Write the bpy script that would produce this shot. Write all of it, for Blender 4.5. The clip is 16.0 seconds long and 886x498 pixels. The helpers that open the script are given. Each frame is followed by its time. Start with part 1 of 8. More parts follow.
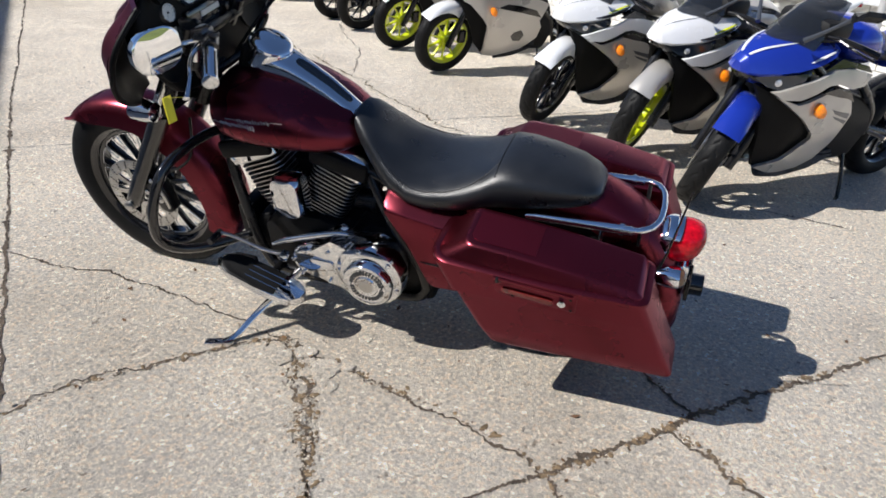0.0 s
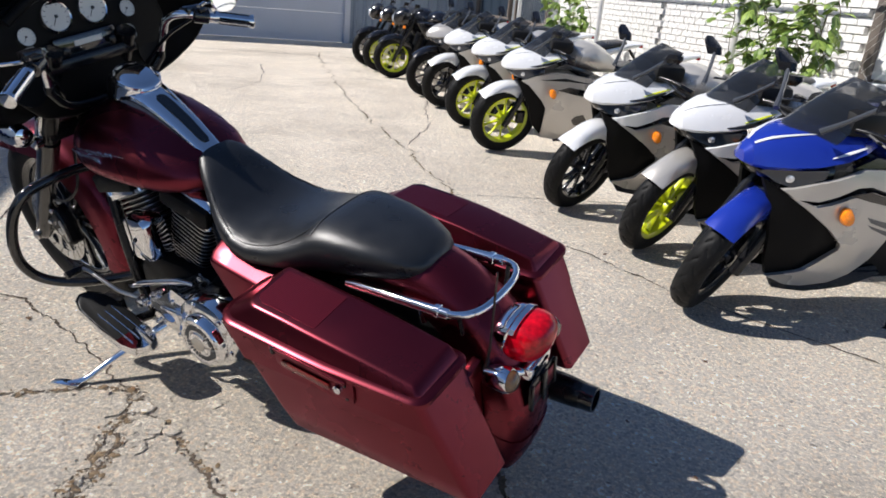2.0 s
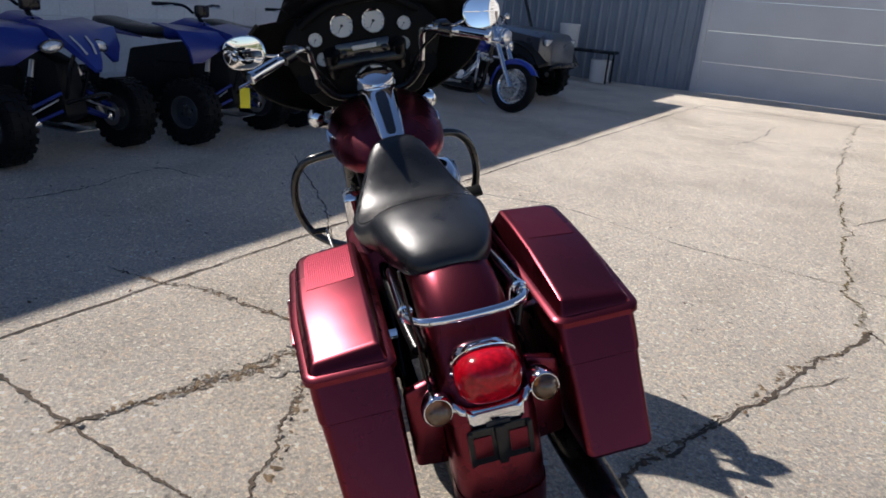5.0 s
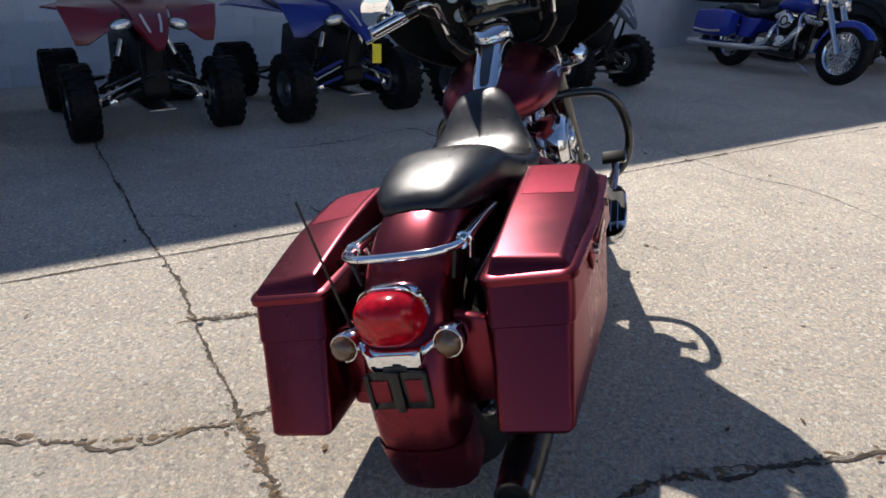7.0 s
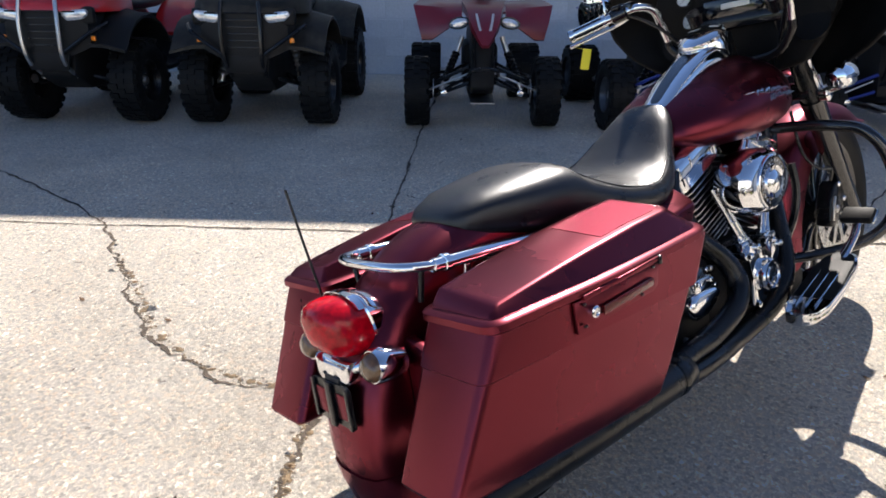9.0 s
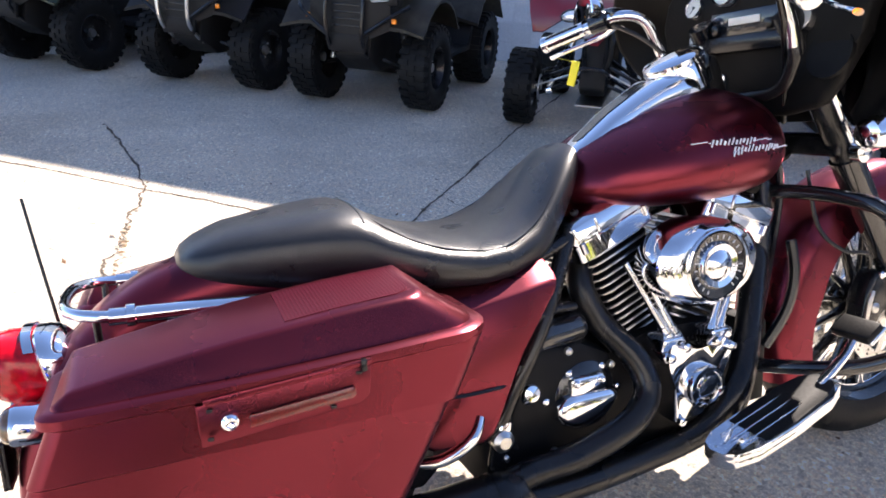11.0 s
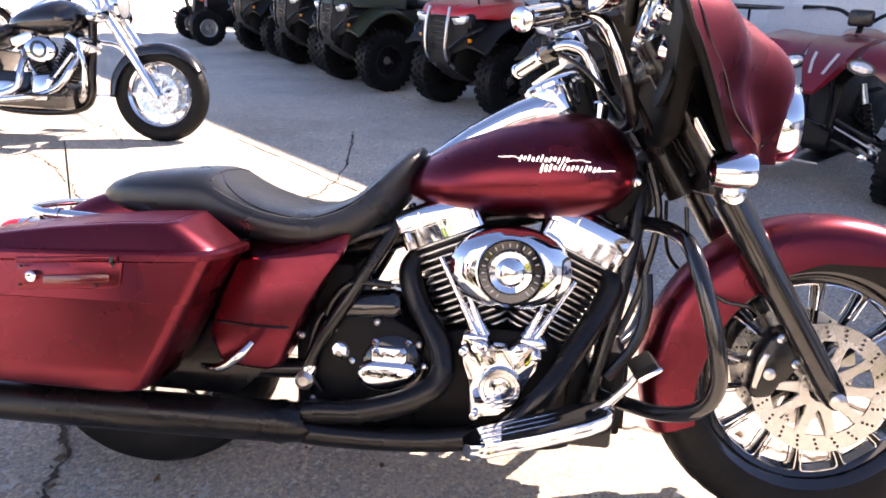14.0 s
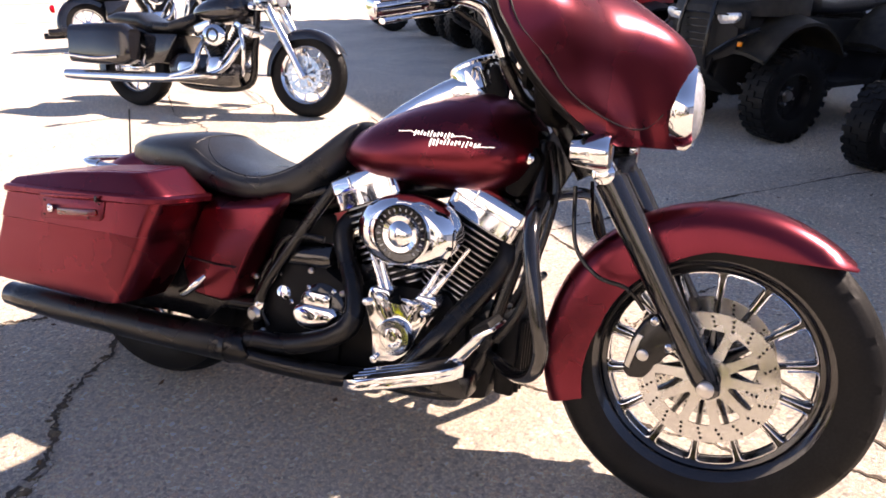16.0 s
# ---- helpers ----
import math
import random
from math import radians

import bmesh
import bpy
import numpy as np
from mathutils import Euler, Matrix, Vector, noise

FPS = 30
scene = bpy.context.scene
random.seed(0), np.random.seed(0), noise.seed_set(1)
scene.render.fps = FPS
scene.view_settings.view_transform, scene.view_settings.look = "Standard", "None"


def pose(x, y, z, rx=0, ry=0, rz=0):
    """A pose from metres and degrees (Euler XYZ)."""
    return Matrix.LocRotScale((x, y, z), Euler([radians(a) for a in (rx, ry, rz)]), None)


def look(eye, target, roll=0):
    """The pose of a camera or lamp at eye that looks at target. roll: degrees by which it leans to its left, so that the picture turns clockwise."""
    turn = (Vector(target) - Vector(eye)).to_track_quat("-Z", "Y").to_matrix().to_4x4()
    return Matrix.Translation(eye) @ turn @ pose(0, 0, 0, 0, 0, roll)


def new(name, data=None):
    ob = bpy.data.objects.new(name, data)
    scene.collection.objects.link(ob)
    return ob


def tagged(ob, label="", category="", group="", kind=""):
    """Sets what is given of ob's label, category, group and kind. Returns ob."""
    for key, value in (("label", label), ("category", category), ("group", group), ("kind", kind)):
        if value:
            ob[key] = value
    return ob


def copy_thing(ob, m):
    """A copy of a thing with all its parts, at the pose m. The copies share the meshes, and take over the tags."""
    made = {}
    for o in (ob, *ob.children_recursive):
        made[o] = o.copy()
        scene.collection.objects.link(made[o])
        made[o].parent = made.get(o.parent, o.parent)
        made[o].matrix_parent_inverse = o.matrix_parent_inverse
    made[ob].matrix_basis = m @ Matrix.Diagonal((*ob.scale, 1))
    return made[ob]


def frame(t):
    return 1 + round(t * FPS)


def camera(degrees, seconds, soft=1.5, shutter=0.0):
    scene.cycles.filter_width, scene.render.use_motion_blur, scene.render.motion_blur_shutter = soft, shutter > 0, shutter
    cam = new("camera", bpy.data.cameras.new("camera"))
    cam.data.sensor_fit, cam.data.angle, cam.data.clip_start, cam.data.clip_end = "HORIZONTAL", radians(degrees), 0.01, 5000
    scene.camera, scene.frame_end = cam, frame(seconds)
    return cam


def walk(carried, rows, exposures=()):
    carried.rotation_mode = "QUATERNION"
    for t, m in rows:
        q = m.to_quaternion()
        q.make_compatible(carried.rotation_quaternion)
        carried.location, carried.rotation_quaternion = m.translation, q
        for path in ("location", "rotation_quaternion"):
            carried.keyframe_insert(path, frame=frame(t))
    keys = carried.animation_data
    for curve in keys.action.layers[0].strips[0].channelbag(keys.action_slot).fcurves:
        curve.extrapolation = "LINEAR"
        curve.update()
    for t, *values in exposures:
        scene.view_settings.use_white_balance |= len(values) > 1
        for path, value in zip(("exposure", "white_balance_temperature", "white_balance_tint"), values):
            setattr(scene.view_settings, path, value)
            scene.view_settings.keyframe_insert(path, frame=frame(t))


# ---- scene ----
cam = camera(65.0, 16.0, soft=1.7)
PATH = [
    (0, (-0.267, 2.125, 1.399), (0.290, 0.429, 0.498), 3.2),
    (0.5, (-0.352, 1.895, 1.352), (0.291, 0.209, 0.489), 3.2),
    (1, (-0.565, 1.806, 1.337), (0.199, 0.125, 0.569), 4.1),
    (1.5, (-0.790, 1.726, 1.324), (0.106, 0.077, 0.630), 3.6),
    (2, (-0.934, 1.533, 1.295), (0.027, -0.076, 0.593), 5.0),
    (2.5, (-1.120, 1.402, 1.305), (0.001, -0.102, 0.612), 4.3),
    (3, (-1.267, 1.284, 1.313), (0.107, -0.015, 0.661), 2.6),
    (3.5, (-1.337, 1.071, 1.278), (0.161, -0.055, 0.578), 3.8),
    (4, (-1.492, 0.883, 1.283), (0.151, -0.015, 0.580), 4.9),
    (4.5, (-1.579, 0.717, 1.280), (0.186, 0.046, 0.617), 5.0),
    (4.7, (-1.566, 0.639, 1.247), (0.238, 0.069, 0.592), 5.0),
    (6.8, (-1.489, -0.216, 1.177), (0.319, 0.150, 0.414), 1.5),
    (7, (-1.495, -0.308, 1.183), (0.281, 0.205, 0.422), 0.9),
    (7.5, (-1.403, -0.483, 1.173), (0.264, 0.343, 0.436), 0.2),
    (8, (-1.223, -0.640, 1.178), (0.368, 0.320, 0.437), 1.7),
    (8.5, (-1.110, -0.812, 1.183), (0.289, 0.410, 0.442), 2.3),
    (8.7, (-1.052, -0.845, 1.162), (0.260, 0.469, 0.420), 1.4),
    (10.8, (-0.202, -1.018, 1.214), (0.515, 0.663, 0.402), 1.5),
    (11, (-0.124, -1.003, 1.197), (0.610, 0.669, 0.382), 2.9),
    (11.5, (0.042, -1.101, 1.209), (0.694, 0.628, 0.444), 2.8),
    (12, (0.166, -1.228, 1.226), (0.558, 0.574, 0.453), 2.1),
    (12.5, (0.366, -1.236, 1.212), (0.699, 0.573, 0.429), 3.6),
    (13, (0.545, -1.343, 1.233), (0.775, 0.497, 0.478), 3.7),
    (13.5, (0.672, -1.461, 1.240), (0.664, 0.397, 0.498), 2.4),
    (14, (0.865, -1.417, 1.218), (0.685, 0.430, 0.470), 2.0),
    (14.5, (1.076, -1.448, 1.238), (0.870, 0.398, 0.497), 2.7),
    (15, (1.243, -1.522, 1.246), (0.810, 0.292, 0.526), 1.7),
    (15.5, (1.403, -1.451, 1.226), (0.760, 0.287, 0.476), 0.3),
    (16, (1.569, -1.427, 1.250), (0.843, 0.258, 0.456), -0.2),
]
walk(cam, [(t, look(eye, target, roll)) for t, eye, target, roll in PATH], [(0.0, 0.36, 6400, 10), (2.5, 0.30, 6450, 12), (4.5, 0.12, 6550, 13), (7.0, 0.35, 6700, 12), (8.5, 0.78, 6700, 12), (11.0, 1.98, 7100, 17), (12.5, 2.36, 7350, 21), (14.0, 2.06, 7750, 25), (15.0, 1.58, 7900, 25), (16.0, 1.48, 8000, 26)])

# ---- light: one sun over the roof of the long building, clear sky ----
SUN_WAY = Vector((0.817, 0.577, 0.96)).normalized()
world = bpy.data.worlds.new("sky")
scene.world = world
world.use_nodes = True
wn = world.node_tree.nodes
sky = wn.new("ShaderNodeTexSky")
sky.sky_type = "NISHITA"
sky.sun_disc = False
sky.sun_elevation = math.asin(SUN_WAY.z)
sky.sun_rotation = math.atan2(SUN_WAY.x, SUN_WAY.y)
sky.air_density, sky.dust_density, sky.ozone_density = 0.6, 0.0, 3.0
world.node_tree.links.new(sky.outputs[0], wn["Background"].inputs[0])
wn["Background"].inputs[1].default_value = 0.112
sun = new("sun", bpy.data.lights.new("sun", "SUN"))
sun.data.energy, sun.data.angle, sun.data.color = 5.0, radians(0.55), (1.0, 0.955, 0.895)
sun.matrix_world = look(SUN_WAY * 30, (0, 0, 0))
scene.view_settings.exposure = 0.0


# ---- mesh tools ----
def part(name, bm, material, parent=None, label="", smooth=38.0):
    """Links a bmesh as one mesh object, under a thing or a part."""
    bmesh.ops.recalc_face_normals(bm, faces=bm.faces)
    me = bpy.data.meshes.new(name)
    bm.to_mesh(me)
    bm.free()
    if smooth:
        me.shade_smooth()
        me.set_sharp_from_angle(angle=radians(smooth))
    me.materials.append(material)
    ob = new(name, me)
    if parent is not None:
        ob.parent = parent
    if label:
        tagged(ob, label)
    return ob


def thing(name, m, label, category, group="", kind=""):
    """An Empty at a thing's base, that parents its parts."""
    ob = new(name)
    ob.empty_display_size = 0.1
    ob.matrix_basis = m
    return tagged(ob, label, category, group, kind)


def alone(name, bm, material, label, category, m=None, group="", kind="", smooth=38.0):
    ob = part(name, bm, material, None, "", smooth)
    if m is not None:
        ob.matrix_basis = m
    return tagged(ob, label, category, group, kind)


def loft(rings, bm=None, caps=True, close=False):
    """Skin between closed rings of equal count."""
    bm = bm or bmesh.new()
    vs = [[bm.verts.new(p) for p in r] for r in rings]
    n = len(vs[0])
    pairs = list(zip(vs, vs[1:])) + ([(vs[-1], vs[0])] if close else [])
    for a, b in pairs:
        for i in range(n):
            bm.faces.new((a[i], a[(i + 1) % n], b[(i + 1) % n], b[i]))
    if caps and not close:
        bm.faces.new(vs[0][::-1])
        bm.faces.new(vs[-1])
    return bm


def spline(pts, steps=6):
    """Points of a smooth line through pts."""
    pts = [Vector(p) for p in pts]
    out = []
    for i in range(len(pts) - 1):
        p0, p1, p2, p3 = pts[max(i - 1, 0)], pts[i], pts[i + 1], pts[min(i + 2, len(pts) - 1)]
        for k in range(steps):
            t = k / steps
            out.append(0.5 * (2 * p1 + (p2 - p0) * t + (2 * p0 - 5 * p1 + 4 * p2 - p3) * t * t + (3 * p1 - p0 - 3 * p2 + p3) * t ** 3))
    return out + [pts[-1]]


def tube(pts, r, bm=None, seg=12, steps=6, flat=1.0, close=False):
    """A round bar along a smooth line; r: one radius, or one for each of pts."""
    line = spline(pts, steps) if steps > 1 else [Vector(p) for p in pts]
    n = len(line)
    rs = r if isinstance(r, (list, tuple)) else [r] * len(pts)
    up = Vector((0.03, 0.11, 1)).normalized()
    rings = []
    for i, p in enumerate(line):
        d = (line[min(i + 1, n - 1)] - line[max(i - 1, 0)]).normalized()
        side = d.cross(up)
        if side.length < 1e-4:
            side = d.cross(Vector((1, 0, 0)))
        side.normalize()
        up = side.cross(d).normalized()
        f = i / max(n - 1, 1) * (len(rs) - 1)
        k = min(int(f), len(rs) - 2) if len(rs) > 1 else 0
        rad = rs[k] + (rs[min(k + 1, len(rs) - 1)] - rs[k]) * (f - k)
        rings.append([p + side * (rad * math.cos(a)) + up * (rad * flat * math.sin(a)) for a in (math.tau * j / seg for j in range(seg))])
    return loft(rings, bm, close=close)


def lathe(profile, centre=(0, 0, 0), axis=(0, 0, 1), seg=32, bm=None, caps=True, close=False, squash=(1, 1), arc=1.0):
    """Turns (radius, height) pairs about an axis through centre."""
    q = Vector((0, 0, 1)).rotation_difference(Vector(axis).normalized()).to_matrix()
    c = Vector(centre)
    rings = [[c + q @ Vector((r * squash[0] * math.cos(a), r * squash[1] * math.sin(a), h)) for a in (math.tau * arc * j / seg for j in range(seg))] for r, h in profile]
    return loft(rings, bm, caps, close)


def box(c, s, bevel=0.0, bm=None, m=None, seg=2):
    """A box of sizes s about c, with rounded edges; m turns it."""
    bm = bm or bmesh.new()
    made = bmesh.ops.create_cube(bm, size=1.0)["verts"]
    for v in made:
        v.co = Vector((v.co.x * s[0], v.co.y * s[1], v.co.z * s[2]))
    if bevel:
        edges = list({e for v in made for e in v.link_edges})
        res = bmesh.ops.bevel(bm, geom=edges, offset=bevel, segments=seg, affect="EDGES", profile=0.5)
        made = list({v for v in res["verts"]} | {v for f in res["faces"] for v in f.verts} | {v for v in made if v.is_valid})
    t = Matrix.Translation(c) @ (m or Matrix())
    for v in made:
        v.co = t @ v.co
    return bm


def prism(outline, axis, lo, hi, bevel=0.0, bm=None, seg=2):
    """A plate: outline in the two other axes (in order x, y, z), from lo to hi along axis 0, 1 or 2, edges of both faces rounded."""
    bm = bm or bmesh.new()

    def place(p, h):
        q = list(p)
        q.insert(axis, h)
        return Vector(q)
    a = [bm.verts.new(place(p, lo)) for p in outline]
    b = [bm.verts.new(place(p, hi)) for p in outline]
    n = len(a)
    bm.faces.new(a[::-1])
    bm.faces.new(b)
    for i in range(n):
        bm.faces.new((a[i], a[(i + 1) % n], b[(i + 1) % n], b[i]))
    if bevel:
        own = set(a) | set(b)
        edges = [e for e in bm.edges if e.verts[0] in own and e.verts[1] in own]
        bmesh.ops.bevel(bm, geom=edges, offset=bevel, segments=seg, affect="EDGES", profile=0.5)
    return bm


def rrect(cx, cy, hx, hy, r, n=5):
    """A rounded rectangle's outline."""
    out = []
    for k, (sx, sy) in enumerate(((1, 1), (-1, 1), (-1, -1), (1, -1))):
        for j in range(n):
            a = math.pi / 2 * (k + j / (n - 1))
            out.append((cx + sx * (hx - r) + r * math.cos(a), cy + sy * (hy - r) + r * math.sin(a)))
    return out


def oval(u, cv, cw, hv, hw, n=2.4, count=28, low=None):
    """A ring across the x axis: an oval squarer as n grows; low: the half height below the middle."""
    out = []
    for j in range(count):
        a = math.tau * j / count
        c, s = math.cos(a), math.sin(a)
        h = hw if s >= 0 or low is None else low
        out.append(Vector((u, cv + hv * math.copysign(abs(c) ** (2 / n), c), cw + h * math.copysign(abs(s) ** (2 / n), s))))
    return out


def mirrored(bm):
    """The same mesh on the other side of the x-z plane."""
    b = bm.copy()
    for v in b.verts:
        v.co.y = -v.co.y
    bmesh.ops.reverse_faces(b, faces=b.faces)
    return b


def pair(name, bm, material, parent, label=""):
    """A part and its twin on the other side."""
    other = mirrored(bm)
    return part(name, bm, material, parent, label), part(name, other, material, parent, label)


# ---- materials ----
def mat(name, colour, rough=0.5, metal=0.0, grain=0.0, grain_scale=200.0, mottle=0.0, mottle_scale=6.0, bump=0.0, coat=0.0, spec=0.5, rand=0.0, rough_var=0.0):
    """A surface with fine grain and broad mottling, in object space."""
    m = bpy.data.materials.new(name)
    m.use_nodes = True
    nt = m.node_tree
    b = nt.nodes["Principled BSDF"]
    b.inputs["Roughness"].default_value, b.inputs["Metallic"].default_value = rough, metal
    b.inputs["Coat Weight"].default_value, b.inputs["Coat Roughness"].default_value = coat, 0.06
    b.inputs["Specular IOR Level"].default_value = spec
    co = nt.nodes.new("ShaderNodeTexCoord")

    def tex(scale, detail):
        t = nt.nodes.new("ShaderNodeTexNoise")
        t.inputs["Scale"].default_value, t.inputs["Detail"].default_value = scale, detail
        nt.links.new(co.outputs["Object"], t.inputs["Vector"])
        return t

    def vary(last, source, amount):
        mr = nt.nodes.new("ShaderNodeMapRange")
        mr.inputs["From Min"].default_value, mr.inputs["From Max"].default_value = 0.25, 0.75
        mr.inputs["To Min"].default_value, mr.inputs["To Max"].default_value = 1 - amount, 1 + amount
        nt.links.new(source, mr.inputs["Value"])
        mx = nt.nodes.new("ShaderNodeVectorMath")
        mx.operation = "SCALE"
        if last is None:
            mx.inputs[0].default_value = colour
        else:
            nt.links.new(last, mx.inputs[0])
        nt.links.new(mr.outputs[0], mx.inputs["Scale"])
        return mx.outputs[0]
    b.inputs["Base Color"].default_value = (*colour, 1)
    out = None
    fine = tex(grain_scale, 3.0)
    broad = tex(mottle_scale, 5.0)
    if grain:
        out = vary(out, fine.outputs[0], grain)
    if mottle:
        out = vary(out, broad.outputs[0], mottle)
    if rand:
        info = nt.nodes.new("ShaderNodeObjectInfo")
        out = vary(out, info.outputs["Random"], rand)
    if out is not None:
        nt.links.new(out, b.inputs["Base Color"])
    if rough_var:
        mr = nt.nodes.new("ShaderNodeMapRange")
        mr.inputs["From Min"].default_value, mr.inputs["From Max"].default_value = 0.3, 0.7
        mr.inputs["To Min"].default_value, mr.inputs["To Max"].default_value = max(rough - rough_var, 0.02), rough + rough_var
        nt.links.new(broad.outputs[0], mr.inputs["Value"])
        nt.links.new(mr.outputs[0], b.inputs["Roughness"])
    if bump:
        bp = nt.nodes.new("ShaderNodeBump")
        bp.inputs["Strength"].default_value, bp.inputs["Distance"].default_value = 0.5, bump
        nt.links.new(fine.outputs[0], bp.inputs["Height"])
        nt.links.new(bp.outputs[0], b.inputs["Normal"])
    return m


def dotted(m, scale, depth):
    """Adds a field of small dimples to a material."""
    nt = m.node_tree
    b = nt.nodes["Principled BSDF"]
    co = nt.nodes.new("ShaderNodeTexCoord")
    v = nt.nodes.new("ShaderNodeTexVoronoi")
    v.voronoi_dimensions = "2D"
    v.inputs["Scale"].default_value, v.inputs["Randomness"].default_value = scale, 0.0
    nt.links.new(co.outputs["Object"], v.inputs["Vector"])
    bp = nt.nodes.new("ShaderNodeBump")
    bp.inputs["Strength"].default_value, bp.inputs["Distance"].default_value = 0.7, depth
    nt.links.new(v.outputs["Distance"], bp.inputs["Height"])
    nt.links.new(bp.outputs[0], b.inputs["Normal"])
    hole = nt.nodes.new("ShaderNodeMapRange")
    hole.inputs["From Min"].default_value, hole.inputs["From Max"].default_value = 0.20, 0.36
    hole.inputs["To Min"].default_value, hole.inputs["To Max"].default_value = 0.45, 1.0
    nt.links.new(v.outputs["Distance"], hole.inputs["Value"])
    tint = nt.nodes.new("ShaderNodeVectorMath")
    tint.operation = "SCALE"
    nt.links.new(b.inputs["Base Color"].links[0].from_socket, tint.inputs[0])
    nt.links.new(hole.outputs[0], tint.inputs["Scale"])
    nt.links.new(tint.outputs[0], b.inputs["Base Color"])
    return m


MAROON = mat("satin_maroon_paint", (0.142, 0.0088, 0.0205), 0.28, 0.93, coat=0.35, grain=0.10, grain_scale=900, mottle=0.06, mottle_scale=5, rough_var=0.04)
MAROON_DOTS = dotted(mat("dimpled_maroon_panel", (0.142, 0.0088, 0.0205), 0.38, 0.88, coat=0.30, mottle=0.06), 190, 0.0012)
for m in (MAROON, MAROON_DOTS):
    m.node_tree.nodes["Principled BSDF"].inputs["Coat Roughness"].default_value = 0.30
    m.node_tree.nodes["Principled BSDF"].inputs["Specular Tint"].default_value = (0.85, 0.55, 0.62, 1)
CHROME = mat("chrome", (0.78, 0.79, 0.81), 0.06, 1.0, rough_var=0.03, mottle_scale=14)
STEEL = mat("brushed_steel", (0.56, 0.55, 0.53), 0.32, 1.0, grain=0.1, grain_scale=300)
ROTOR = mat("heat_tinted_rotor_steel", (0.56, 0.56, 0.55), 0.22, 1.0, grain=0.06, grain_scale=300, mottle=0.22, mottle_scale=9, rough_var=0.12)
BLACK = mat("satin_black", (0.008, 0.008, 0.009), 0.24, mottle=0.2, rough_var=0.06, spec=0.4)
GLOSS = mat("gloss_black", (0.008, 0.008, 0.009), 0.12, coat=0.6, mottle=0.15)
PIPE = mat("matt_black_pipe", (0.0062, 0.0062, 0.0068), 0.27, spec=0.35, grain=0.25, grain_scale=120, mottle=0.3, rough_var=0.08)
CASE = mat("wrinkle_black_engine", (0.0062, 0.0062, 0.0068), 0.50, spec=0.14, grain=0.3, grain_scale=500, bump=0.0008, mottle=0.25)
FIN = mat("black_cooling_fin", (0.008, 0.008, 0.009), 0.4, 0.0, mottle=0.3, spec=0.35)
FIN_EDGE = mat("machined_fin_edge", (0.42, 0.42, 0.42), 0.32, 1.0, grain=0.2, grain_scale=200)
LEATHER = mat("black_leather", (0.0115, 0.0128, 0.0152), 0.32, grain=0.2, grain_scale=420, bump=0.0011, mottle=0.25, mottle_scale=9, rough_var=0.07)
STITCH = mat("grey_thread", (0.25, 0.25, 0.25), 0.8)
RUBBER = mat("black_tyre_rubber", (0.0078, 0.0080, 0.0084), 0.55, spec=0.14, grain=0.3, grain_scale=160, mottle=0.35, mottle_scale=12, bump=0.0007, rand=0.15)
DASH = mat("black_dash_plastic", (0.0048, 0.0048, 0.0052), 0.50, spec=0.10, grain=0.2, bump=0.0006, grain_scale=600)
DIAL = mat("silver_dial_face", (0.62, 0.61, 0.56), 0.4, mottle=0.05)
RED_LENS = mat("red_lens", (0.42, 0.002, 0.010), 0.12, coat=0.0, grain=0.4, grain_scale=85, mottle=0.3, mottle_scale=20, bump=0.0006, spec=0.4)
RED_STRIP = mat("red_reflector", (0.14, 0.008, 0.008), 0.2, coat=0.4, grain=0.4, grain_scale=300)
AMBER = mat("amber_lens", (0.95, 0.26, 0.008), 0.12, coat=0.6, grain=0.25, grain_scale=120)
SMOKE = mat("smoked_amber_lens", (0.12, 0.06, 0.025), 0.1, coat=0.7, grain=0.3, grain_scale=90)
GLASS = mat("lamp_glass", (0.7, 0.72, 0.74), 0.06, 0.6, coat=0.5, grain=0.25, grain_scale=60)
YELLOW = mat("yellow_paper_tag", (0.72, 0.62, 0.03), 0.7, mottle=0.1)
INK = mat("dark_ink", (0.04, 0.04, 0.04), 0.6)
WHITE_INK = mat("pale_print", (0.5, 0.5, 0.5), 0.5)
MIRROR = mat("mirror_glass", (0.9, 0.9, 0.9), 0.01, 1.0)


# ---- the yard: x' runs along the row of machines to the garage, y' to the long white wall ----
LOT = Matrix.Rotation(radians(-39.73), 4, "Z")


def lot(a, b, z=0.0, turn=0.0):
    """A pose in the yard's own directions."""
    return LOT @ pose(a, b, z, 0, 0, turn)


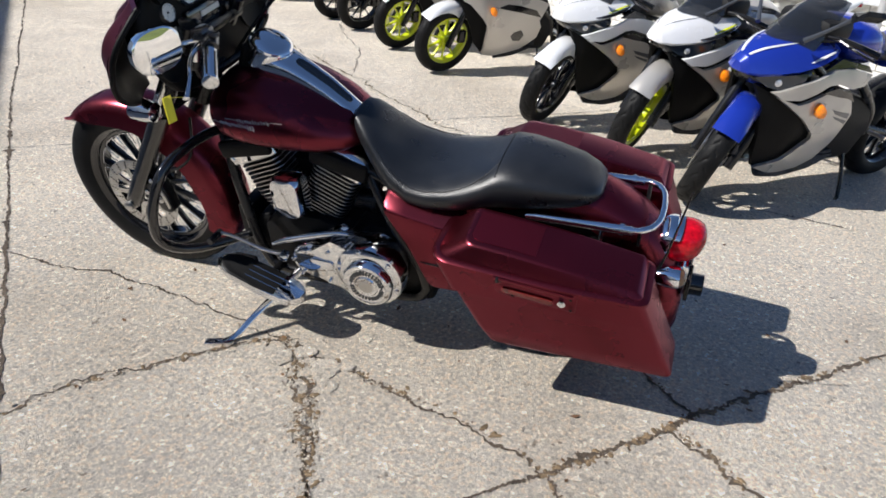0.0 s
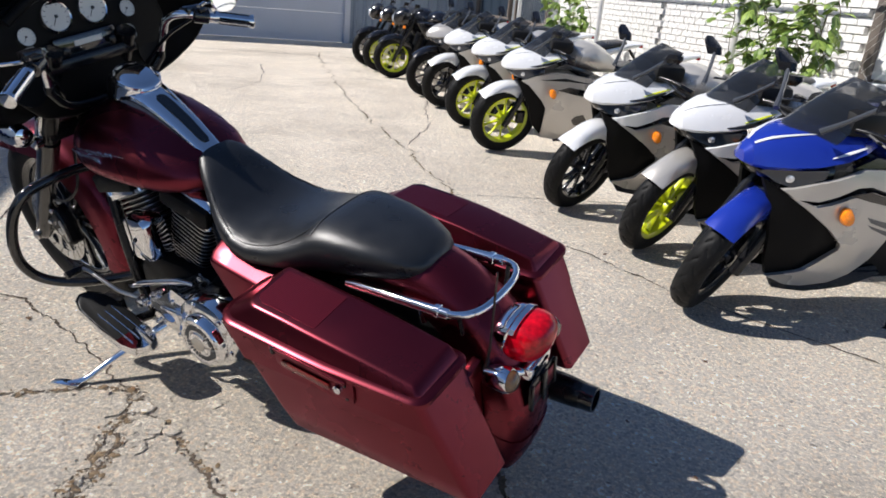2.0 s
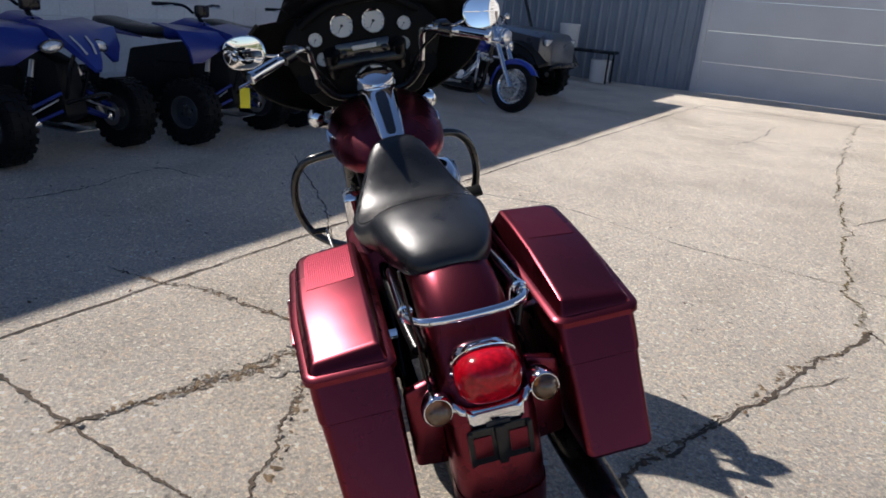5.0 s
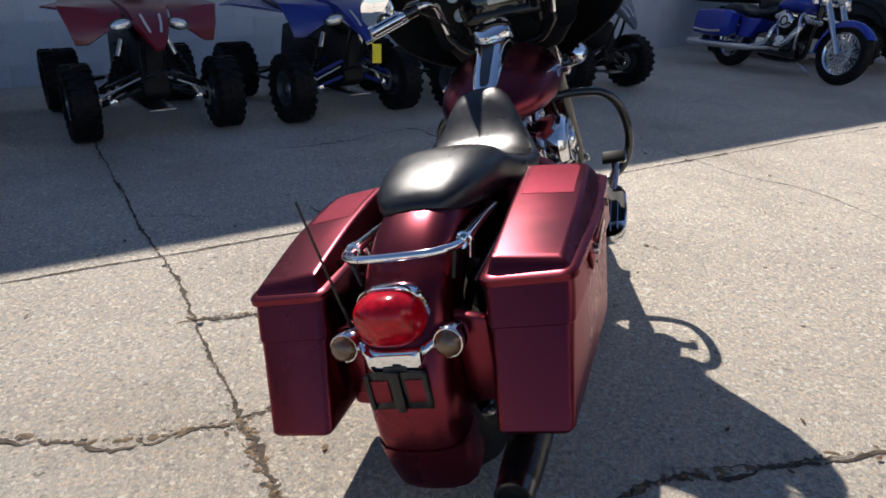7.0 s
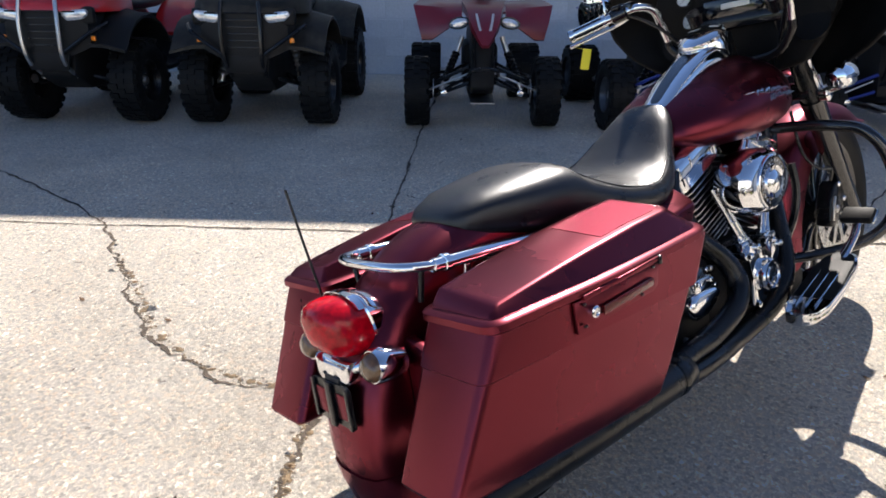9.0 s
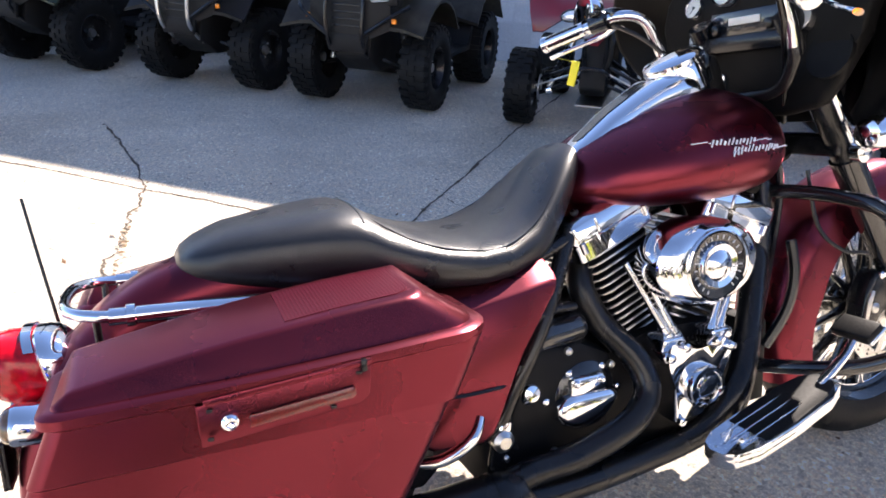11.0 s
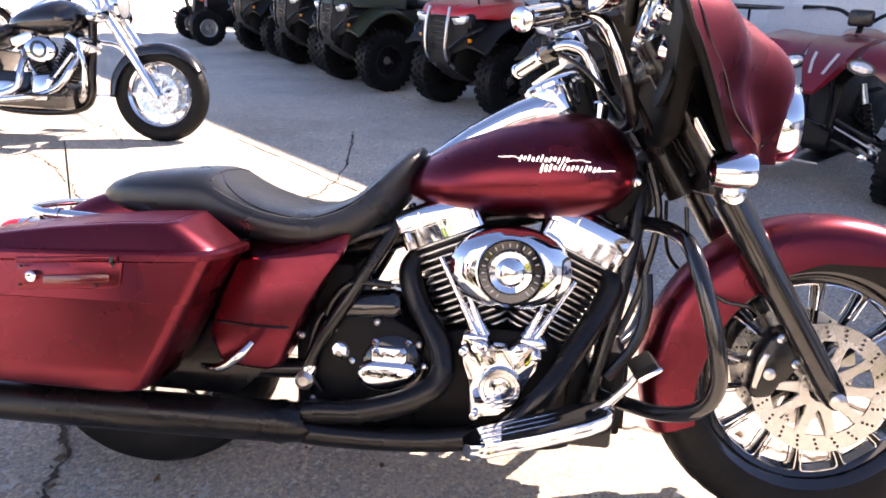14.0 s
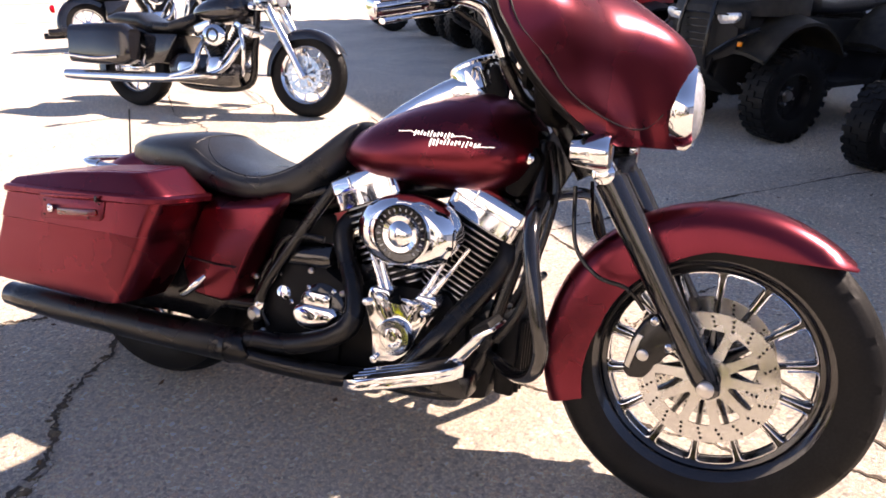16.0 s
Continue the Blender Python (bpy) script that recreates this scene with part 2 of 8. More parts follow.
def concrete():
    m = bpy.data.materials.new("exposed_aggregate_concrete")
    m.use_nodes = True
    nt = m.node_tree
    N, L = nt.nodes.new, nt.links.new
    b = nt.nodes["Principled BSDF"]
    b.inputs["Roughness"].default_value = 0.88
    b.inputs["Specular IOR Level"].default_value = 0.25
    co = N("ShaderNodeTexCoord")

    def noise(scale, detail=4.0, rough=0.55):
        t = N("ShaderNodeTexNoise")
        t.inputs["Scale"].default_value, t.inputs["Detail"].default_value, t.inputs["Roughness"].default_value = scale, detail, rough
        L(co.outputs["Object"], t.inputs["Vector"])
        return t.outputs[0]

    def ramp(src, stops):
        r = N("ShaderNodeValToRGB")
        e = r.color_ramp.elements
        while len(e) < len(stops):
            e.new(0.5)
        for k, (p, c) in zip(e, stops):
            k.position, k.color = p, (*c, 1)
        L(src, r.inputs[0])
        return r.outputs[0]

    def mix(kind, fac, a, c):
        x = N("ShaderNodeMix")
        x.data_type, x.blend_type = "RGBA", kind
        for sock, v in ((x.inputs["Factor"], fac), (x.inputs["A"], a), (x.inputs["B"], c)):
            if hasattr(v, "links"):
                L(v, sock)
            else:
                sock.default_value = v
        return x.outputs["Result"]
    base = ramp(noise(1.3, 6), [(0.3, (0.69, 0.665, 0.62)), (0.5, (0.77, 0.745, 0.695)), (0.7, (0.83, 0.805, 0.755))])
    fine = ramp(noise(80, 5, 0.95), [(0.27, (0.16, 0.15, 0.14)), (0.40, (0.72, 0.70, 0.67)), (0.52, (1.03, 1.01, 0.98)), (0.63, (1.75, 1.72, 1.67))])
    col = mix("MULTIPLY", 1.0, base, fine)
    pebble = N("ShaderNodeTexVoronoi")
    pebble.inputs["Scale"].default_value = 85
    L(co.outputs["Object"], pebble.inputs["Vector"])
    tone = ramp(pebble.outputs["Color"], [(0.1, (0.70, 0.67, 0.64)), (0.3, (0.95, 0.92, 0.89)), (0.6, (1.06, 1.02, 0.96)), (0.8, (1.12, 1.0, 0.88)), (0.9, (1.6, 1.55, 1.48))])
    col = mix("MULTIPLY", 1.0, col, tone)
    pits = ramp(noise(17, 4, 0.6), [(0.0, (0.1, 0.085, 0.07)), (0.285, (0.18, 0.16, 0.13)), (0.33, (1, 1, 1)), (1.0, (1, 1, 1))])
    col = mix("MULTIPLY", 0.8, col, pits)
    stain = ramp(noise(0.55, 5, 0.6), [(0.30, (0.72, 0.69, 0.65)), (0.5, (1, 1, 1)), (0.75, (1.1, 1.09, 1.06))])
    col = mix("MULTIPLY", 0.8, col, stain)
    spots = ramp(noise(3.2, 7, 0.65), [(0.27, (0.62, 0.56, 0.5)), (0.36, (1, 1, 1)), (1.0, (1, 1, 1))])
    col = mix("MULTIPLY", 0.7, col, spots)
    chips = N("ShaderNodeTexVoronoi")
    chips.inputs["Scale"].default_value = 14
    warp = N("ShaderNodeVectorMath")
    warp.operation = "ADD"
    L(co.outputs["Object"], warp.inputs[0])
    shift = N("ShaderNodeVectorMath")
    shift.operation = "SCALE"
    shift.inputs["Scale"].default_value = 0.09
    wob = N("ShaderNodeTexNoise")
    wob.inputs["Scale"].default_value = 22
    L(co.outputs["Object"], wob.inputs["Vector"])
    L(wob.outputs["Color"], shift.inputs[0])
    L(shift.outputs[0], warp.inputs[1])
    L(warp.outputs[0], chips.inputs["Vector"])
    pick = N("ShaderNodeSeparateColor")
    L(chips.outputs["Color"], pick.inputs[0])
    size = N("ShaderNodeMapRange")
    size.inputs["From Min"].default_value, size.inputs["From Max"].default_value = 0.45, 1.0
    size.inputs["To Min"].default_value, size.inputs["To Max"].default_value = 0.0, 0.115
    L(pick.outputs[0], size.inputs["Value"])
    gap = N("ShaderNodeMath")
    gap.operation = "SUBTRACT"
    L(chips.outputs["Distance"], gap.inputs[0])
    L(size.outputs[0], gap.inputs[1])
    pitted = ramp(gap.outputs[0], [(0.0, (0.45, 0.42, 0.39)), (0.02, (0.55, 0.52, 0.49)), (0.06, (1, 1, 1)), (1.0, (1, 1, 1))])
    col = mix("MULTIPLY", 0.9, col, pitted)
    L(col, b.inputs["Base Color"])
    lumps = N("ShaderNodeBump")
    lumps.inputs["Strength"].default_value, lumps.inputs["Distance"].default_value = 1.0, 0.004
    L(noise(48, 3, 0.6), lumps.inputs["Height"])
    bp = N("ShaderNodeBump")
    L(lumps.outputs[0], bp.inputs["Normal"])
    bp.inputs["Strength"].default_value, bp.inputs["Distance"].default_value = 1.0, 0.006
    L(fine, bp.inputs["Height"])
    L(bp.outputs[0], b.inputs["Normal"])
    return m


CONCRETE = concrete()
CRACK = mat("dirt_in_cracks", (0.075, 0.056, 0.04), 0.95, grain=0.6, grain_scale=90, mottle=0.5, mottle_scale=8, bump=0.003)
MOSS = mat("dry_moss_in_joint", (0.13, 0.10, 0.045), 0.95, grain=0.5, grain_scale=120, mottle=0.6, mottle_scale=10, bump=0.003)


def ground():
    bm = bmesh.new()
    vs = [bm.verts.new(p) for p in ((-160, -160, 0), (160, -160, 0), (160, 160, 0), (-160, 160, 0))]
    bm.faces.new(vs)
    alone("ground", bm, CONCRETE, "weathered pale concrete yard with exposed aggregate", "ground", kind="structure", smooth=0)


TRACES = []


def crack(points, width, seed, name="crack", material=None, label="", jitter=1.0):
    """A ragged line of dirt sunk between broken slabs."""
    rnd = random.Random(seed)
    TRACES.append([Vector((x, y, 0)) for x, y in points])
    length = sum(math.dist(p, q) for p, q in zip(points, points[1:])) / (len(points) - 1)
    line = spline([(x, y, 0) for x, y in points], max(20, min(160, int(length / 0.014))))
    bm = bmesh.new()
    left, right = [], []
    wander, wide, drift = 0.0, 0.7, 0.0
    for i, p in enumerate(line):
        d = (line[min(i + 1, len(line) - 1)] - line[max(i - 1, 0)]).normalized()
        s = Vector((-d.y, d.x, 0))
        wander = 0.82 * wander + rnd.uniform(-1, 1) * 0.0075 * jitter
        drift = 0.975 * drift + rnd.uniform(-1, 1) * 0.0065 * jitter
        wide = 0.7 * wide + 0.3 * rnd.lognormvariate(-0.55, 0.8)
        w = width * max(0.15, wide)
        end = min(i, len(line) - 1 - i) / 5
        w *= min(1, 0.2 + end)
        q = p + s * (wander + drift * min(1, min(i, len(line) - 1 - i) / 30)) + Vector((0, 0, 0.003))
        left.append(bm.verts.new(q + s * w * rnd.uniform(0.25, 0.75)))
        right.append(bm.verts.new(q - s * w * rnd.uniform(0.25, 0.75)))
    for i in range(len(line) - 1):
        bm.faces.new((left[i], right[i], right[i + 1], left[i + 1]))
    alone(name, bm, material or CRACK, label or "dark dirt-filled crack across the concrete", "crack", kind="structure", smooth=0)


ground()
crack([(8.08, -8.53), (6.77, -7.09), (4.84, -5.31), (2.59, -3.41), (1.36, -2.37), (0.82, -2.03)], 0.015, 1, material=MOSS, jitter=1.5)
crack([(0.82, -2.03), (0.64, -1.73), (0.55, -1.46), (0.38, -1.17), (0.12, -0.7), (-0.02, -0.45), (-0.13, -0.34), (-0.22, -0.2), (-0.28, 0.01), (-0.50, 0.24)], 0.018, 2)
crack([(0.02, -0.48), (0.08, -0.57), (0.28, -1.03), (0.45, -1.6)], 0.004, 3)
crack([(3.3, 4.3), (2.24, 3.19), (1.12, 1.97), (0.6, 1.41), (0.11, 0.89), (-0.12, 0.66)], 0.013, 4, "joint", label="dark open joint between concrete slabs", jitter=0.45)
crack([(-0.12, 0.66), (-0.3, 0.48), (-0.5, 0.24), (-0.8, -0.06), (-1.15, -0.41), (-3.0, -2.3)], 0.017, 5, "joint", label="dark open joint between concrete slabs", jitter=0.6)
crack([(-0.4, 3.9), (-0.19, 2.75), (-0.27, 2.1), (-0.28, 1.85), (-0.32, 1.6), (-0.36, 1.28), (-0.3, 0.95), (-0.12, 0.67)], 0.012, 6)
crack([(0.71, 0.51), (0.66, 0.43), (0.58, 0.45), (0.49, 0.47), (0.4, 0.49), (0.24, 0.52), (0.01, 0.58), (-0.12, 0.67)], 0.012, 7)
crack([(4.2, 0.5), (2.9, 0.35), (2.18, 0.32), (1.74, 0.3), (1.42, 0.29), (0.98, 0.39), (0.81, 0.41), (0.61, 0.47)], 0.010, 8)
crack([(0.86, 0.4), (0.8, 0.44), (0.71, 0.51), (0.64, 0.59), (0.61, 0.68), (0.55, 0.76), (0.51, 0.84), (0.47, 0.92), (0.34, 1.16)], 0.014, 9)
crack([(0.76, 0.52), (0.69, 0.61), (0.62, 0.72), (0.55, 0.82), (0.5, 0.88), (0.42, 1.02)], 0.006, 10)
crack([(1.6, 1.3), (1.41, 1.05), (1.34, 0.89), (1.23, 0.75), (1.11, 0.6), (0.97, 0.45), (0.87, 0.39)], 0.008, 11)
crack([(-0.42, 0.33), (-0.55, 0.41), (-0.64, 0.51), (-0.95, 0.7)], 0.019, 12)
crack([(0.82, -2.03), (0.57, -1.99), (0.32, -1.96), (-0.1, -1.82), (-0.39, -1.71), (-1.2, -1.6)], 0.011, 13)
crack([(3.5, -0.5), (3.01, -0.88), (2.7, -1.33), (1.92, -1.8), (1.36, -2.36), (0.85, -2.76), (0.2, -3.3)], 0.008, 14, "joint", label="thin control joint in the concrete", jitter=0.4)
crack([(2.44, -3.38), (2.81, -4.3), (3.4, -5.1), (3.74, -5.66)], 0.01, 15)
crack([(5.39, -3.96), (5.93, -4.99), (7.11, -6.14)], 0.012, 16)
crack([(9.34, -6.36), (7.68, -7.93), (6.0, -9.4)], 0.03, 17, "joint", label="open joint before the garage apron", jitter=0.5)
crack([(6.9, -4.2), (5.86, -5.02), (5.58, -5.96), (5.09, -6.5)], 0.012, 18)
crack([(9.36, -6.43), (7.66, -4.77), (5.41, -2.65), (3.86, -1.17), (2.04, 0.48), (0.6, 1.8), (-1.2, 3.5)], 0.016, 19, "joint", label="long control joint beside the building", jitter=0.35)
crack([(2.6, 2.1), (2.91, 1.77), (3.5, 1.4), (3.28, 1.12)], 0.014, 20)
crack([(1.2, 2.03), (1.26, 1.85), (1.31, 1.68)], 0.005, 21)
crack([(-3.6, 3.8), (-2.74, 3.01), (-2.09, 2.6), (-1.4, 1.87), (-0.9, 1.2)], 0.011, 22)
crack([(-4.4, 5.1), (-3.4, 4.4), (-2.6, 3.9), (-1.9, 3.2)], 0.014, 23)

# ---- buildings round the yard ----
WHITE_BLOCK = mat("white_painted_block", (0.66, 0.68, 0.7), 0.75, grain=0.08, grain_scale=60, mottle=0.14, mottle_scale=1.2, bump=0.002, rand=0.05)
WHITE_BRICK = mat("white_painted_brick", (0.82, 0.81, 0.78), 0.7, grain=0.08, grain_scale=80, mottle=0.12, mottle_scale=2, bump=0.003, rand=0.08)
MORTAR = mat("pale_mortar", (0.60, 0.59, 0.56), 0.9, grain=0.15, grain_scale=90)
CORRUGATED = mat("blue_grey_sheet_metal", (0.23, 0.28, 0.34), 0.45, 0.3, mottle=0.12, mottle_scale=1.5, rough_var=0.08)
DOOR_PAINT = mat("pale_garage_door_paint", (0.56, 0.60, 0.66), 0.5, mottle=0.08, mottle_scale=1.0, grain=0.04)
GREY_SIDING = mat("grey_siding", (0.22, 0.24, 0.26), 0.6, mottle=0.15, mottle_scale=1.2)
DARK_GLASS = mat("dark_window_glass", (0.02, 0.03, 0.045), 0.08, coat=0.5, mottle=0.3, mottle_scale=2)
TRIM_PAINT = mat("weathered_brown_frame", (0.12, 0.10, 0.085), 0.7, mottle=0.3, mottle_scale=6)

WALL_B, GAR_A, RIGHT_B = 6.75, 13.8, -5.0


def block_wall():
    """Long white wall behind the quads: its parapet casts the yard's shade."""
    bm = bmesh.new()
    box((1.0, WALL_B + 0.16, 2.42), (22.0, 0.3, 4.84), 0.0, bm)
    box((12.9, WALL_B + 0.16, 2.15), (1.8, 0.3, 4.3), 0.0, bm)
    alone("wall_north", bm, mat("white_painted_mortar", (0.64, 0.66, 0.68), 0.8, grain=0.12, grain_scale=70), "long white painted block wall of the showroom", "wall", LOT @ Matrix.Translation((0, WALL_B, 0)) @ Matrix.Rotation(radians(-2.9), 4, "Z") @ Matrix.Translation((0, -WALL_B, 0)), kind="structure", smooth=0)


def garage():
    x0, x1, y0, y1, h = GAR_A, GAR_A + 0.2, -2.2, 1.6, 3.0
    bm = bmesh.new()
    pitch, n = 0.2, 0
    ring = []
    spans = [(-5.2, y0 - 0.12), (y1 + 0.12, WALL_B)]
    for lo, hi in spans:
        k = int((hi - lo) / pitch)
        outline = []
        for i in range(k + 1):
            y = lo + (hi - lo) * i / k
            for dy, d in ((0.0, 0.0), (0.05, 0.0), (0.075, 0.028), (0.115, 0.028), (0.14, 0.0)):
                if y + dy <= hi + 1e-6:
                    outline.append((x0 - d, y + dy))
        outline += [(x1, hi), (x1, lo)]
        prism(outline, 2, 0, 4.1, 0, bm)
    prism([(x0, y0 - 0.12), (x1, y0 - 0.12), (x1, y1 + 0.12), (x0, y1 + 0.12)], 2, h + 0.1, 4.1, 0, bm)
    wall = alone("wall_east", bm, CORRUGATED, "blue-grey ribbed sheet metal garage wall", "wall", LOT.copy(), kind="structure", smooth=0)
    door = thing("door_1", LOT.copy(), "closed pale blue-grey sectional garage door", "door", kind="structure")
    for i in range(5):
        w = h / 5
        part("panel", box((x0 + 0.06, (y0 + y1) / 2, w * (i + 0.5) + 0.005), (0.05, y1 - y0, w - 0.006), 0.0), DOOR_PAINT, door)
    for y in (y0 - 0.06, y1 + 0.06):
        part("jamb", box((x0 + 0.02, y, (h + 0.1) / 2), (0.16, 0.12, h + 0.1), 0.004), DOOR_PAINT, door)
    part("lintel", box((x0 + 0.02, (y0 + y1) / 2, h + 0.05), (0.16, y1 - y0, 0.1), 0.004), DOOR_PAINT, door)


def right_side():
    """White brick wall, then grey siding with dark windows nearer the garage."""
    bm = bmesh.new()
    box((4.9, RIGHT_B - 0.19, 2.0), (9.2, 0.3, 4.0), 0.0, bm)
    alone("wall_south", bm, MORTAR, "white painted brick wall in full sun", "wall", LOT.copy(), kind="structure", smooth=0)
    bm = bmesh.new()
    n = 22
    for i in range(n):
        box((11.65, RIGHT_B - 0.1 + 0.012 * 1, 0.09 + i * 0.18), (4.3, 0.06, 0.17), 0.006, bm)
    box((11.65, RIGHT_B - 0.2, 2.0), (4.3, 0.16, 4.0), 0.0, bm)
    alone("wall_siding", bm, GREY_SIDING, "grey lap siding in the shade", "wall", LOT.copy(), kind="structure", smooth=0)
    for k, (a, w) in enumerate(((10.5, 1.3), (12.4, 1.7))):
        win = thing("window_%d" % (k + 1), LOT.copy(), "dark window in the grey siding", "window", kind="structure")
        part("pane", box((a, RIGHT_B - 0.03, 1.6), (w, 0.02, 1.5)), DARK_GLASS, win)
        for z in (0.82, 2.38):
            part("window_frame", box((a, RIGHT_B - 0.02, z), (w + 0.12, 0.08, 0.07), 0.004), TRIM_PAINT, win)
        for s in (-1, 1):
            part("window_frame", box((a + s * (w / 2 + 0.03), RIGHT_B - 0.02, 1.6), (0.06, 0.08, 1.49), 0.004), TRIM_PAINT, win)


block_wall()
garage()
right_side()


# ---- the dark red touring motorcycle: x ahead, y left, z up, rear wheel at the origin, leaning on its stand ----
bike = thing("touring_motorcycle", pose(0, 0, 0, -13.5, 0, 0), "satin dark red touring motorcycle with black seat, leaning on its stand", "motorcycle")


def tyre(prof, c, r_out, w, seg=240, pitches=20):
    """A tyre with slanting tread grooves sunk into its crown."""
    side, crown = prof[:4], []
    knots = prof[3:9]
    for v in np.linspace(-0.86, 0.86, 17)[1:-1]:
        crown.append((float(np.interp(v * w, [k[1] for k in knots], [k[0] for k in knots])), v * w))
    bm = lathe(side + crown + prof[8:], c, (0, 1, 0), seg, close=True)
    for v in bm.verts:
        d = v.co - Vector(c)
        f = abs(d.y) / w
        if 0.1 < f < 0.8 and math.hypot(d.x, d.z) > r_out - 0.025:
            turn = math.atan2(d.z, d.x) / math.tau * pitches + f * 0.9 + (0.5 if d.y > 0 else 0.0)
            if turn % 1.0 < 0.13:
                k = 1 - 0.005 / math.hypot(d.x, d.z)
                v.co.x, v.co.z = c[0] + d.x * k, c[2] + d.z * k
    return bm


def wheel(parent, c, r_out, width, r_rim, rim_mat, spokes, name, edge=None, hub=0.05, lip=0.0):
    """Tyre with grooves, rim, tapering spokes, hub and brake discs."""
    w = width / 2
    prof = [(r_rim - 0.012, -w * 0.8), (r_rim + 0.012, -w * 0.97), (r_rim + (r_out - r_rim) * 0.45, -w), (r_out - 0.022, -w * 0.86), (r_out - 0.007, -w * 0.55), (r_out, -w * 0.2),
            (r_out, w * 0.2), (r_out - 0.007, w * 0.55), (r_out - 0.022, w * 0.86), (r_rim + (r_out - r_rim) * 0.45, w), (r_rim + 0.012, w * 0.97), (r_rim - 0.012, w * 0.8)]
    rim = [(r_rim - 0.03, -w * 0.55), (r_rim - 0.012, -w * 0.8), (r_rim + 0.008, -w * 0.86), (r_rim + 0.012, -w * 0.8), (r_rim - 0.006, -w * 0.6), (r_rim - 0.014, 0), (r_rim - 0.006, w * 0.6), (r_rim + 0.012, w * 0.8), (r_rim + 0.008, w * 0.86), (r_rim - 0.012, w * 0.8), (r_rim - 0.03, w * 0.55), (r_rim - 0.036, 0)]
    hub_ob = part(name, lathe(rim, c, (0, 1, 0), 72, close=True), rim_mat, parent)
    part("tyre", tyre(prof, c, r_out, w), RUBBER, hub_ob)
    part("hub", lathe([(0.02, -w * 1.1), (hub, -w * 0.9), (hub, -w * 0.5), (hub * 0.7, 0), (hub, w * 0.5), (hub, w * 0.9), (0.02, w * 1.1)], c, (0, 1, 0), 28), rim_mat, hub_ob)
    C = Vector(c)
    if lip:
        part("rim_lip", lathe([(lip, -w * 0.30), (lip + 0.006, -w * 0.36), (r_rim - 0.02, -w * 0.44), (r_rim - 0.006, -w * 0.76), (r_rim - 0.004, w * 0.76), (r_rim - 0.02, w * 0.44), (lip + 0.006, w * 0.36), (lip, w * 0.30)], c, (0, 1, 0), 72, close=True), rim_mat, hub_ob)
        for i in range(spokes):
            a0, gap = math.tau * (i + 0.5) / spokes, math.tau / spokes
            for y in (-w * 0.33, w * 0.33):
                line = [(0.165, 0.085), (0.185, 0.075), (lip - 0.012, 0.07), (lip - 0.003, 0.11), (lip - 0.001, 0.22), (lip - 0.001, 0.5), (lip - 0.001, 0.78), (lip - 0.003, 0.89), (lip - 0.012, 0.93), (0.185, 0.925), (0.165, 0.915)]
                part("window_edge", tube([C + Vector((q * math.cos(a0 + k * gap), y, q * math.sin(a0 + k * gap))) for q, k in line], 0.0019, seg=6, steps=2), edge, hub_ob)
    r_end = lip + 0.004 if lip else r_rim - 0.022
    for i in range(spokes):
        a = math.tau * (i + 0.5) / spokes
        d = Vector((math.cos(a), 0, math.sin(a)))
        n = Vector((-d.z, 0, d.x))
        bm = bmesh.new()
        rings = []
        for rr, h, dep in ((hub * 0.8, 0.013, 0.022), (hub + 0.05, 0.007, 0.014), (r_end - 0.05, 0.006, 0.012), (r_end, 0.013, 0.018)):
            rings.append([C + d * rr + n * (h * x) + Vector((0, dep * y, 0)) for x, y in ((-1, -0.5), (-0.5, -1), (0.5, -1), (1, -0.5), (1, 0.5), (0.5, 1), (-0.5, 1), (-1, 0.5))])
        spoke = part("spoke", loft(rings, bm), rim_mat, hub_ob)
        if edge and not lip:
            spoke.data.materials.append(edge)
            for f in spoke.data.polygons:
                if 0.3 < abs(f.normal.y) < 0.95:
                    f.material_index = 1
    return hub_ob


def brake_disc(parent, c, r, y, material=None):
    """A drilled rotor on a spidered carrier."""
    C = Vector((c[0], y, c[2]))
    ring = part("brake_disc", lathe([(r * 0.74, -0.0025), (r, -0.0025), (r, 0.0025), (r * 0.74, 0.0025)], C, (0, 1, 0), 48, close=True), material or ROTOR, parent, "drilled steel brake disc")
    bm = bmesh.new()
    for i in range(10):
        a = math.tau * i / 10
        d, n = Vector((math.cos(a), 0, math.sin(a))), Vector((-math.sin(a), 0, math.cos(a)))
        loft([[C + d * rr + n * (h * sx) + Vector((0, 0.004 * sy, 0)) for sx, sy in ((-1, -1), (1, -1), (1, 1), (-1, 1))] for rr, h in ((0.035, 0.014), (r * 0.50, 0.010), (r * 0.66, 0.010), (r * 0.77, 0.013))], bm)
    lathe([(0.03, -0.008), (0.05, -0.008), (0.05, 0.008), (0.03, 0.008)], C, (0, 1, 0), 24, bm, close=True)
    tagged(part("carrier", bm, ROTOR, parent), kind="stuff")
    bm = bmesh.new()
    for i in range(60):
        a = math.tau * (i // 3) / 20 + 0.03 * (i % 3)
        rr = r * (0.80 + 0.07 * (i % 3))
        p = C + Vector((math.cos(a) * rr, 0, math.sin(a) * rr))
        lathe([(0.0035, -0.0032), (0.0035, 0.0032)], p, (0, 1, 0), 8, bm)
    tagged(part("hole_pattern", bm, BLACK, parent), kind="stuff")
    return ring


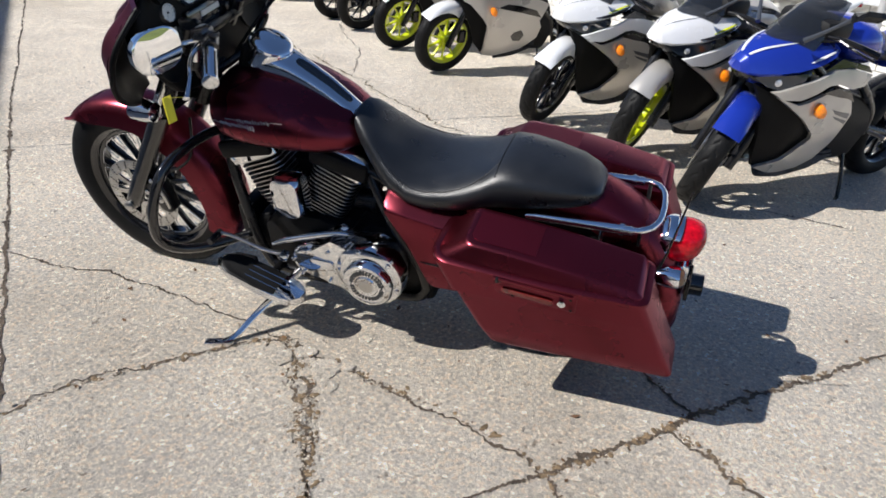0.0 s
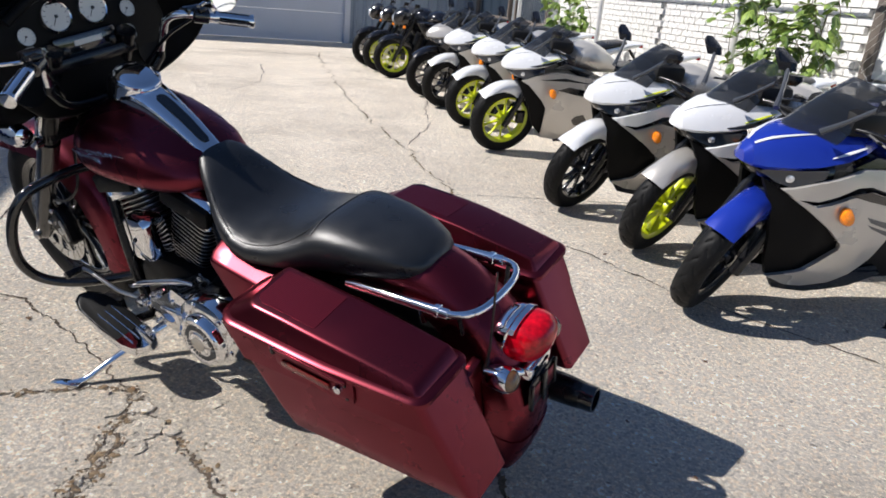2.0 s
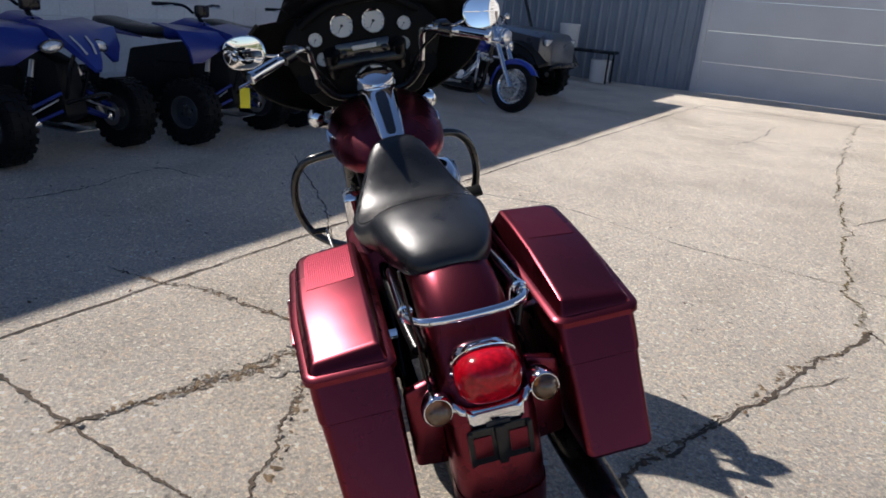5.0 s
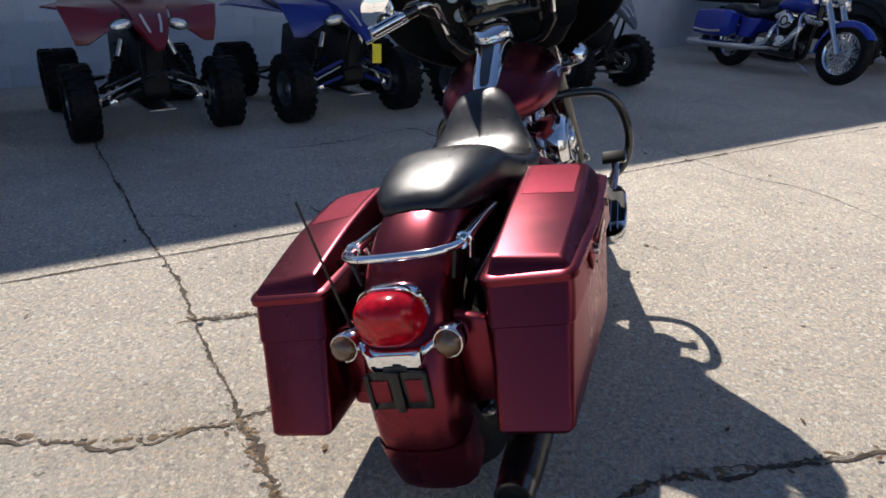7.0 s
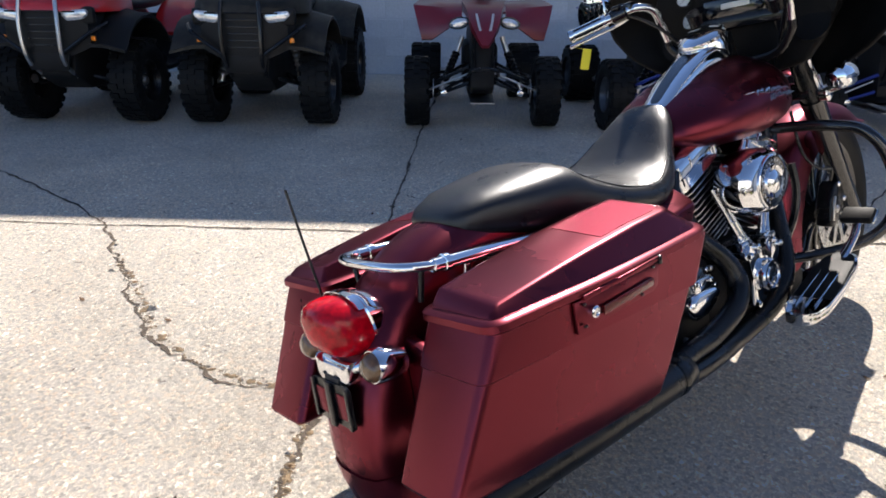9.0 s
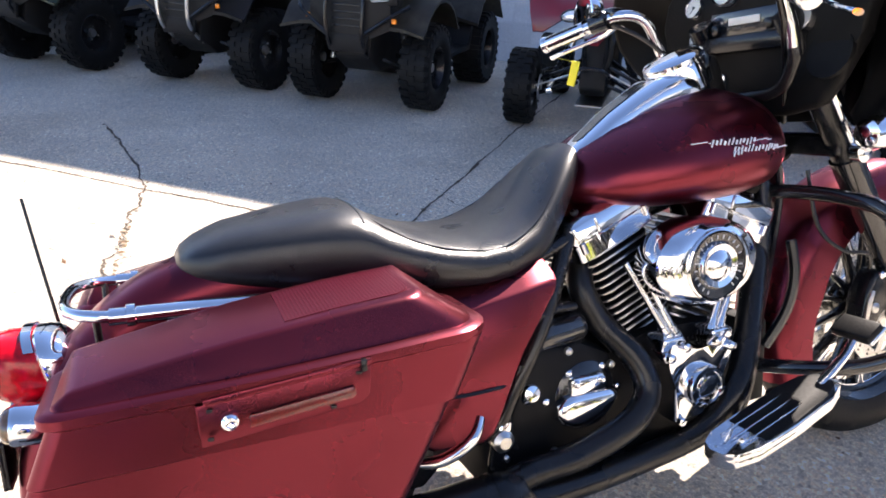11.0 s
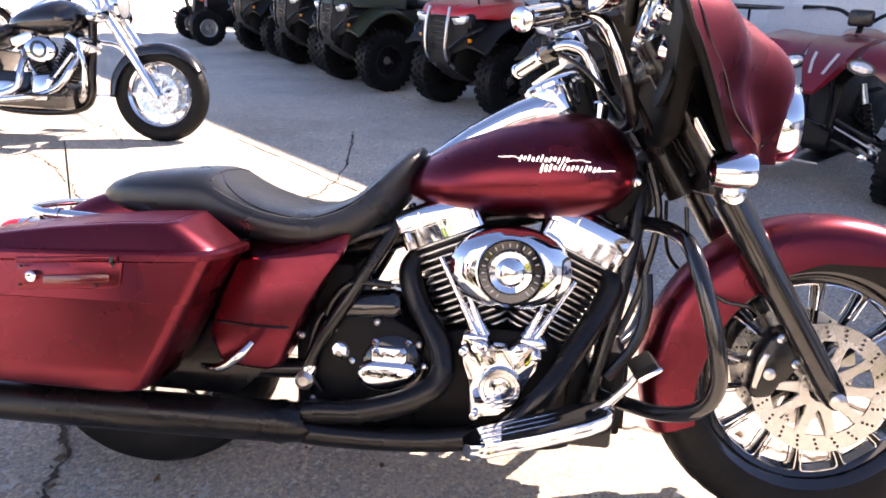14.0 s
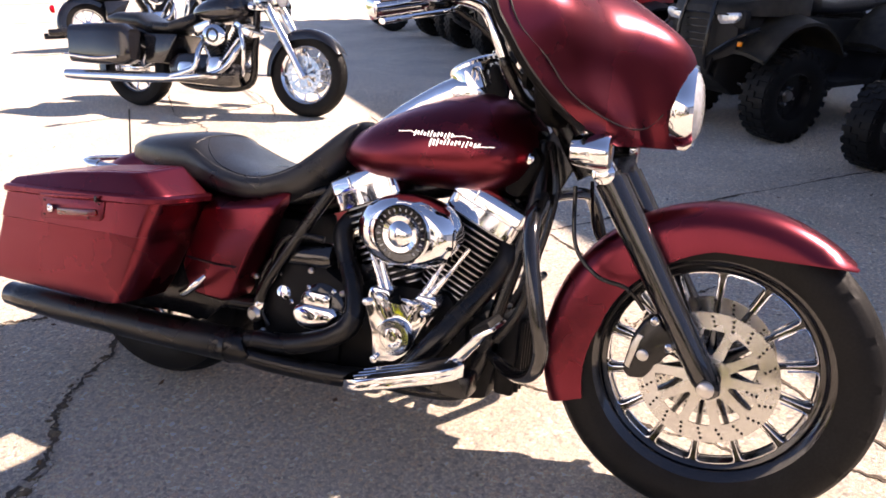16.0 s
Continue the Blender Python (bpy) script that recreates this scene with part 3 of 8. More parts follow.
def mudguard(c, r, hw, start, end, depth, steps=28, thick=0.006):
    """A crowned fender round a wheel; depth(angle) gives the skirt's inner radius."""
    rings = []
    for i in range(steps + 1):
        th = radians(start + (end - start) * i / steps)
        rin = depth(math.degrees(th))
        shape = [(-hw * 1.0, rin), (-hw * 1.0, max(r - 0.055, rin + 0.004)), (-hw * 0.93, max(r - 0.03, rin + 0.008)), (-hw * 0.74, r - 0.011), (-hw * 0.4, r - 0.002), (0, r),
                 (hw * 0.4, r - 0.002), (hw * 0.74, r - 0.011), (hw * 0.93, max(r - 0.03, rin + 0.008)), (hw * 1.0, max(r - 0.055, rin + 0.004)), (hw * 1.0, rin)]
        inner = [(v * (hw - thick) / hw, max(q - thick, rin)) for v, q in shape[::-1]]
        d = Vector((math.cos(th), 0, math.sin(th)))
        rings.append([Vector(c) + d * q + Vector((0, v, 0)) for v, q in shape + inner])
    return loft(rings)


# wheels
FW, RW = (1.59, 0.0, 0.362), (0.0, 0.0, 0.32)
front_wheel = wheel(bike, FW, 0.362, 0.128, 0.272, GLOSS, 14, "front_wheel", CHROME, lip=0.228)
for y in (-0.085, 0.085):
    brake_disc(front_wheel, FW, 0.15, y)
wheel(bike, RW, 0.32, 0.17, 0.21, GLOSS, 9, "rear_wheel")
part("axle", lathe([(0.012, -0.17), (0.012, 0.17)], FW, (0, 1, 0), 16), CHROME, bike)
for s in (-1, 1):
    part("axle_nut", lathe([(0.018, -0.004), (0.018, 0.006), (0.012, 0.01)], (FW[0], s * 0.168, FW[2]), (0, s, 0), 12), STEEL, bike)

# fenders


def front_skirt(d):
    if d < 95:
        return min(0.283 / math.sin(radians(d)), 0.374)
    return float(np.interp(d, [95, 120, 165, 203], [0.283, 0.264, 0.256, 0.288]))


part("front_fender", mudguard(FW, 0.386, 0.088, 49, 203, front_skirt, 40), MAROON, bike)
part("rear_fender", mudguard(RW, 0.392, 0.098, 60, 199, lambda d: float(np.interp(d, [60, 100, 150, 199], [0.33, 0.30, 0.25, 0.27])), 36), MAROON, bike)
part("fender_tip", mudguard(RW, 0.396, 0.100, 189, 208, lambda d: 0.29, 10), MAROON, bike, "dark red fender tip")
pair("fender_filler", prism([(0.098, 0.30), (0.172, 0.31), (0.172, 0.50), (0.098, 0.52)], 0, -0.285, -0.255, 0.010), MAROON, bike)

# fork
FORK_LOW, FORK_TOP = Vector((1.585, 0.135, 0.375)), Vector((1.13, 0.125, 1.09))
f_mid = FORK_LOW.lerp(FORK_TOP, 0.56)
pair("fork_slider", tube([FORK_LOW + (FORK_LOW - FORK_TOP) * 0.05, FORK_LOW, FORK_LOW.lerp(FORK_TOP, 0.2), FORK_LOW.lerp(FORK_TOP, 0.42), f_mid], [0.016, 0.03, 0.031, 0.034, 0.036], steps=3, seg=18), GLOSS, bike)
pair("fork_tube", tube([f_mid, FORK_TOP], 0.03, steps=1, seg=18), BLACK, bike)
c1, c2 = FORK_LOW.lerp(FORK_TOP, 0.58), FORK_LOW.lerp(FORK_TOP, 0.79)
pair("fork_trim", tube([c1 + Vector((0.012, 0.022, 0.0)), c2 + Vector((0.012, 0.022, 0))], 0.017, steps=1, seg=14), CHROME, bike, "chrome fork trim bar")
part("lower_clamp", box(FORK_LOW.lerp(FORK_TOP, 0.6) * Vector((1, 0, 1)), (0.07, 0.3, 0.05), 0.012), BLACK, bike)
part("upper_clamp", box(FORK_LOW.lerp(FORK_TOP, 0.93) * Vector((1, 0, 1)), (0.07, 0.3, 0.04), 0.012), BLACK, bike)
for s in (-1, 1):
    cal = part("brake_caliper", prism([(1.412, 0.358), (1.428, 0.342), (1.462, 0.348), (1.478, 0.375), (1.482, 0.40), (1.515, 0.415), (1.518, 0.434), (1.498, 0.446), (1.488, 0.48), (1.470, 0.497), (1.445, 0.482), (1.425, 0.44)], 1, s * 0.115 - 0.028, s * 0.115 + 0.028, 0.010, seg=3), BLACK, bike)
    part("caliper_face", prism([(1.417, 0.372), (1.428, 0.366), (1.440, 0.43), (1.450, 0.445), (1.436, 0.448), (1.424, 0.42)], 1, s * 0.143 - 0.003, s * 0.143 + 0.003, 0.002), STEEL, cal)
    part("piston_cap", lathe([(0.013, -0.004), (0.013, 0.003), (0.010, 0.005), (0.002, 0.005)], (1.452, s * 0.143, 0.402), (0, s, 0), 18), STEEL, cal)
    for x, z in ((1.468, 0.483), (1.505, 0.429)):
        part("bolt", lathe([(0.010, -0.006), (0.010, 0.003), (0.005, 0.007)], (x, s * 0.143, z), (0, s, 0), 10), CHROME, cal)
    part("brake_line", tube([(1.44, s * 0.13, 0.5), (1.40, s * 0.15, 0.545), (1.33, s * 0.14, 0.56), (1.27, s * 0.12, 0.62), (1.25, s * 0.1, 0.75)], 0.005, seg=8), BLACK, bike)
    lamp = part("turn_signal", lathe([(0.012, -0.05), (0.03, -0.042), (0.036, -0.015), (0.037, 0.03), (0.034, 0.036)], (1.303, s * 0.228, 0.836), (1, 0, 0.05), 22), CHROME, bike, "chrome bullet turn signal")
    part("lens", lathe([(0.034, 0.030), (0.028, 0.036), (0.01, 0.039)], (1.301, s * 0.228, 0.836), (1, 0, 0.05), 22), SMOKE, lamp)
    part("bracket", tube([(1.30, s * 0.228, 0.814), (1.315, s * 0.19, 0.805), (1.32, s * 0.15, 0.79)], 0.015, seg=10), CHROME, lamp)
    part("bracket_bolt", lathe([(0.024, -0.01), (0.024, 0.012), (0.015, 0.018), (0.004, 0.018)], (1.322, s * 0.172, 0.79), (0, s, 0), 18), CHROME, lamp)

# batwing fairing
shell = []
FAIR = [(0.85, 0.17, 1.37, 1.45), (0.88, 0.24, 1.345, 1.46), (0.92, 0.31, 1.31, 1.468), (0.98, 0.378, 1.253, 1.47), (1.04, 0.41, 1.255, 1.468), (1.07, 0.417, 1.252, 1.46),
        (1.11, 0.416, 1.243, 1.41), (1.15, 0.402, 1.212, 1.345), (1.19, 0.372, 1.172, 1.285), (1.225, 0.335, 1.139, 1.235)]
CREASE = ((0.987, 1.17), (0.987, 1.106), (0.984, 1.052), (0.962, 1.004), (0.957, 0.956), (0.95, 0.922), (0.883, 0.896), (0.65, 0.887), (0.448, 0.894), (0.351, 0.924))
BACK = ([0.85, 0.88, 0.92, 0.98, 1.04, 1.07, 1.11, 1.15, 1.19, 1.225], [1.345, 1.285, 1.245, 1.20, 1.165, 1.147, 1.132, 1.115, 1.095, 1.08])
BOW = ([0, 0.14, 0.26, 0.37, 0.44, 0.49, 0.54, 0.66, 0.82, 0.94, 1.0], [1.0, 0.985, 0.90, 0.68, 0.45, 0.325, 0.30, 0.23, 0.11, -0.02, -0.20])
def fairing_at(f, z):
    """A point of the fairing's outer skin, f of the half width out; the rim sweeps back."""
    near = [z + d for d in (-0.03, -0.015, 0.0, 0.015, 0.03)]
    hw, ub, uf = (float(np.mean([np.interp(q, [r[0] for r in FAIR], [r[k] for r in FAIR]) for q in near])) for k in (1, 2, 3))
    x = ub + (uf - ub) * float(np.mean([np.interp(abs(min(abs(f), 0.94) + d), *BOW) for d in np.linspace(-0.09, 0.09, 13)]))
    k = max(0.0, (abs(f) - 0.94) / 0.06)
    return Vector((x + (float(np.interp(z, *BACK)) - x) * k, math.copysign(hw * (0.96 * min(abs(f), 0.94) + 0.185 * k), f), z))


for z in np.linspace(0.85, 1.225, 26):
    hw = float(np.interp(z, [r[0] for r in FAIR], [r[1] for r in FAIR]))
    cut = sorted([math.copysign(abs(f) ** 0.9, f) for f in np.linspace(-1, 1, 33)] + [-0.975, -0.955, 0.955, 0.975])
    outer = [fairing_at(f, z) for f in cut]
    inner = [Vector((p.x - 0.012, p.y * (hw - 0.006) / hw, z)) for p in outer]
    shell.append(outer + inner[::-1])
fairing = part("outer_fairing", loft(shell), MAROON, bike)
fairing.data.materials.append(DASH)
for f in fairing.data.polygons:
    if len(f.vertices) == 4 and f.index % 74 >= 36:
        f.material_index = 1


for s in (-1, 1):
    part("fairing_crease", tube([fairing_at(s * f, z) for f, z in CREASE], 0.0018, seg=6, steps=4), BLACK, fairing, "dark groove between fairing and cowl")

pair("fairing_edge", tube([(float(np.interp(z, *BACK)) - 0.006, hw * 1.085 - 0.004, z) for z, hw, ub, uf in FAIR[1:]], 0.008, seg=8, steps=3), DASH, bike, "black rubber fairing edge")
dash_out = [(-0.10, 0.875), (-0.19, 0.895), (-0.235, 0.95), (-0.275, 1.03), (-0.30, 1.10), (-0.285, 1.16), (-0.24, 1.215), (-0.12, 1.25), (0, 1.258)]
dash_out = dash_out + [(-y, z) for y, z in dash_out[-2::-1]]
part("inner_fairing", prism(dash_out, 0, 1.16, 1.20, 0.014, seg=3), DASH, bike, "black plastic inner fairing with gauges")
part("dash_hood", tube([(1.14, 0.22, 1.19), (1.13, 0.12, 1.245), (1.125, 0, 1.258), (1.13, -0.12, 1.245), (1.14, -0.22, 1.19)], 0.016, seg=10), DASH, bike)
part("windshield", loft([[Vector((1.235 - 0.10 * k - abs(f) ** 2 * 0.10 + t + d, f * (0.30 - 0.10 * k), 1.215 + 0.165 * k)) for f, d in [(f, 0.0) for f in np.linspace(-1, 1, 15)] + [(f, 0.004) for f in np.linspace(1, -1, 15)]] for k, t in ((0, 0), (0.35, -0.012), (0.7, -0.022), (1, -0.03))]), GLOSS, bike, "short dark smoked wind deflector")
AX = Vector((-1, 0, 0.25)).normalized()
for y, z, r, kind in ((0.068, 1.172, 0.040, "speedometer"), (-0.05, 1.172, 0.040, "tachometer"), (0.172, 1.138, 0.023, "gauge"), (0.157, 1.066, 0.023, "gauge"), (-0.161, 1.146, 0.023, "gauge"), (-0.147, 1.075, 0.023, "gauge")):
    c = Vector((1.157, y, z))
    g = part(kind, lathe([(r * 1.16, -0.02), (r * 1.16, 0.006), (r * 1.08, 0.011), (r, 0.008), (r, 0.0)], c, AX, 32), CHROME, bike, "round gauge with a chrome bezel")
    part("dial", lathe([(0.001, 0.003), (r * 1.0, 0.003), (r * 1.0, 0.0055), (0.001, 0.0055)], c, AX, 32), DIAL, g, "silver dial face")
    side = AX.cross(Vector((0, 1, 0))).normalized()
    bm = bmesh.new()
    for i in range(11):
        a = radians(-130 + 26 * i)
        e = Vector((0, 1, 0)) * math.sin(a) + side * -math.cos(a)
        tube([c + AX * 0.0058 + e * r * 0.78, c + AX * 0.0058 + e * r * 0.94], r * 0.022, bm, 4, 1)
    e = Vector((0, 1, 0)) * 0.6 + side * 0.8
    tube([c + AX * 0.0062, c + AX * 0.0062 + e * r * 0.7], r * 0.03, bm, 4, 1)
    part("markings", bm, INK, g)
    part("hub_cap", lathe([(0.001, 0.0), (r * 0.13, 0.0), (r * 0.13, 0.009), (0.001, 0.010)], c, AX, 14), INK, g)
radio = part("radio", box((1.158, 0.005, 1.083), (0.03, 0.205, 0.062), 0.006), GLOSS, bike)
part("display", box((1.1415, 0.0, 1.09), (0.004, 0.09, 0.016), 0.001), DIAL, radio)
for y in (-0.075, 0.08):
    part("knob", lathe([(0.013, 0), (0.012, 0.012), (0.008, 0.014)], (1.143, y, 1.075), (-1, 0, 0), 16), BLACK, radio)
for y in (-0.215, 0.215):
    part("speaker", lathe([(0.052, -0.004), (0.052, 0.006), (0.044, 0.002), (0.001, 0.004)], (1.157, y, 1.0), AX, 24), DASH, bike)
lampo = part("headlight", lathe([(0.075, -0.06), (0.095, -0.02), (0.098, 0.012), (0.09, 0.028), (0.082, 0.02)], (1.448, 0, 0.945), (1, 0, 0.06), 36), CHROME, bike, "chrome-rimmed round headlight")
part("lens", lathe([(0.086, 0.014), (0.075, 0.032), (0.05, 0.042), (0.015, 0.046)], (1.448, 0, 0.945), (1, 0, 0.06), 32), GLASS, lampo)

# handlebar and controls
for s in (-1, 1):
    part("handlebar", tube([(0.866, s * 0.406, 1.076), (0.93, s * 0.30, 1.108), (0.975, s * 0.235, 1.128), (1.025, s * 0.205, 1.115), (1.06, s * 0.20, 1.06), (1.08, s * 0.193, 1.015)], 0.013, seg=14), CHROME, bike, "polished chrome handlebar")
part("handlebar_riser", tube([(1.08, 0.193, 1.015), (1.09, 0.185, 0.985), (1.115, 0.11, 0.925), (1.115, -0.11, 0.925), (1.09, -0.185, 0.985), (1.08, -0.193, 1.015)], 0.0135, seg=14), BLACK, bike)
for s in (-1, 1):
    e0, e1 = Vector((0.925, s * 0.31, 1.107)), Vector((0.866, s * 0.406, 1.076))
    grip = part("grip", tube([e0, e1], 0.0185, steps=1, seg=18), CHROME, bike, "chrome grip with rubber bands")
    part("grip_end", lathe([(0.021, -0.006), (0.022, 0.004), (0.016, 0.008)], e1, e1 - e0, 18), CHROME, grip)
    ax = (e1 - e0).normalized()
    side = ax.cross(Vector((0, 0, 1))).normalized()
    for k in range(5):
        a = math.tau * k / 5
        off = side * math.cos(a) * 0.0165 + side.cross(ax) * math.sin(a) * 0.0165
        part("rubber_band", tube([e0 + off + ax * 0.012, e1 + off - ax * 0.012], 0.0045, steps=1, seg=6), BLACK, grip)
    house = part("switch_housing", lathe([(0.016, -0.026), (0.023, -0.022), (0.024, 0.02), (0.017, 0.026)], (0.945, s * 0.275, 1.116), e0 - e1, 18), GLOSS, bike)
    part("button", box((0.93, s * 0.272, 1.137), (0.02, 0.03, 0.012), 0.003), BLACK, house)
    part("reservoir", box((0.975, s * 0.262, 1.135), (0.045, 0.055, 0.03), 0.008), GLOSS, house)
    part("lever", tube([(0.985, s * 0.27, 1.105), (0.985, s * 0.32, 1.088), (0.94, s * 0.40, 1.062), (0.915, s * 0.455, 1.045)], [0.012, 0.009, 0.008, 0.010], seg=10, flat=0.6), CHROME, bike)
    aim = Matrix.Translation((1.0, s * 0.418, 1.148)) @ pose(0, 0, 0, 0, 3, -14 * s)

    def oval_rings(rows):
        return [[aim @ Vector((h, k * 0.074 * math.copysign(abs(math.cos(a)) ** 0.8, math.cos(a)), k * 0.056 * math.copysign(abs(math.sin(a)) ** 0.85, math.sin(a)))) for a in (math.tau * j / 36 for j in range(36))] for h, k in rows]
    mir = part("mirror", loft(oval_rings(((0.045, 0.06), (0.042, 0.45), (0.028, 0.82), (0.008, 1.0), (-0.008, 1.0), (-0.010, 0.95)))), CHROME, bike, "large chrome oval mirror")
    part("glass", loft(oval_rings(((-0.0085, 0.94), (-0.0110, 0.93), (-0.0122, 0.6), (-0.0127, 0.3), (-0.013, 0.02)))), MIRROR, mir)
    part("stem", tube([(1.03, s * 0.40, 1.14), (1.03, s * 0.33, 1.12), (0.985, s * 0.275, 1.12)], 0.006, seg=8), CHROME, mir)
    part("cable", tube([(0.965, s * 0.25, 1.11), (1.04, s * 0.20, 1.06), (1.13, s * 0.13, 0.95), (1.19, s * 0.08, 0.86)], 0.006, seg=8), BLACK, bike)
tag = part("paper_tag", box((0.982, 0.452, 1.002), (0.004, 0.034, 0.068), 0.001, m=pose(0, 0, 0, 12, 8, 6)), YELLOW, bike, "yellow price tag hung from the lever")
part("tag_string", tube([(0.92, 0.452, 1.047), (0.98, 0.447, 1.034)], 0.001, steps=1, seg=5), YELLOW, tag)

# tank and console
TANK = [(0.622, 0.03, 0.742, 0.765), (0.64, 0.085, 0.727, 0.795), (0.68, 0.135, 0.713, 0.832), (0.75, 0.172, 0.703, 0.870), (0.84, 0.193, 0.698, 0.906), (0.93, 0.203, 0.697, 0.932), (1.01, 0.203, 0.70, 0.945), (1.07, 0.19, 0.712, 0.932), (1.11, 0.16, 0.735, 0.905), (1.135, 0.11, 0.765, 0.87), (1.142, 0.05, 0.79, 0.84)]
tank = part("fuel_tank", loft([oval(u, 0, lo + (hi - lo) * 0.42, hw, (hi - lo) * 0.58, 2.25, 36, (hi - lo) * 0.42) for u, hw, lo, hi in TANK]), MAROON, bike)
con = []
for u, w, hw, h in ((0.63, 0.783, 0.03, 0.022), (0.645, 0.797, 0.036, 0.026), (0.70, 0.834, 0.043, 0.030), (0.76, 0.876, 0.048, 0.034), (0.82, 0.911, 0.053, 0.036), (0.87, 0.937, 0.058, 0.038), (0.91, 0.952, 0.066, 0.040), (0.95, 0.958, 0.070, 0.042), (0.99, 0.958, 0.064, 0.042), (1.005, 0.950, 0.05, 0.034)):
    con.append(oval(u, 0, w - 0.012, hw, h, 3.2, 24))
console = part("tank_console", loft(con), CHROME, bike, "chrome tank console with a black inset")
part("inset", loft([[Vector((u, y, w)) for y, w in ((-hw, z - 0.004), (-hw * 0.8, z + 0.0025), (hw * 0.8, z + 0.0025), (hw, z - 0.004), (hw * 0.8, z - 0.012), (-hw * 0.8, z - 0.012))] for u, z, hw in ((0.69, 0.8440, 0.010), (0.70, 0.8515, 0.018), (0.76, 0.8975, 0.021), (0.82, 0.9345, 0.023), (0.852, 0.9525, 0.021), (0.862, 0.958, 0.011))]), GLOSS, console, "black console inset")
part("console_bolt", lathe([(0.006, -0.003), (0.006, 0.004), (0.003, 0.006)], (0.668, 0, 0.828), (-0.6, 0, 0.8), 12), CHROME, console)
CAPN = Vector((-0.42, 0, 0.9)).normalized()
part("fuel_cap_base", lathe([(0.069, -0.06), (0.071, -0.012), (0.067, 0.0), (0.03, 0.002)], (0.945, 0, 1.0), CAPN, 36), CHROME, console)
part("fuel_cap", lathe([(0.066, 0.0), (0.066, 0.008), (0.060, 0.014), (0.04, 0.019), (0.015, 0.0215), (0.002, 0.022)], (0.945, 0, 1.0), CAPN, 36), CHROME, console, "polished domed fuel cap")
part("console_nose", prism([(0.985, 0.93), (1.0, 1.015), (1.02, 1.01), (1.045, 0.95), (1.05, 0.92)], 1, -0.055, 0.055, 0.012), DASH, console, "black front of the console")
part("ignition_switch", lathe([(0.02, -0.02), (0.02, 0.02), (0.013, 0.026)], (1.055, -0.02, 0.945), (0.1, 0, 1), 18), CHROME, console)
for s in (-1, 1):
    # raised badge drawn as plain bars on the tank's flank
    bm = bmesh.new()
    for u, z, l, h in ((0.93, 0.836, 0.105, 0.013), (0.985, 0.821, 0.125, 0.013), (0.86, 0.837, 0.05, 0.003), (1.055, 0.8185, 0.045, 0.003), (0.935, 0.814, 0.026, 0.010), (1.0, 0.837, 0.05, 0.003)):
        n = max(2, int(l / (0.0085 if h > 0.005 else 0.012)))
        for i in range(n):
            uu = u - l / 2 + l * (i + 0.5) / n
            row = np.interp(uu, [r[0] for r in TANK], [r[1] for r in TANK])
            lo_, hi_ = np.interp(uu, [r[0] for r in TANK], [r[2] for r in TANK]), np.interp(uu, [r[0] for r in TANK], [r[3] for r in TANK])
            zc = lo_ + (hi_ - lo_) * 0.42
            f = (1 - abs((z - zc) / ((hi_ - lo_) * 0.58)) ** 2.25) ** (1 / 2.25)
            box((uu, s * (row * f + 0.001), z + 0.0012 * ((i * 7) % 3 - 1)), (l / n * ((0.45, 0.62, 0.5, 0.66, 0.4)[i % 5] if h > 0.005 else 1.02), 0.004, h * ((1.15, 0.72, 0.9, 0.66, 1.0)[i % 5] if h > 0.005 else 0.7)), 0.0, bm, pose(0, 0, 0, 0, 20 if h > 0.005 else 0, 0))
    tagged(part("tank_badge", bm, CHROME, tank, "", 0), "raised silver tank badge", kind="stuff")

# seat
SEAT = [(-0.112, 0.045, 0.678, 0.70), (-0.104, 0.072, 0.664, 0.713), (-0.08, 0.095, 0.652, 0.729), (-0.03, 0.118, 0.642, 0.748), (0.06, 0.142, 0.627, 0.763), (0.13, 0.152, 0.618, 0.771), (0.17, 0.156, 0.613, 0.771), (0.195, 0.160, 0.61, 0.762), (0.225, 0.167, 0.607, 0.742), (0.27, 0.178, 0.602, 0.722), (0.32, 0.186, 0.598, 0.706), (0.39, 0.192, 0.594, 0.695), (0.45, 0.186, 0.597, 0.699), (0.51, 0.165, 0.607, 0.727), (0.555, 0.14, 0.628, 0.768), (0.595, 0.115, 0.672, 0.808), (0.63, 0.092, 0.72, 0.838), (0.652, 0.072, 0.755, 0.845), (0.664, 0.045, 0.785, 0.835)]
seat = part("seat", loft([oval(u, 0, lo + (hi - lo) * 0.55, hw, (hi - lo) * 0.45, 2.7, 40, (hi - lo) * 0.55) for u, hw, lo, hi in SEAT]), LEATHER, bike, "black leather two-up seat with stitched edge")


def seat_at(u, f):
    """A point on the seat's upper skin; f from -1 (right rim) to 1 (left rim)."""
    hw, lo, hi = (float(np.interp(u, [r[0] for r in SEAT], [r[k] for r in SEAT])) for k in (1, 2, 3))
    return Vector((u, hw * f, lo + (hi - lo) * 0.55 + (hi - lo) * 0.45 * (1 - abs(f) ** 2.7) ** (1 / 2.7) + 0.0005))


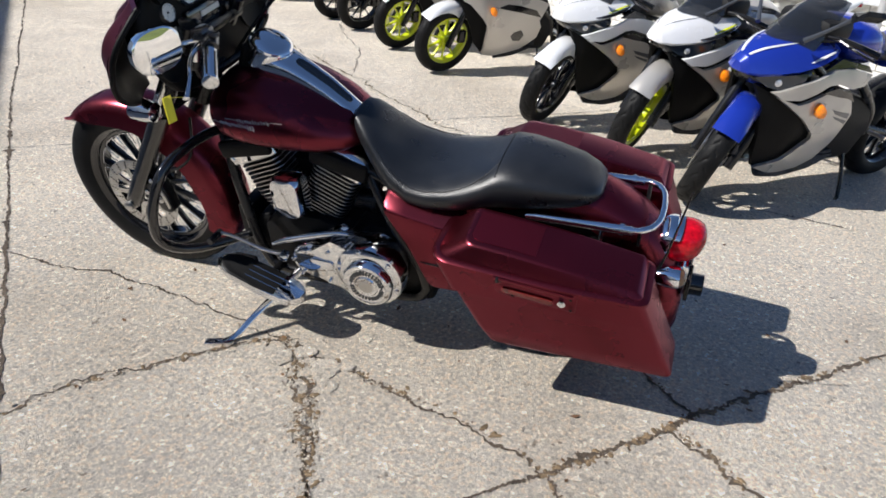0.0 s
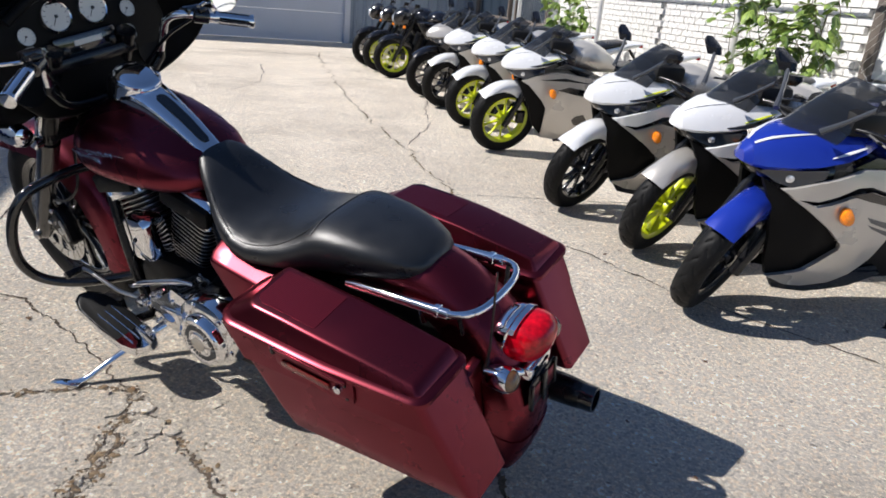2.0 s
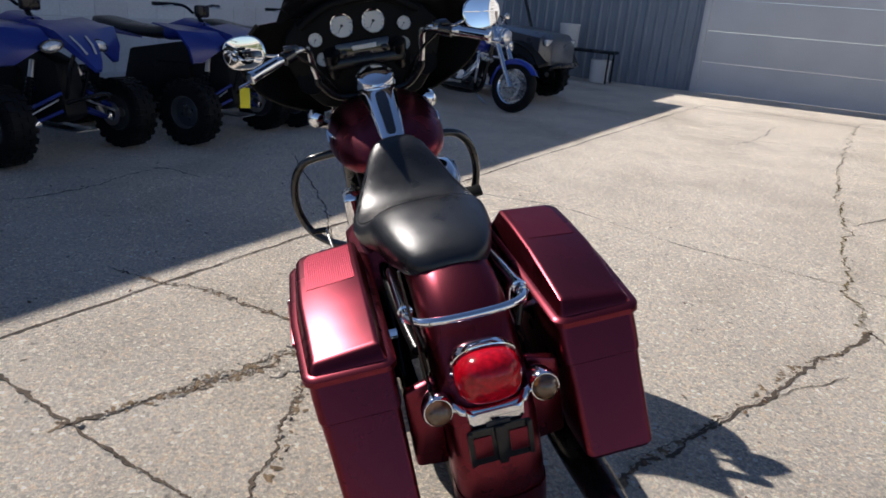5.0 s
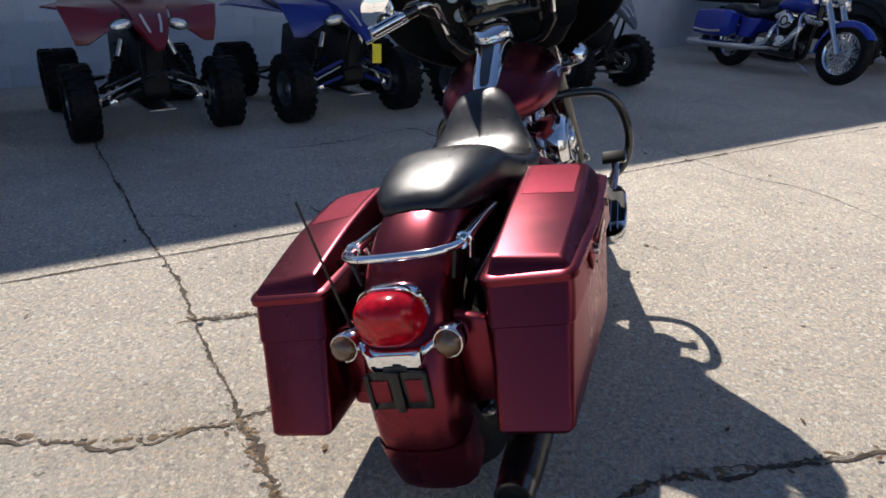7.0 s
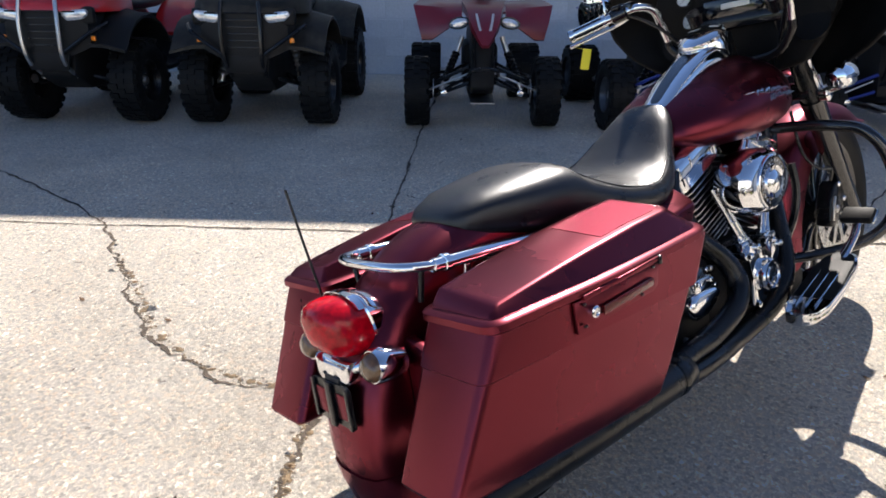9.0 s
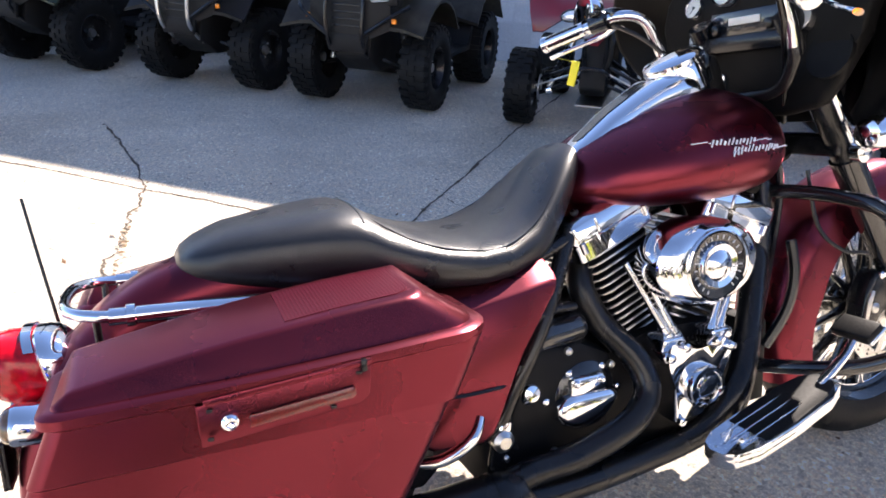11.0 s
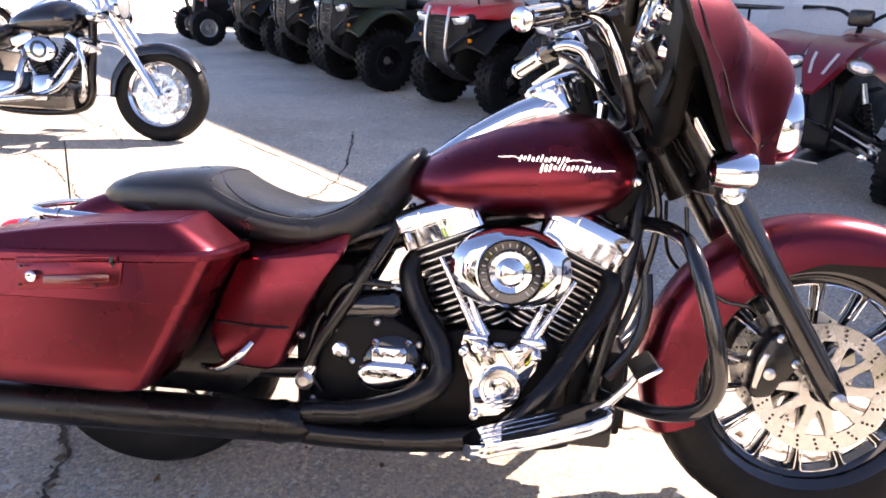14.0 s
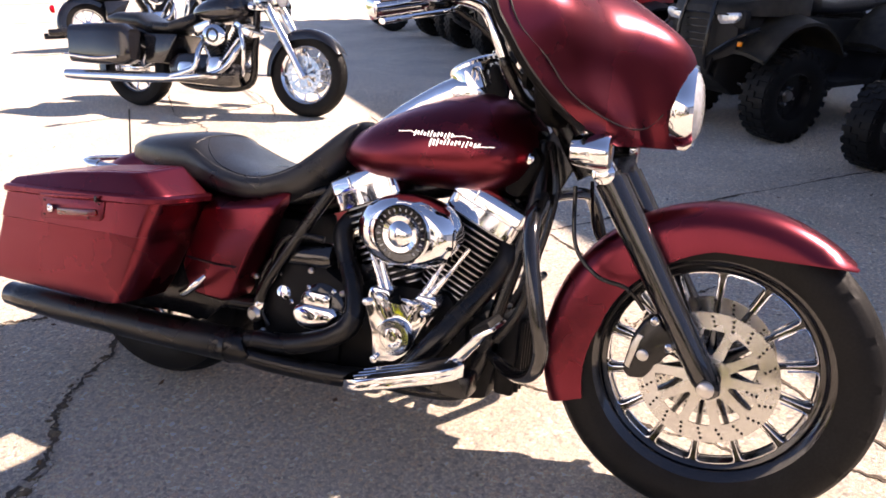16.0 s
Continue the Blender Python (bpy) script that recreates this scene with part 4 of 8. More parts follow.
for s in (-1, 1):
    bm = bmesh.new()
    thread = spline([seat_at(u, s * 0.925) for u in (0.20, 0.26, 0.32, 0.38, 0.44, 0.50, 0.545)], 22)
    for k in range(0, len(thread) - 1, 2):
        tube([thread[k], thread[k + 1]], 0.0006, bm, 5, 1)
    tagged(part("stitching", bm, STITCH, seat), kind="stuff")
    part("seam", tube([seat_at(u, s * f) for u, f in ((0.19, 0.5), (0.22, 0.72), (0.28, 0.86), (0.36, 0.9), (0.44, 0.9), (0.52, 0.88), (0.57, 0.86))], 0.0018, seg=6, steps=4), LEATHER, seat)
part("seam", tube([seat_at(0.188, f) for f in (-0.85, -0.6, -0.3, 0, 0.3, 0.6, 0.85)], 0.0022, seg=6, steps=3), LEATHER, seat)
part("seat_bolt", lathe([(0.012, 0), (0.011, 0.006), (0.004, 0.009)], (-0.128, 0, 0.652), (-0.4, 0, 1), 14), CHROME, bike)
part("seat_tab", prism([(-0.14, -0.02), (-0.06, -0.03), (-0.06, 0.03), (-0.14, 0.02)], 2, 0.645, 0.65), BLACK, bike)

# saddlebags
for s in (-1, 1):
    def flare(bm):
        """The outer face draws in towards the tail and the bottom."""
        for v in bm.verts:
            f = max(0.0, (abs(v.co.y) - 0.19) / 0.18)
            v.co.y -= s * f * (0.022 * min(1, max(0, -(v.co.x + 0.02) / 0.3)) + 0.017 * max(0, (0.52 - v.co.z) / 0.22))
        return bm

    def slab(pts, lo, hi, bevel, seg=2):
        return flare(prism(pts, 1, min(s * lo, s * hi), max(s * lo, s * hi), bevel, seg=seg))
    shell_rings = []
    for k, grow in ((0.0, -0.02), (0.012, -0.006), (0.04, 0.0), (0.2, 0.0), (0.4, 0.0), (0.55, 0.0), (0.69, 0.0), (0.70, 0.003), (0.85, 0.003), (1.0, 0.003)):
        back, front = -0.40 + 0.122 * k ** 1.0, float(np.interp(k, [0, 0.04, 0.1, 1], [0.100, 0.142, 0.160, 0.292]))
        ring = []
        for cx, cy, r, a0 in ((front + grow, 0.373 + grow, 0.03, 0), (back - grow, 0.373 + grow, 0.022, 90), (back - grow, 0.182 - grow, 0.018, 180), (front + grow, 0.182 - grow, 0.02, 270)):
            mx, my = cx + (-r if a0 in (0, 270) else r), cy + (-r if a0 in (0, 90) else r)
            ring += [(mx + r * math.cos(radians(a0 + 18 * i)), s * (my + r * math.sin(radians(a0 + 18 * i)))) for i in range(6)]
        if k >= 0.70:
            # the upper part stands proud of the lower in a step that fades to the rear
            ring = [(x, y + s * 0.007 * min(1, max(0, (x + 0.16) / 0.22)) * (abs(y) > 0.3)) for x, y in ring]
        shell_rings.append([Vector((x, y, 0.30 + 0.277 * k + (0.012 + 0.033 * k) * (x + 0.3))) for x, y in ring])
    bag = part("saddlebag", flare(loft(shell_rings)), MAROON, bike, "satin dark red stretched saddlebag with hinged lid")

    def lip(u):
        return 0.577 + 0.055 * (u + 0.28)

    SIDE = (0.14, 0.09, 0.03, -0.04, -0.11, -0.19)

    def plan(grow, rear):
        """Outline of the lid seen from above: the front outer corner is well rounded."""
        x0, x1, y0, y1 = -0.284 - rear, 0.296 + grow[0], 0.181 - grow[1], 0.377 + grow[1]
        out = []
        for cx, cy, r, a0 in ((x1, y1, 0.055, 0), (x0, y1, 0.024, 90), (x0, y0, 0.02, 180), (x1, y0, 0.03, 270)):
            r = max(r + grow[1], 0.006)
            mx, my = cx + (-r if a0 in (0, 270) else r), cy + (-r if a0 in (0, 90) else r)
            out += [(mx + r * math.cos(radians(a0 + 15 * k)), s * (my + r * math.sin(radians(a0 + 15 * k)))) for k in range(7)]
            if a0 == 0:
                out += [(x, s * y1) for x in SIDE]
            if a0 == 180:
                out += [(x, s * y0) for x in SIDE[::-1]]
        return out

    def rise(x):
        return float(np.interp(x, [-0.28, -0.16, -0.05, 0.10, 0.22, 0.3], [0.34, 0.62, 0.84, 1.0, 1.03, 1.0]))
    rings = []
    for gu, gv, rear, up in ((0.0, 0.0, 0.0, -0.012), (0.012, 0.011, 0.012, -0.006), (0.012, 0.011, 0.012, 0.006), (0.004, 0.004, 0.004, 0.011), (-0.008, -0.006, -0.006, 0.012), (-0.012, -0.009, -0.008, 0.017), (-0.080, -0.018, -0.022, 0.064), (-0.085, -0.022, -0.026, 0.0685), (-0.094, -0.030, -0.034, 0.0705)):
        rings.append([Vector((x, y, lip(x) + (up if up < 0.03 else 0.012 + (up - 0.012) * rise(x) - 0.09 * (abs(y) - 0.29)))) for x, y in plan((gu, gv), rear)])
    lid_bm = loft(rings, caps=False)
    lid_bm.verts.ensure_lookup_table()
    edge_v = lid_bm.verts[-len(rings[-1]):]
    lid_bm.faces.new(list(edge_v[33:40]) + list(edge_v[0:7]))
    lid_bm.faces.new(list(edge_v[13:27]))
    outer_row, inner_row = list(edge_v[6:14]), [edge_v[33]] + list(edge_v[32:26:-1]) + [edge_v[26]]
    for k in range(7):
        lid_bm.faces.new((outer_row[k], outer_row[k + 1], inner_row[k + 1], inner_row[k]))
    bmesh.ops.recalc_face_normals(lid_bm, faces=lid_bm.faces)
    lid = part("lid", flare(lid_bm), MAROON, bag)
    pan = [[Vector((x, s * y, lip(x) + 0.012 + (0.0717 + d - 0.012) * rise(x) - 0.09 * (y - 0.29))) for y, d in ((0.219, 0), (out, 0), (out, -0.004), (0.219, -0.004))] for x, out in ((0.012, 0.337), (0.03, 0.337), (0.09, 0.337), (0.14, 0.337), (0.172, 0.336), (0.188, 0.328), (0.196, 0.316))]
    part("textured_panel", flare(loft(pan)), MAROON_DOTS, bag, "dimpled grille panel in the lid")
    part("hinge_handle", slab([(-0.105, 0.578), (-0.103, 0.574), (0.112, 0.594), (0.114, 0.600), (0.114, 0.603), (-0.105, 0.584)], 0.37, 0.394, 0.002), MAROON, bag)
    part("latch_plate", slab([(-0.115, 0.572), (0.117, 0.592), (0.112, 0.545), (0.098, 0.535), (-0.112, 0.514)], 0.372, 0.380, 0.003), MAROON, bag)
    part("lock", lathe([(0.011, -0.006), (0.011, 0.007), (0.007, 0.009), (0.002, 0.007)], (-0.075, s * 0.377, 0.547), (0, s, 0), 16), CHROME, bag, "round chrome lock")
    part("reflector", slab([(-0.05, 0.533), (0.088, 0.547), (0.092, 0.551), (0.092, 0.561), (0.088, 0.564), (-0.05, 0.550)], 0.379, 0.3845, 0.0015), RED_STRIP, bag, "slim red reflector")
    for u, z in ((-0.10, 0.528), (0.098, 0.580), (-0.098, 0.566), (0.06, 0.538)):
        part("plate_slot", box((u, s * 0.3795, z), (0.008, 0.004, 0.005), 0.001), BLACK, bag)
    part("latch_clip", slab([(0.098, 0.585), (0.107, 0.586), (0.107, 0.603), (0.098, 0.602)], 0.37, 0.396, 0.002), BLACK, bag)
    part("bracket", tube([(-0.1, s * 0.15, 0.55), (-0.1, s * 0.19, 0.55)], 0.012, seg=8, steps=1), CHROME, bag)

# side covers
for s in (-1, 1):
    edge = [(0.285, 0.585), (0.34, 0.592), (0.39, 0.601), (0.45, 0.611), (0.505, 0.622), (0.519, 0.618), (0.518, 0.606), (0.482, 0.55), (0.448, 0.496), (0.418, 0.43), (0.392, 0.366), (0.379, 0.343), (0.358, 0.332), (0.31, 0.334), (0.262, 0.338), (0.244, 0.35), (0.228, 0.385), (0.218, 0.415), (0.245, 0.50)]
    mid = Vector((0.36, 0, 0.48))
    side = part("side_cover", loft([[Vector((mid.x + (x - mid.x) * k, s * y, mid.z + (z - mid.z) * k + (up if z > 0.54 else 0))) for x, z in edge] for y, k, up in ((0.12, 1.0, 0.04), (0.165, 1.0, 0.022), (0.192, 1.0, 0.008), (0.206, 0.985, 0.0), (0.213, 0.955, 0), (0.2155, 0.92, 0))]), MAROON, bike)
    part("groove", tube([(0.225, s * 0.207, 0.441), (0.25, s * 0.2155, 0.440), (0.33, s * 0.2165, 0.436), (0.395, s * 0.2155, 0.437), (0.416, s * 0.207, 0.438)], 0.0035, seg=6, steps=2), BLACK, side)

# tail
tail = part("tail_lamp", loft([[Vector((-0.353 - h - 0.22 * (z - 0.545), y * 0.95, z)) for y, z in [(r * 1.08 * math.copysign(abs(math.cos(a)) ** 0.72, math.cos(a)), 0.545 + r * 0.93 * math.copysign(abs(math.sin(a)) ** 0.72, math.sin(a)) * (0.88 if math.sin(a) < 0 else 1.0)) for a in (math.tau * j / 36 for j in range(36))]] for r, h in ((0.060, -0.05), (0.066, -0.02), (0.067, 0.008), (0.0635, 0.028), (0.055, 0.045), (0.038, 0.058), (0.018, 0.0645), (0.004, 0.066))]), RED_LENS, bike, "large red tail lamp lens")
def lens_ring(k, h):
    """Outline of the tail lamp, k times the lens, h behind its rim."""
    out = []
    for j in range(36):
        a = math.tau * j / 36
        y = 0.0715 * k * math.copysign(abs(math.cos(a)) ** 0.72, math.cos(a))
        z = 0.545 + 0.0622 * k * math.copysign(abs(math.sin(a)) ** 0.72, math.sin(a)) * (0.88 if math.sin(a) < 0 else 1.0)
        out.append(Vector((-0.353 + h - 0.22 * (z - 0.545), y * 0.95, z)))
    return out


part("lamp_housing", loft([lens_ring(0.7, 0.08), lens_ring(0.98, 0.065), lens_ring(1.04, 0.045), lens_ring(1.04, 0.034), lens_ring(0.99, 0.030)]), CHROME, tail)
part("lamp_visor", loft([[p for p in (lens_ring(1.09, h)[i], lens_ring(1.09, h - 0.014)[i], lens_ring(1.06, h - 0.015)[i], lens_ring(1.06, h)[i])] for i in range(3, 16) for h in (0.03,)]), CHROME, tail, "chrome visor over the lens")
part("lamp_bracket", prism([(-0.062, 0.495), (-0.04, 0.475), (0.04, 0.475), (0.062, 0.495), (0.058, 0.455), (0.042, 0.437), (-0.042, 0.437), (-0.058, 0.455)], 0, -0.390, -0.345, 0.007), CHROME, bike, "chrome tail lamp bracket")
part("letter_bars", box((-0.3915, 0, 0.452), (0.002, 0.05, 0.012)), INK, tail)
part("signal_bar", tube([(-0.335, 0.115, 0.49), (-0.358, 0.075, 0.488), (-0.37, 0.05, 0.478), (-0.37, -0.05, 0.478), (-0.358, -0.075, 0.488), (-0.335, -0.115, 0.49)], 0.010, seg=10), CHROME, bike)
for s in (-1, 1):
    sig = part("rear_turn_signal", lathe([(0.008, -0.045), (0.025, -0.038), (0.032, -0.012), (0.033, 0.02), (0.030, 0.026)], (-0.342, s * 0.113, 0.49), (-1, 0, 0.1), 24), CHROME, bike, "chrome bullet turn signal with smoked lens")
    part("lens", lathe([(0.029, 0.023), (0.026, 0.034), (0.016, 0.042), (0.002, 0.044)], (-0.342, s * 0.113, 0.49), (-1, 0, 0.1), 24), SMOKE, sig, "smoked amber lens")
plate = part("plate_bracket", prism(rrect(0, 0.408, 0.068, 0.042, 0.008), 0, -0.397, -0.392, 0.001), BLACK, bike)
part("bracket_rib", box((-0.402, 0, 0.408), (0.008, 0.02, 0.09), 0.002), BLACK, plate)
for y in (-0.045, 0.045):
    part("bracket_window", box((-0.3985, y * 0.88, 0.408), (0.003, 0.042, 0.05), 0.001), MAROON, plate)
    part("bracket_rib", box((-0.400, y * 1.38, 0.408), (0.007, 0.011, 0.08), 0.002), BLACK, plate)

# luggage rail and antenna
part("luggage_rail", tube([(-0.19, 0.13, 0.640), (-0.225, 0.129, 0.643), (-0.258, 0.112, 0.646), (-0.278, 0.078, 0.648), (-0.285, 0.03, 0.649), (-0.285, -0.03, 0.649), (-0.278, -0.078, 0.648), (-0.258, -0.112, 0.646), (-0.225, -0.129, 0.643), (-0.19, -0.13, 0.640)], 0.0095, seg=16), CHROME, bike, "chrome luggage rail loop")
for s in (-1, 1):
    part("rail_arm", tube([(0.09, s * 0.128, 0.624), (0.06, s * 0.128, 0.630), (-0.19, s * 0.13, 0.640), (-0.21, s * 0.13, 0.641)], [0.008, 0.0135, 0.0135, 0.0135], steps=2, seg=16), CHROME, bike)
    part("rail_collar", lathe([(0.0135, -0.008), (0.0175, -0.006), (0.0175, 0.006), (0.0135, 0.008)], (-0.185, s * 0.129, 0.640), (-1, 0, 0.04), 18), CHROME, bike)
    part("rail_post", tube([(-0.13, s * 0.128, 0.638), (-0.13, s * 0.115, 0.58)], 0.008, steps=1, seg=10), CHROME, bike)
    part("rail_post", tube([(-0.235, s * 0.122, 0.642), (-0.235, s * 0.105, 0.575)], 0.006, steps=1, seg=10), BLACK, bike)
part("antenna", tube([(-0.30, 0.115, 0.50), (-0.318, 0.122, 0.58), (-0.347, 0.138, 0.805)], [0.006, 0.0032, 0.0028], steps=2, seg=8), BLACK, bike)

# engine
eng = bike
part("crankcase", prism([(0.66, 0.165), (1.0, 0.165), (1.03, 0.25), (1.03, 0.38), (0.97, 0.45), (0.80, 0.45), (0.70, 0.42), (0.62, 0.35)], 1, -0.118, 0.13, 0.02), CASE, eng)
part("gearbox", prism([(0.40, 0.17), (0.68, 0.165), (0.70, 0.42), (0.62, 0.46), (0.45, 0.47), (0.39, 0.40)], 1, -0.134, 0.12, 0.025), CASE, eng)
for base, top in (((0.825, 0.42), (0.722, 0.655)), ((0.935, 0.42), (1.032, 0.640))):
    b0, b1 = Vector((base[0], 0, base[1])), Vector((top[0], 0, top[1]))
    ax = (b1 - b0).normalized()
    n = ax.cross(Vector((0, 1, 0))).normalized()
    rows = []
    L_ = (b1 - b0).length
    count = 15
    for i in range(count):
        g = 0.072 + 0.012 * min(1, i / 6)
        for h, k in ((i, 1.0), (i + 0.24, 1.0), (i + 0.36, 0.985), (i + 0.44, 0.80), (i + 0.94, 0.80)):
            p = b0 + ax * (L_ * h / count)
            rows.append([p + n * x + Vector((0, y, 0)) for x, y in rrect(0, 0, g * k, (g + 0.018) * k, 0.03 * k, 4)])
    cyl = part("cylinder", loft(rows), FIN, eng, "black cylinder with bright fin edges")
    cyl.data.materials.append(FIN_EDGE)
    for f in cyl.data.polygons:
        h = (Vector(f.center) - b0).dot(ax) / L_ * count
        if 0.03 < h - math.floor(h) < 0.18:
            f.material_index = 1
    rk = []
    for h, gx, gy in ((-0.012, 0.088, 0.098), (-0.010, 0.098, 0.108), (0.026, 0.098, 0.108), (0.028, 0.095, 0.105), (0.031, 0.095, 0.105), (0.033, 0.101, 0.111), (0.066, 0.101, 0.111), (0.070, 0.098, 0.108), (0.078, 0.086, 0.096), (0.080, 0.07, 0.08)):
        rk.append([b1 + ax * h + n * x + Vector((0, y, 0)) for x, y in rrect(0, 0, gx, gy, 0.016, 4)])
    cover = part("rocker_cover", loft(rk), CHROME, eng, "polished chrome rocker cover")
    for side in (-1, 1):
        for x in (-0.08, 0.08):
            part("bolt_boss", lathe([(0.007, -0.012), (0.007, 0.010), (0.004, 0.012)], b1 + ax * 0.020 + n * x + Vector((0, side * 0.108, 0)), ax, 12), CHROME, cover)
        part("rib", box((0, 0, 0), (0.006, 0.006, 0.032), 0.002, m=Matrix.Translation(b1 + ax * 0.05 + n * 0.035 + Vector((0, side * 0.111, 0))) @ pose(0, 0, 0, 0, math.degrees(math.atan2(ax.x, ax.z)), 0)), CHROME, cover)
    part("rocker_bolt", lathe([(0.009, -0.004), (0.009, 0.008), (0.005, 0.010)], b1 + ax * 0.078 + n * 0.05 + Vector((0, -0.07, 0)), ax, 10), BLACK, cover)
    part("rocker_bolt", lathe([(0.009, -0.004), (0.009, 0.008), (0.005, 0.010)], b1 + ax * 0.078 - n * 0.05 + Vector((0, -0.07, 0)), ax, 10), BLACK, cover)
for (u0, w0), (u1, w1) in (((0.806, 0.455), (0.722, 0.605)), ((0.826, 0.452), (0.752, 0.605)), ((0.928, 0.452), (0.99, 0.590)), ((0.950, 0.455), (1.022, 0.572))):
    low, high = Vector((u0, -0.156, w0)), Vector((u1, -0.132, w1))
    rod = part("pushrod_tube", tube([low, low.lerp(high, 0.34), low.lerp(high, 0.35), high], [0.0095, 0.0095, 0.0068, 0.0068], steps=2, seg=12), CHROME, eng)
    way = (high - low).normalized()
    part("collar", lathe([(0.009, -0.016), (0.0145, -0.014), (0.0145, -0.004), (0.0115, -0.002), (0.0115, 0.012), (0.009, 0.014)], low, way, 16), CHROME, rod)
for u in (0.812, 0.938):
    part("tappet_block", prism([(u - 0.034, 0.418), (u + 0.034, 0.418), (u + 0.026, 0.446), (u - 0.026, 0.446)], 1, -0.178, -0.12, 0.006), CHROME, eng)
cam_cover = part("cam_cover", prism([(0.806, 0.262), (0.836, 0.256), (0.872, 0.272), (0.908, 0.288), (0.928, 0.322), (0.925, 0.365), (0.940, 0.388), (0.962, 0.402), (0.957, 0.424), (0.935, 0.430), (0.912, 0.440), (0.892, 0.428), (0.878, 0.408), (0.852, 0.408), (0.842, 0.432), (0.822, 0.442), (0.800, 0.428), (0.778, 0.420), (0.776, 0.400), (0.800, 0.385), (0.806, 0.34)], 1, -0.192, -0.13, 0.010, seg=3), CHROME, eng, "polished chrome cam cover")
part("timer_cover", lathe([(0.047, -0.01), (0.047, 0.010), (0.043, 0.016), (0.036, 0.016), (0.034, 0.012), (0.026, 0.012), (0.024, 0.016), (0.012, 0.018), (0.002, 0.017)], (0.873, -0.196, 0.338), (0, -1, 0), 30), CHROME, cam_cover)
for u, z in ((0.788, 0.411), (0.826, 0.428), (0.908, 0.428), (0.946, 0.411), (0.82, 0.268)):
    part("bolt", lathe([(0.010, -0.002), (0.010, 0.007), (0.005, 0.010)], (u, -0.194, z), (0, -1, 0), 10), CHROME, cam_cover)
AIRC = (0.878, -0.108, 0.598)
air = part("air_cleaner", lathe([(0.07, 0.0), (0.098, 0.012), (0.105, 0.05), (0.102, 0.085), (0.085, 0.104), (0.066, 0.108)], AIRC, (0, -1, 0), 40, squash=(1.27, 0.88)), CHROME, eng, "oval chrome air cleaner cover")
part("cover_ring", lathe([(0.046, 0.096), (0.069, 0.096), (0.070, 0.110), (0.066, 0.115), (0.049, 0.112)], AIRC, (0, -1, 0), 40, close=True), GLOSS, air, "black ring with raised marks")
part("ring_edge", lathe([(0.069, 0.098), (0.0735, 0.100), (0.0735, 0.112), (0.070, 0.114)], AIRC, (0, -1, 0), 40, close=True), CHROME, air)
part("cover_boss", lathe([(0.049, 0.100), (0.049, 0.113), (0.044, 0.120), (0.032, 0.117), (0.024, 0.124), (0.003, 0.128)], AIRC, (0, -1, 0), 36), CHROME, air)
bm = bmesh.new()
for i in range(20):
    a = math.tau * i / 24 + 0.35 + (0.9 if i > 15 else 0)
    p = Vector((AIRC[0] + 0.0575 * math.cos(a), AIRC[1] - 0.1140, AIRC[2] + 0.0575 * math.sin(a)))
    box(p, (0.0026, 0.002, 0.0075), 0, bm, pose(0, 0, 0, 0, -math.degrees(a) + 90, 0))
tagged(part("engraving", bm, WHITE_INK, air), kind="stuff")
trans = part("gearbox_cover", prism([(0.542, 0.325), (0.556, 0.300), (0.585, 0.287), (0.622, 0.288), (0.665, 0.306), (0.692, 0.334), (0.690, 0.352), (0.668, 0.362), (0.580, 0.362), (0.552, 0.350)], 1, -0.166, -0.11, 0.016, seg=3), CHROME, eng, "chrome gearbox side cover")
part("cover_top", prism([(0.578, 0.352), (0.658, 0.352), (0.660, 0.388), (0.650, 0.394), (0.588, 0.394), (0.578, 0.388)], 1, -0.158, -0.11, 0.006), CHROME, trans)
for u, z in ((0.590, 0.382), (0.648, 0.382), (0.583, 0.399), (0.660, 0.402), (0.530, 0.350), (0.70, 0.350)):
    part("bolt", lathe([(0.008, -0.03), (0.008, 0.004), (0.004, 0.007)], (u, -0.158 if z < 0.39 and 0.58 < u < 0.66 else -0.138, z), (0, -1, 0), 10), CHROME, trans)
part("oil_cap", lathe([(0.022, -0.02), (0.024, 0.02), (0.016, 0.03), (0.004, 0.032)], (0.500, -0.112, 0.368), (0, -1, 0.2), 18), CHROME, eng)
part("dipstick", tube([(0.430, -0.14, 0.29), (0.444, -0.145, 0.36), (0.474, -0.145, 0.442)], [0.016, 0.013, 0.015], steps=2, seg=12), BLACK, eng)
part("dipstick_collar", lathe([(0.017, -0.012), (0.02, 0.0), (0.017, 0.014)], (0.434, -0.143, 0.322), (0.2, 0, 1), 14), CHROME, eng)
part("axle_bolt", lathe([(0.022, -0.02), (0.022, 0.012), (0.012, 0.02)], (0.425, -0.15, 0.300), (0, -1, 0), 16), STEEL, eng)
prim = part("primary_cover", prism([(0.46, 0.34), (0.475, 0.29), (0.52, 0.258), (0.60, 0.252), (0.70, 0.262), (0.80, 0.27), (0.855, 0.29), (0.88, 0.34), (0.86, 0.39), (0.80, 0.42), (0.70, 0.43), (0.635, 0.455), (0.56, 0.468), (0.50, 0.445), (0.47, 0.40)], 1, 0.13, 0.235, 0.028, seg=3), CHROME, eng, "polished chrome primary cover")
part("clutch_housing", lathe([(0.122, 0.0), (0.122, 0.03), (0.115, 0.052), (0.098, 0.062), (0.088, 0.063)], (0.577, 0.19, 0.347), (0, 1, 0), 48), CHROME, prim)
part("derby_cover", lathe([(0.087, -0.01), (0.087, 0.022), (0.080, 0.032), (0.070, 0.034), (0.066, 0.031), (0.040, 0.031), (0.036, 0.035), (0.002, 0.037)], (0.570, 0.248, 0.34), (0, 1, 0), 48), CHROME, prim)
bm = bmesh.new()
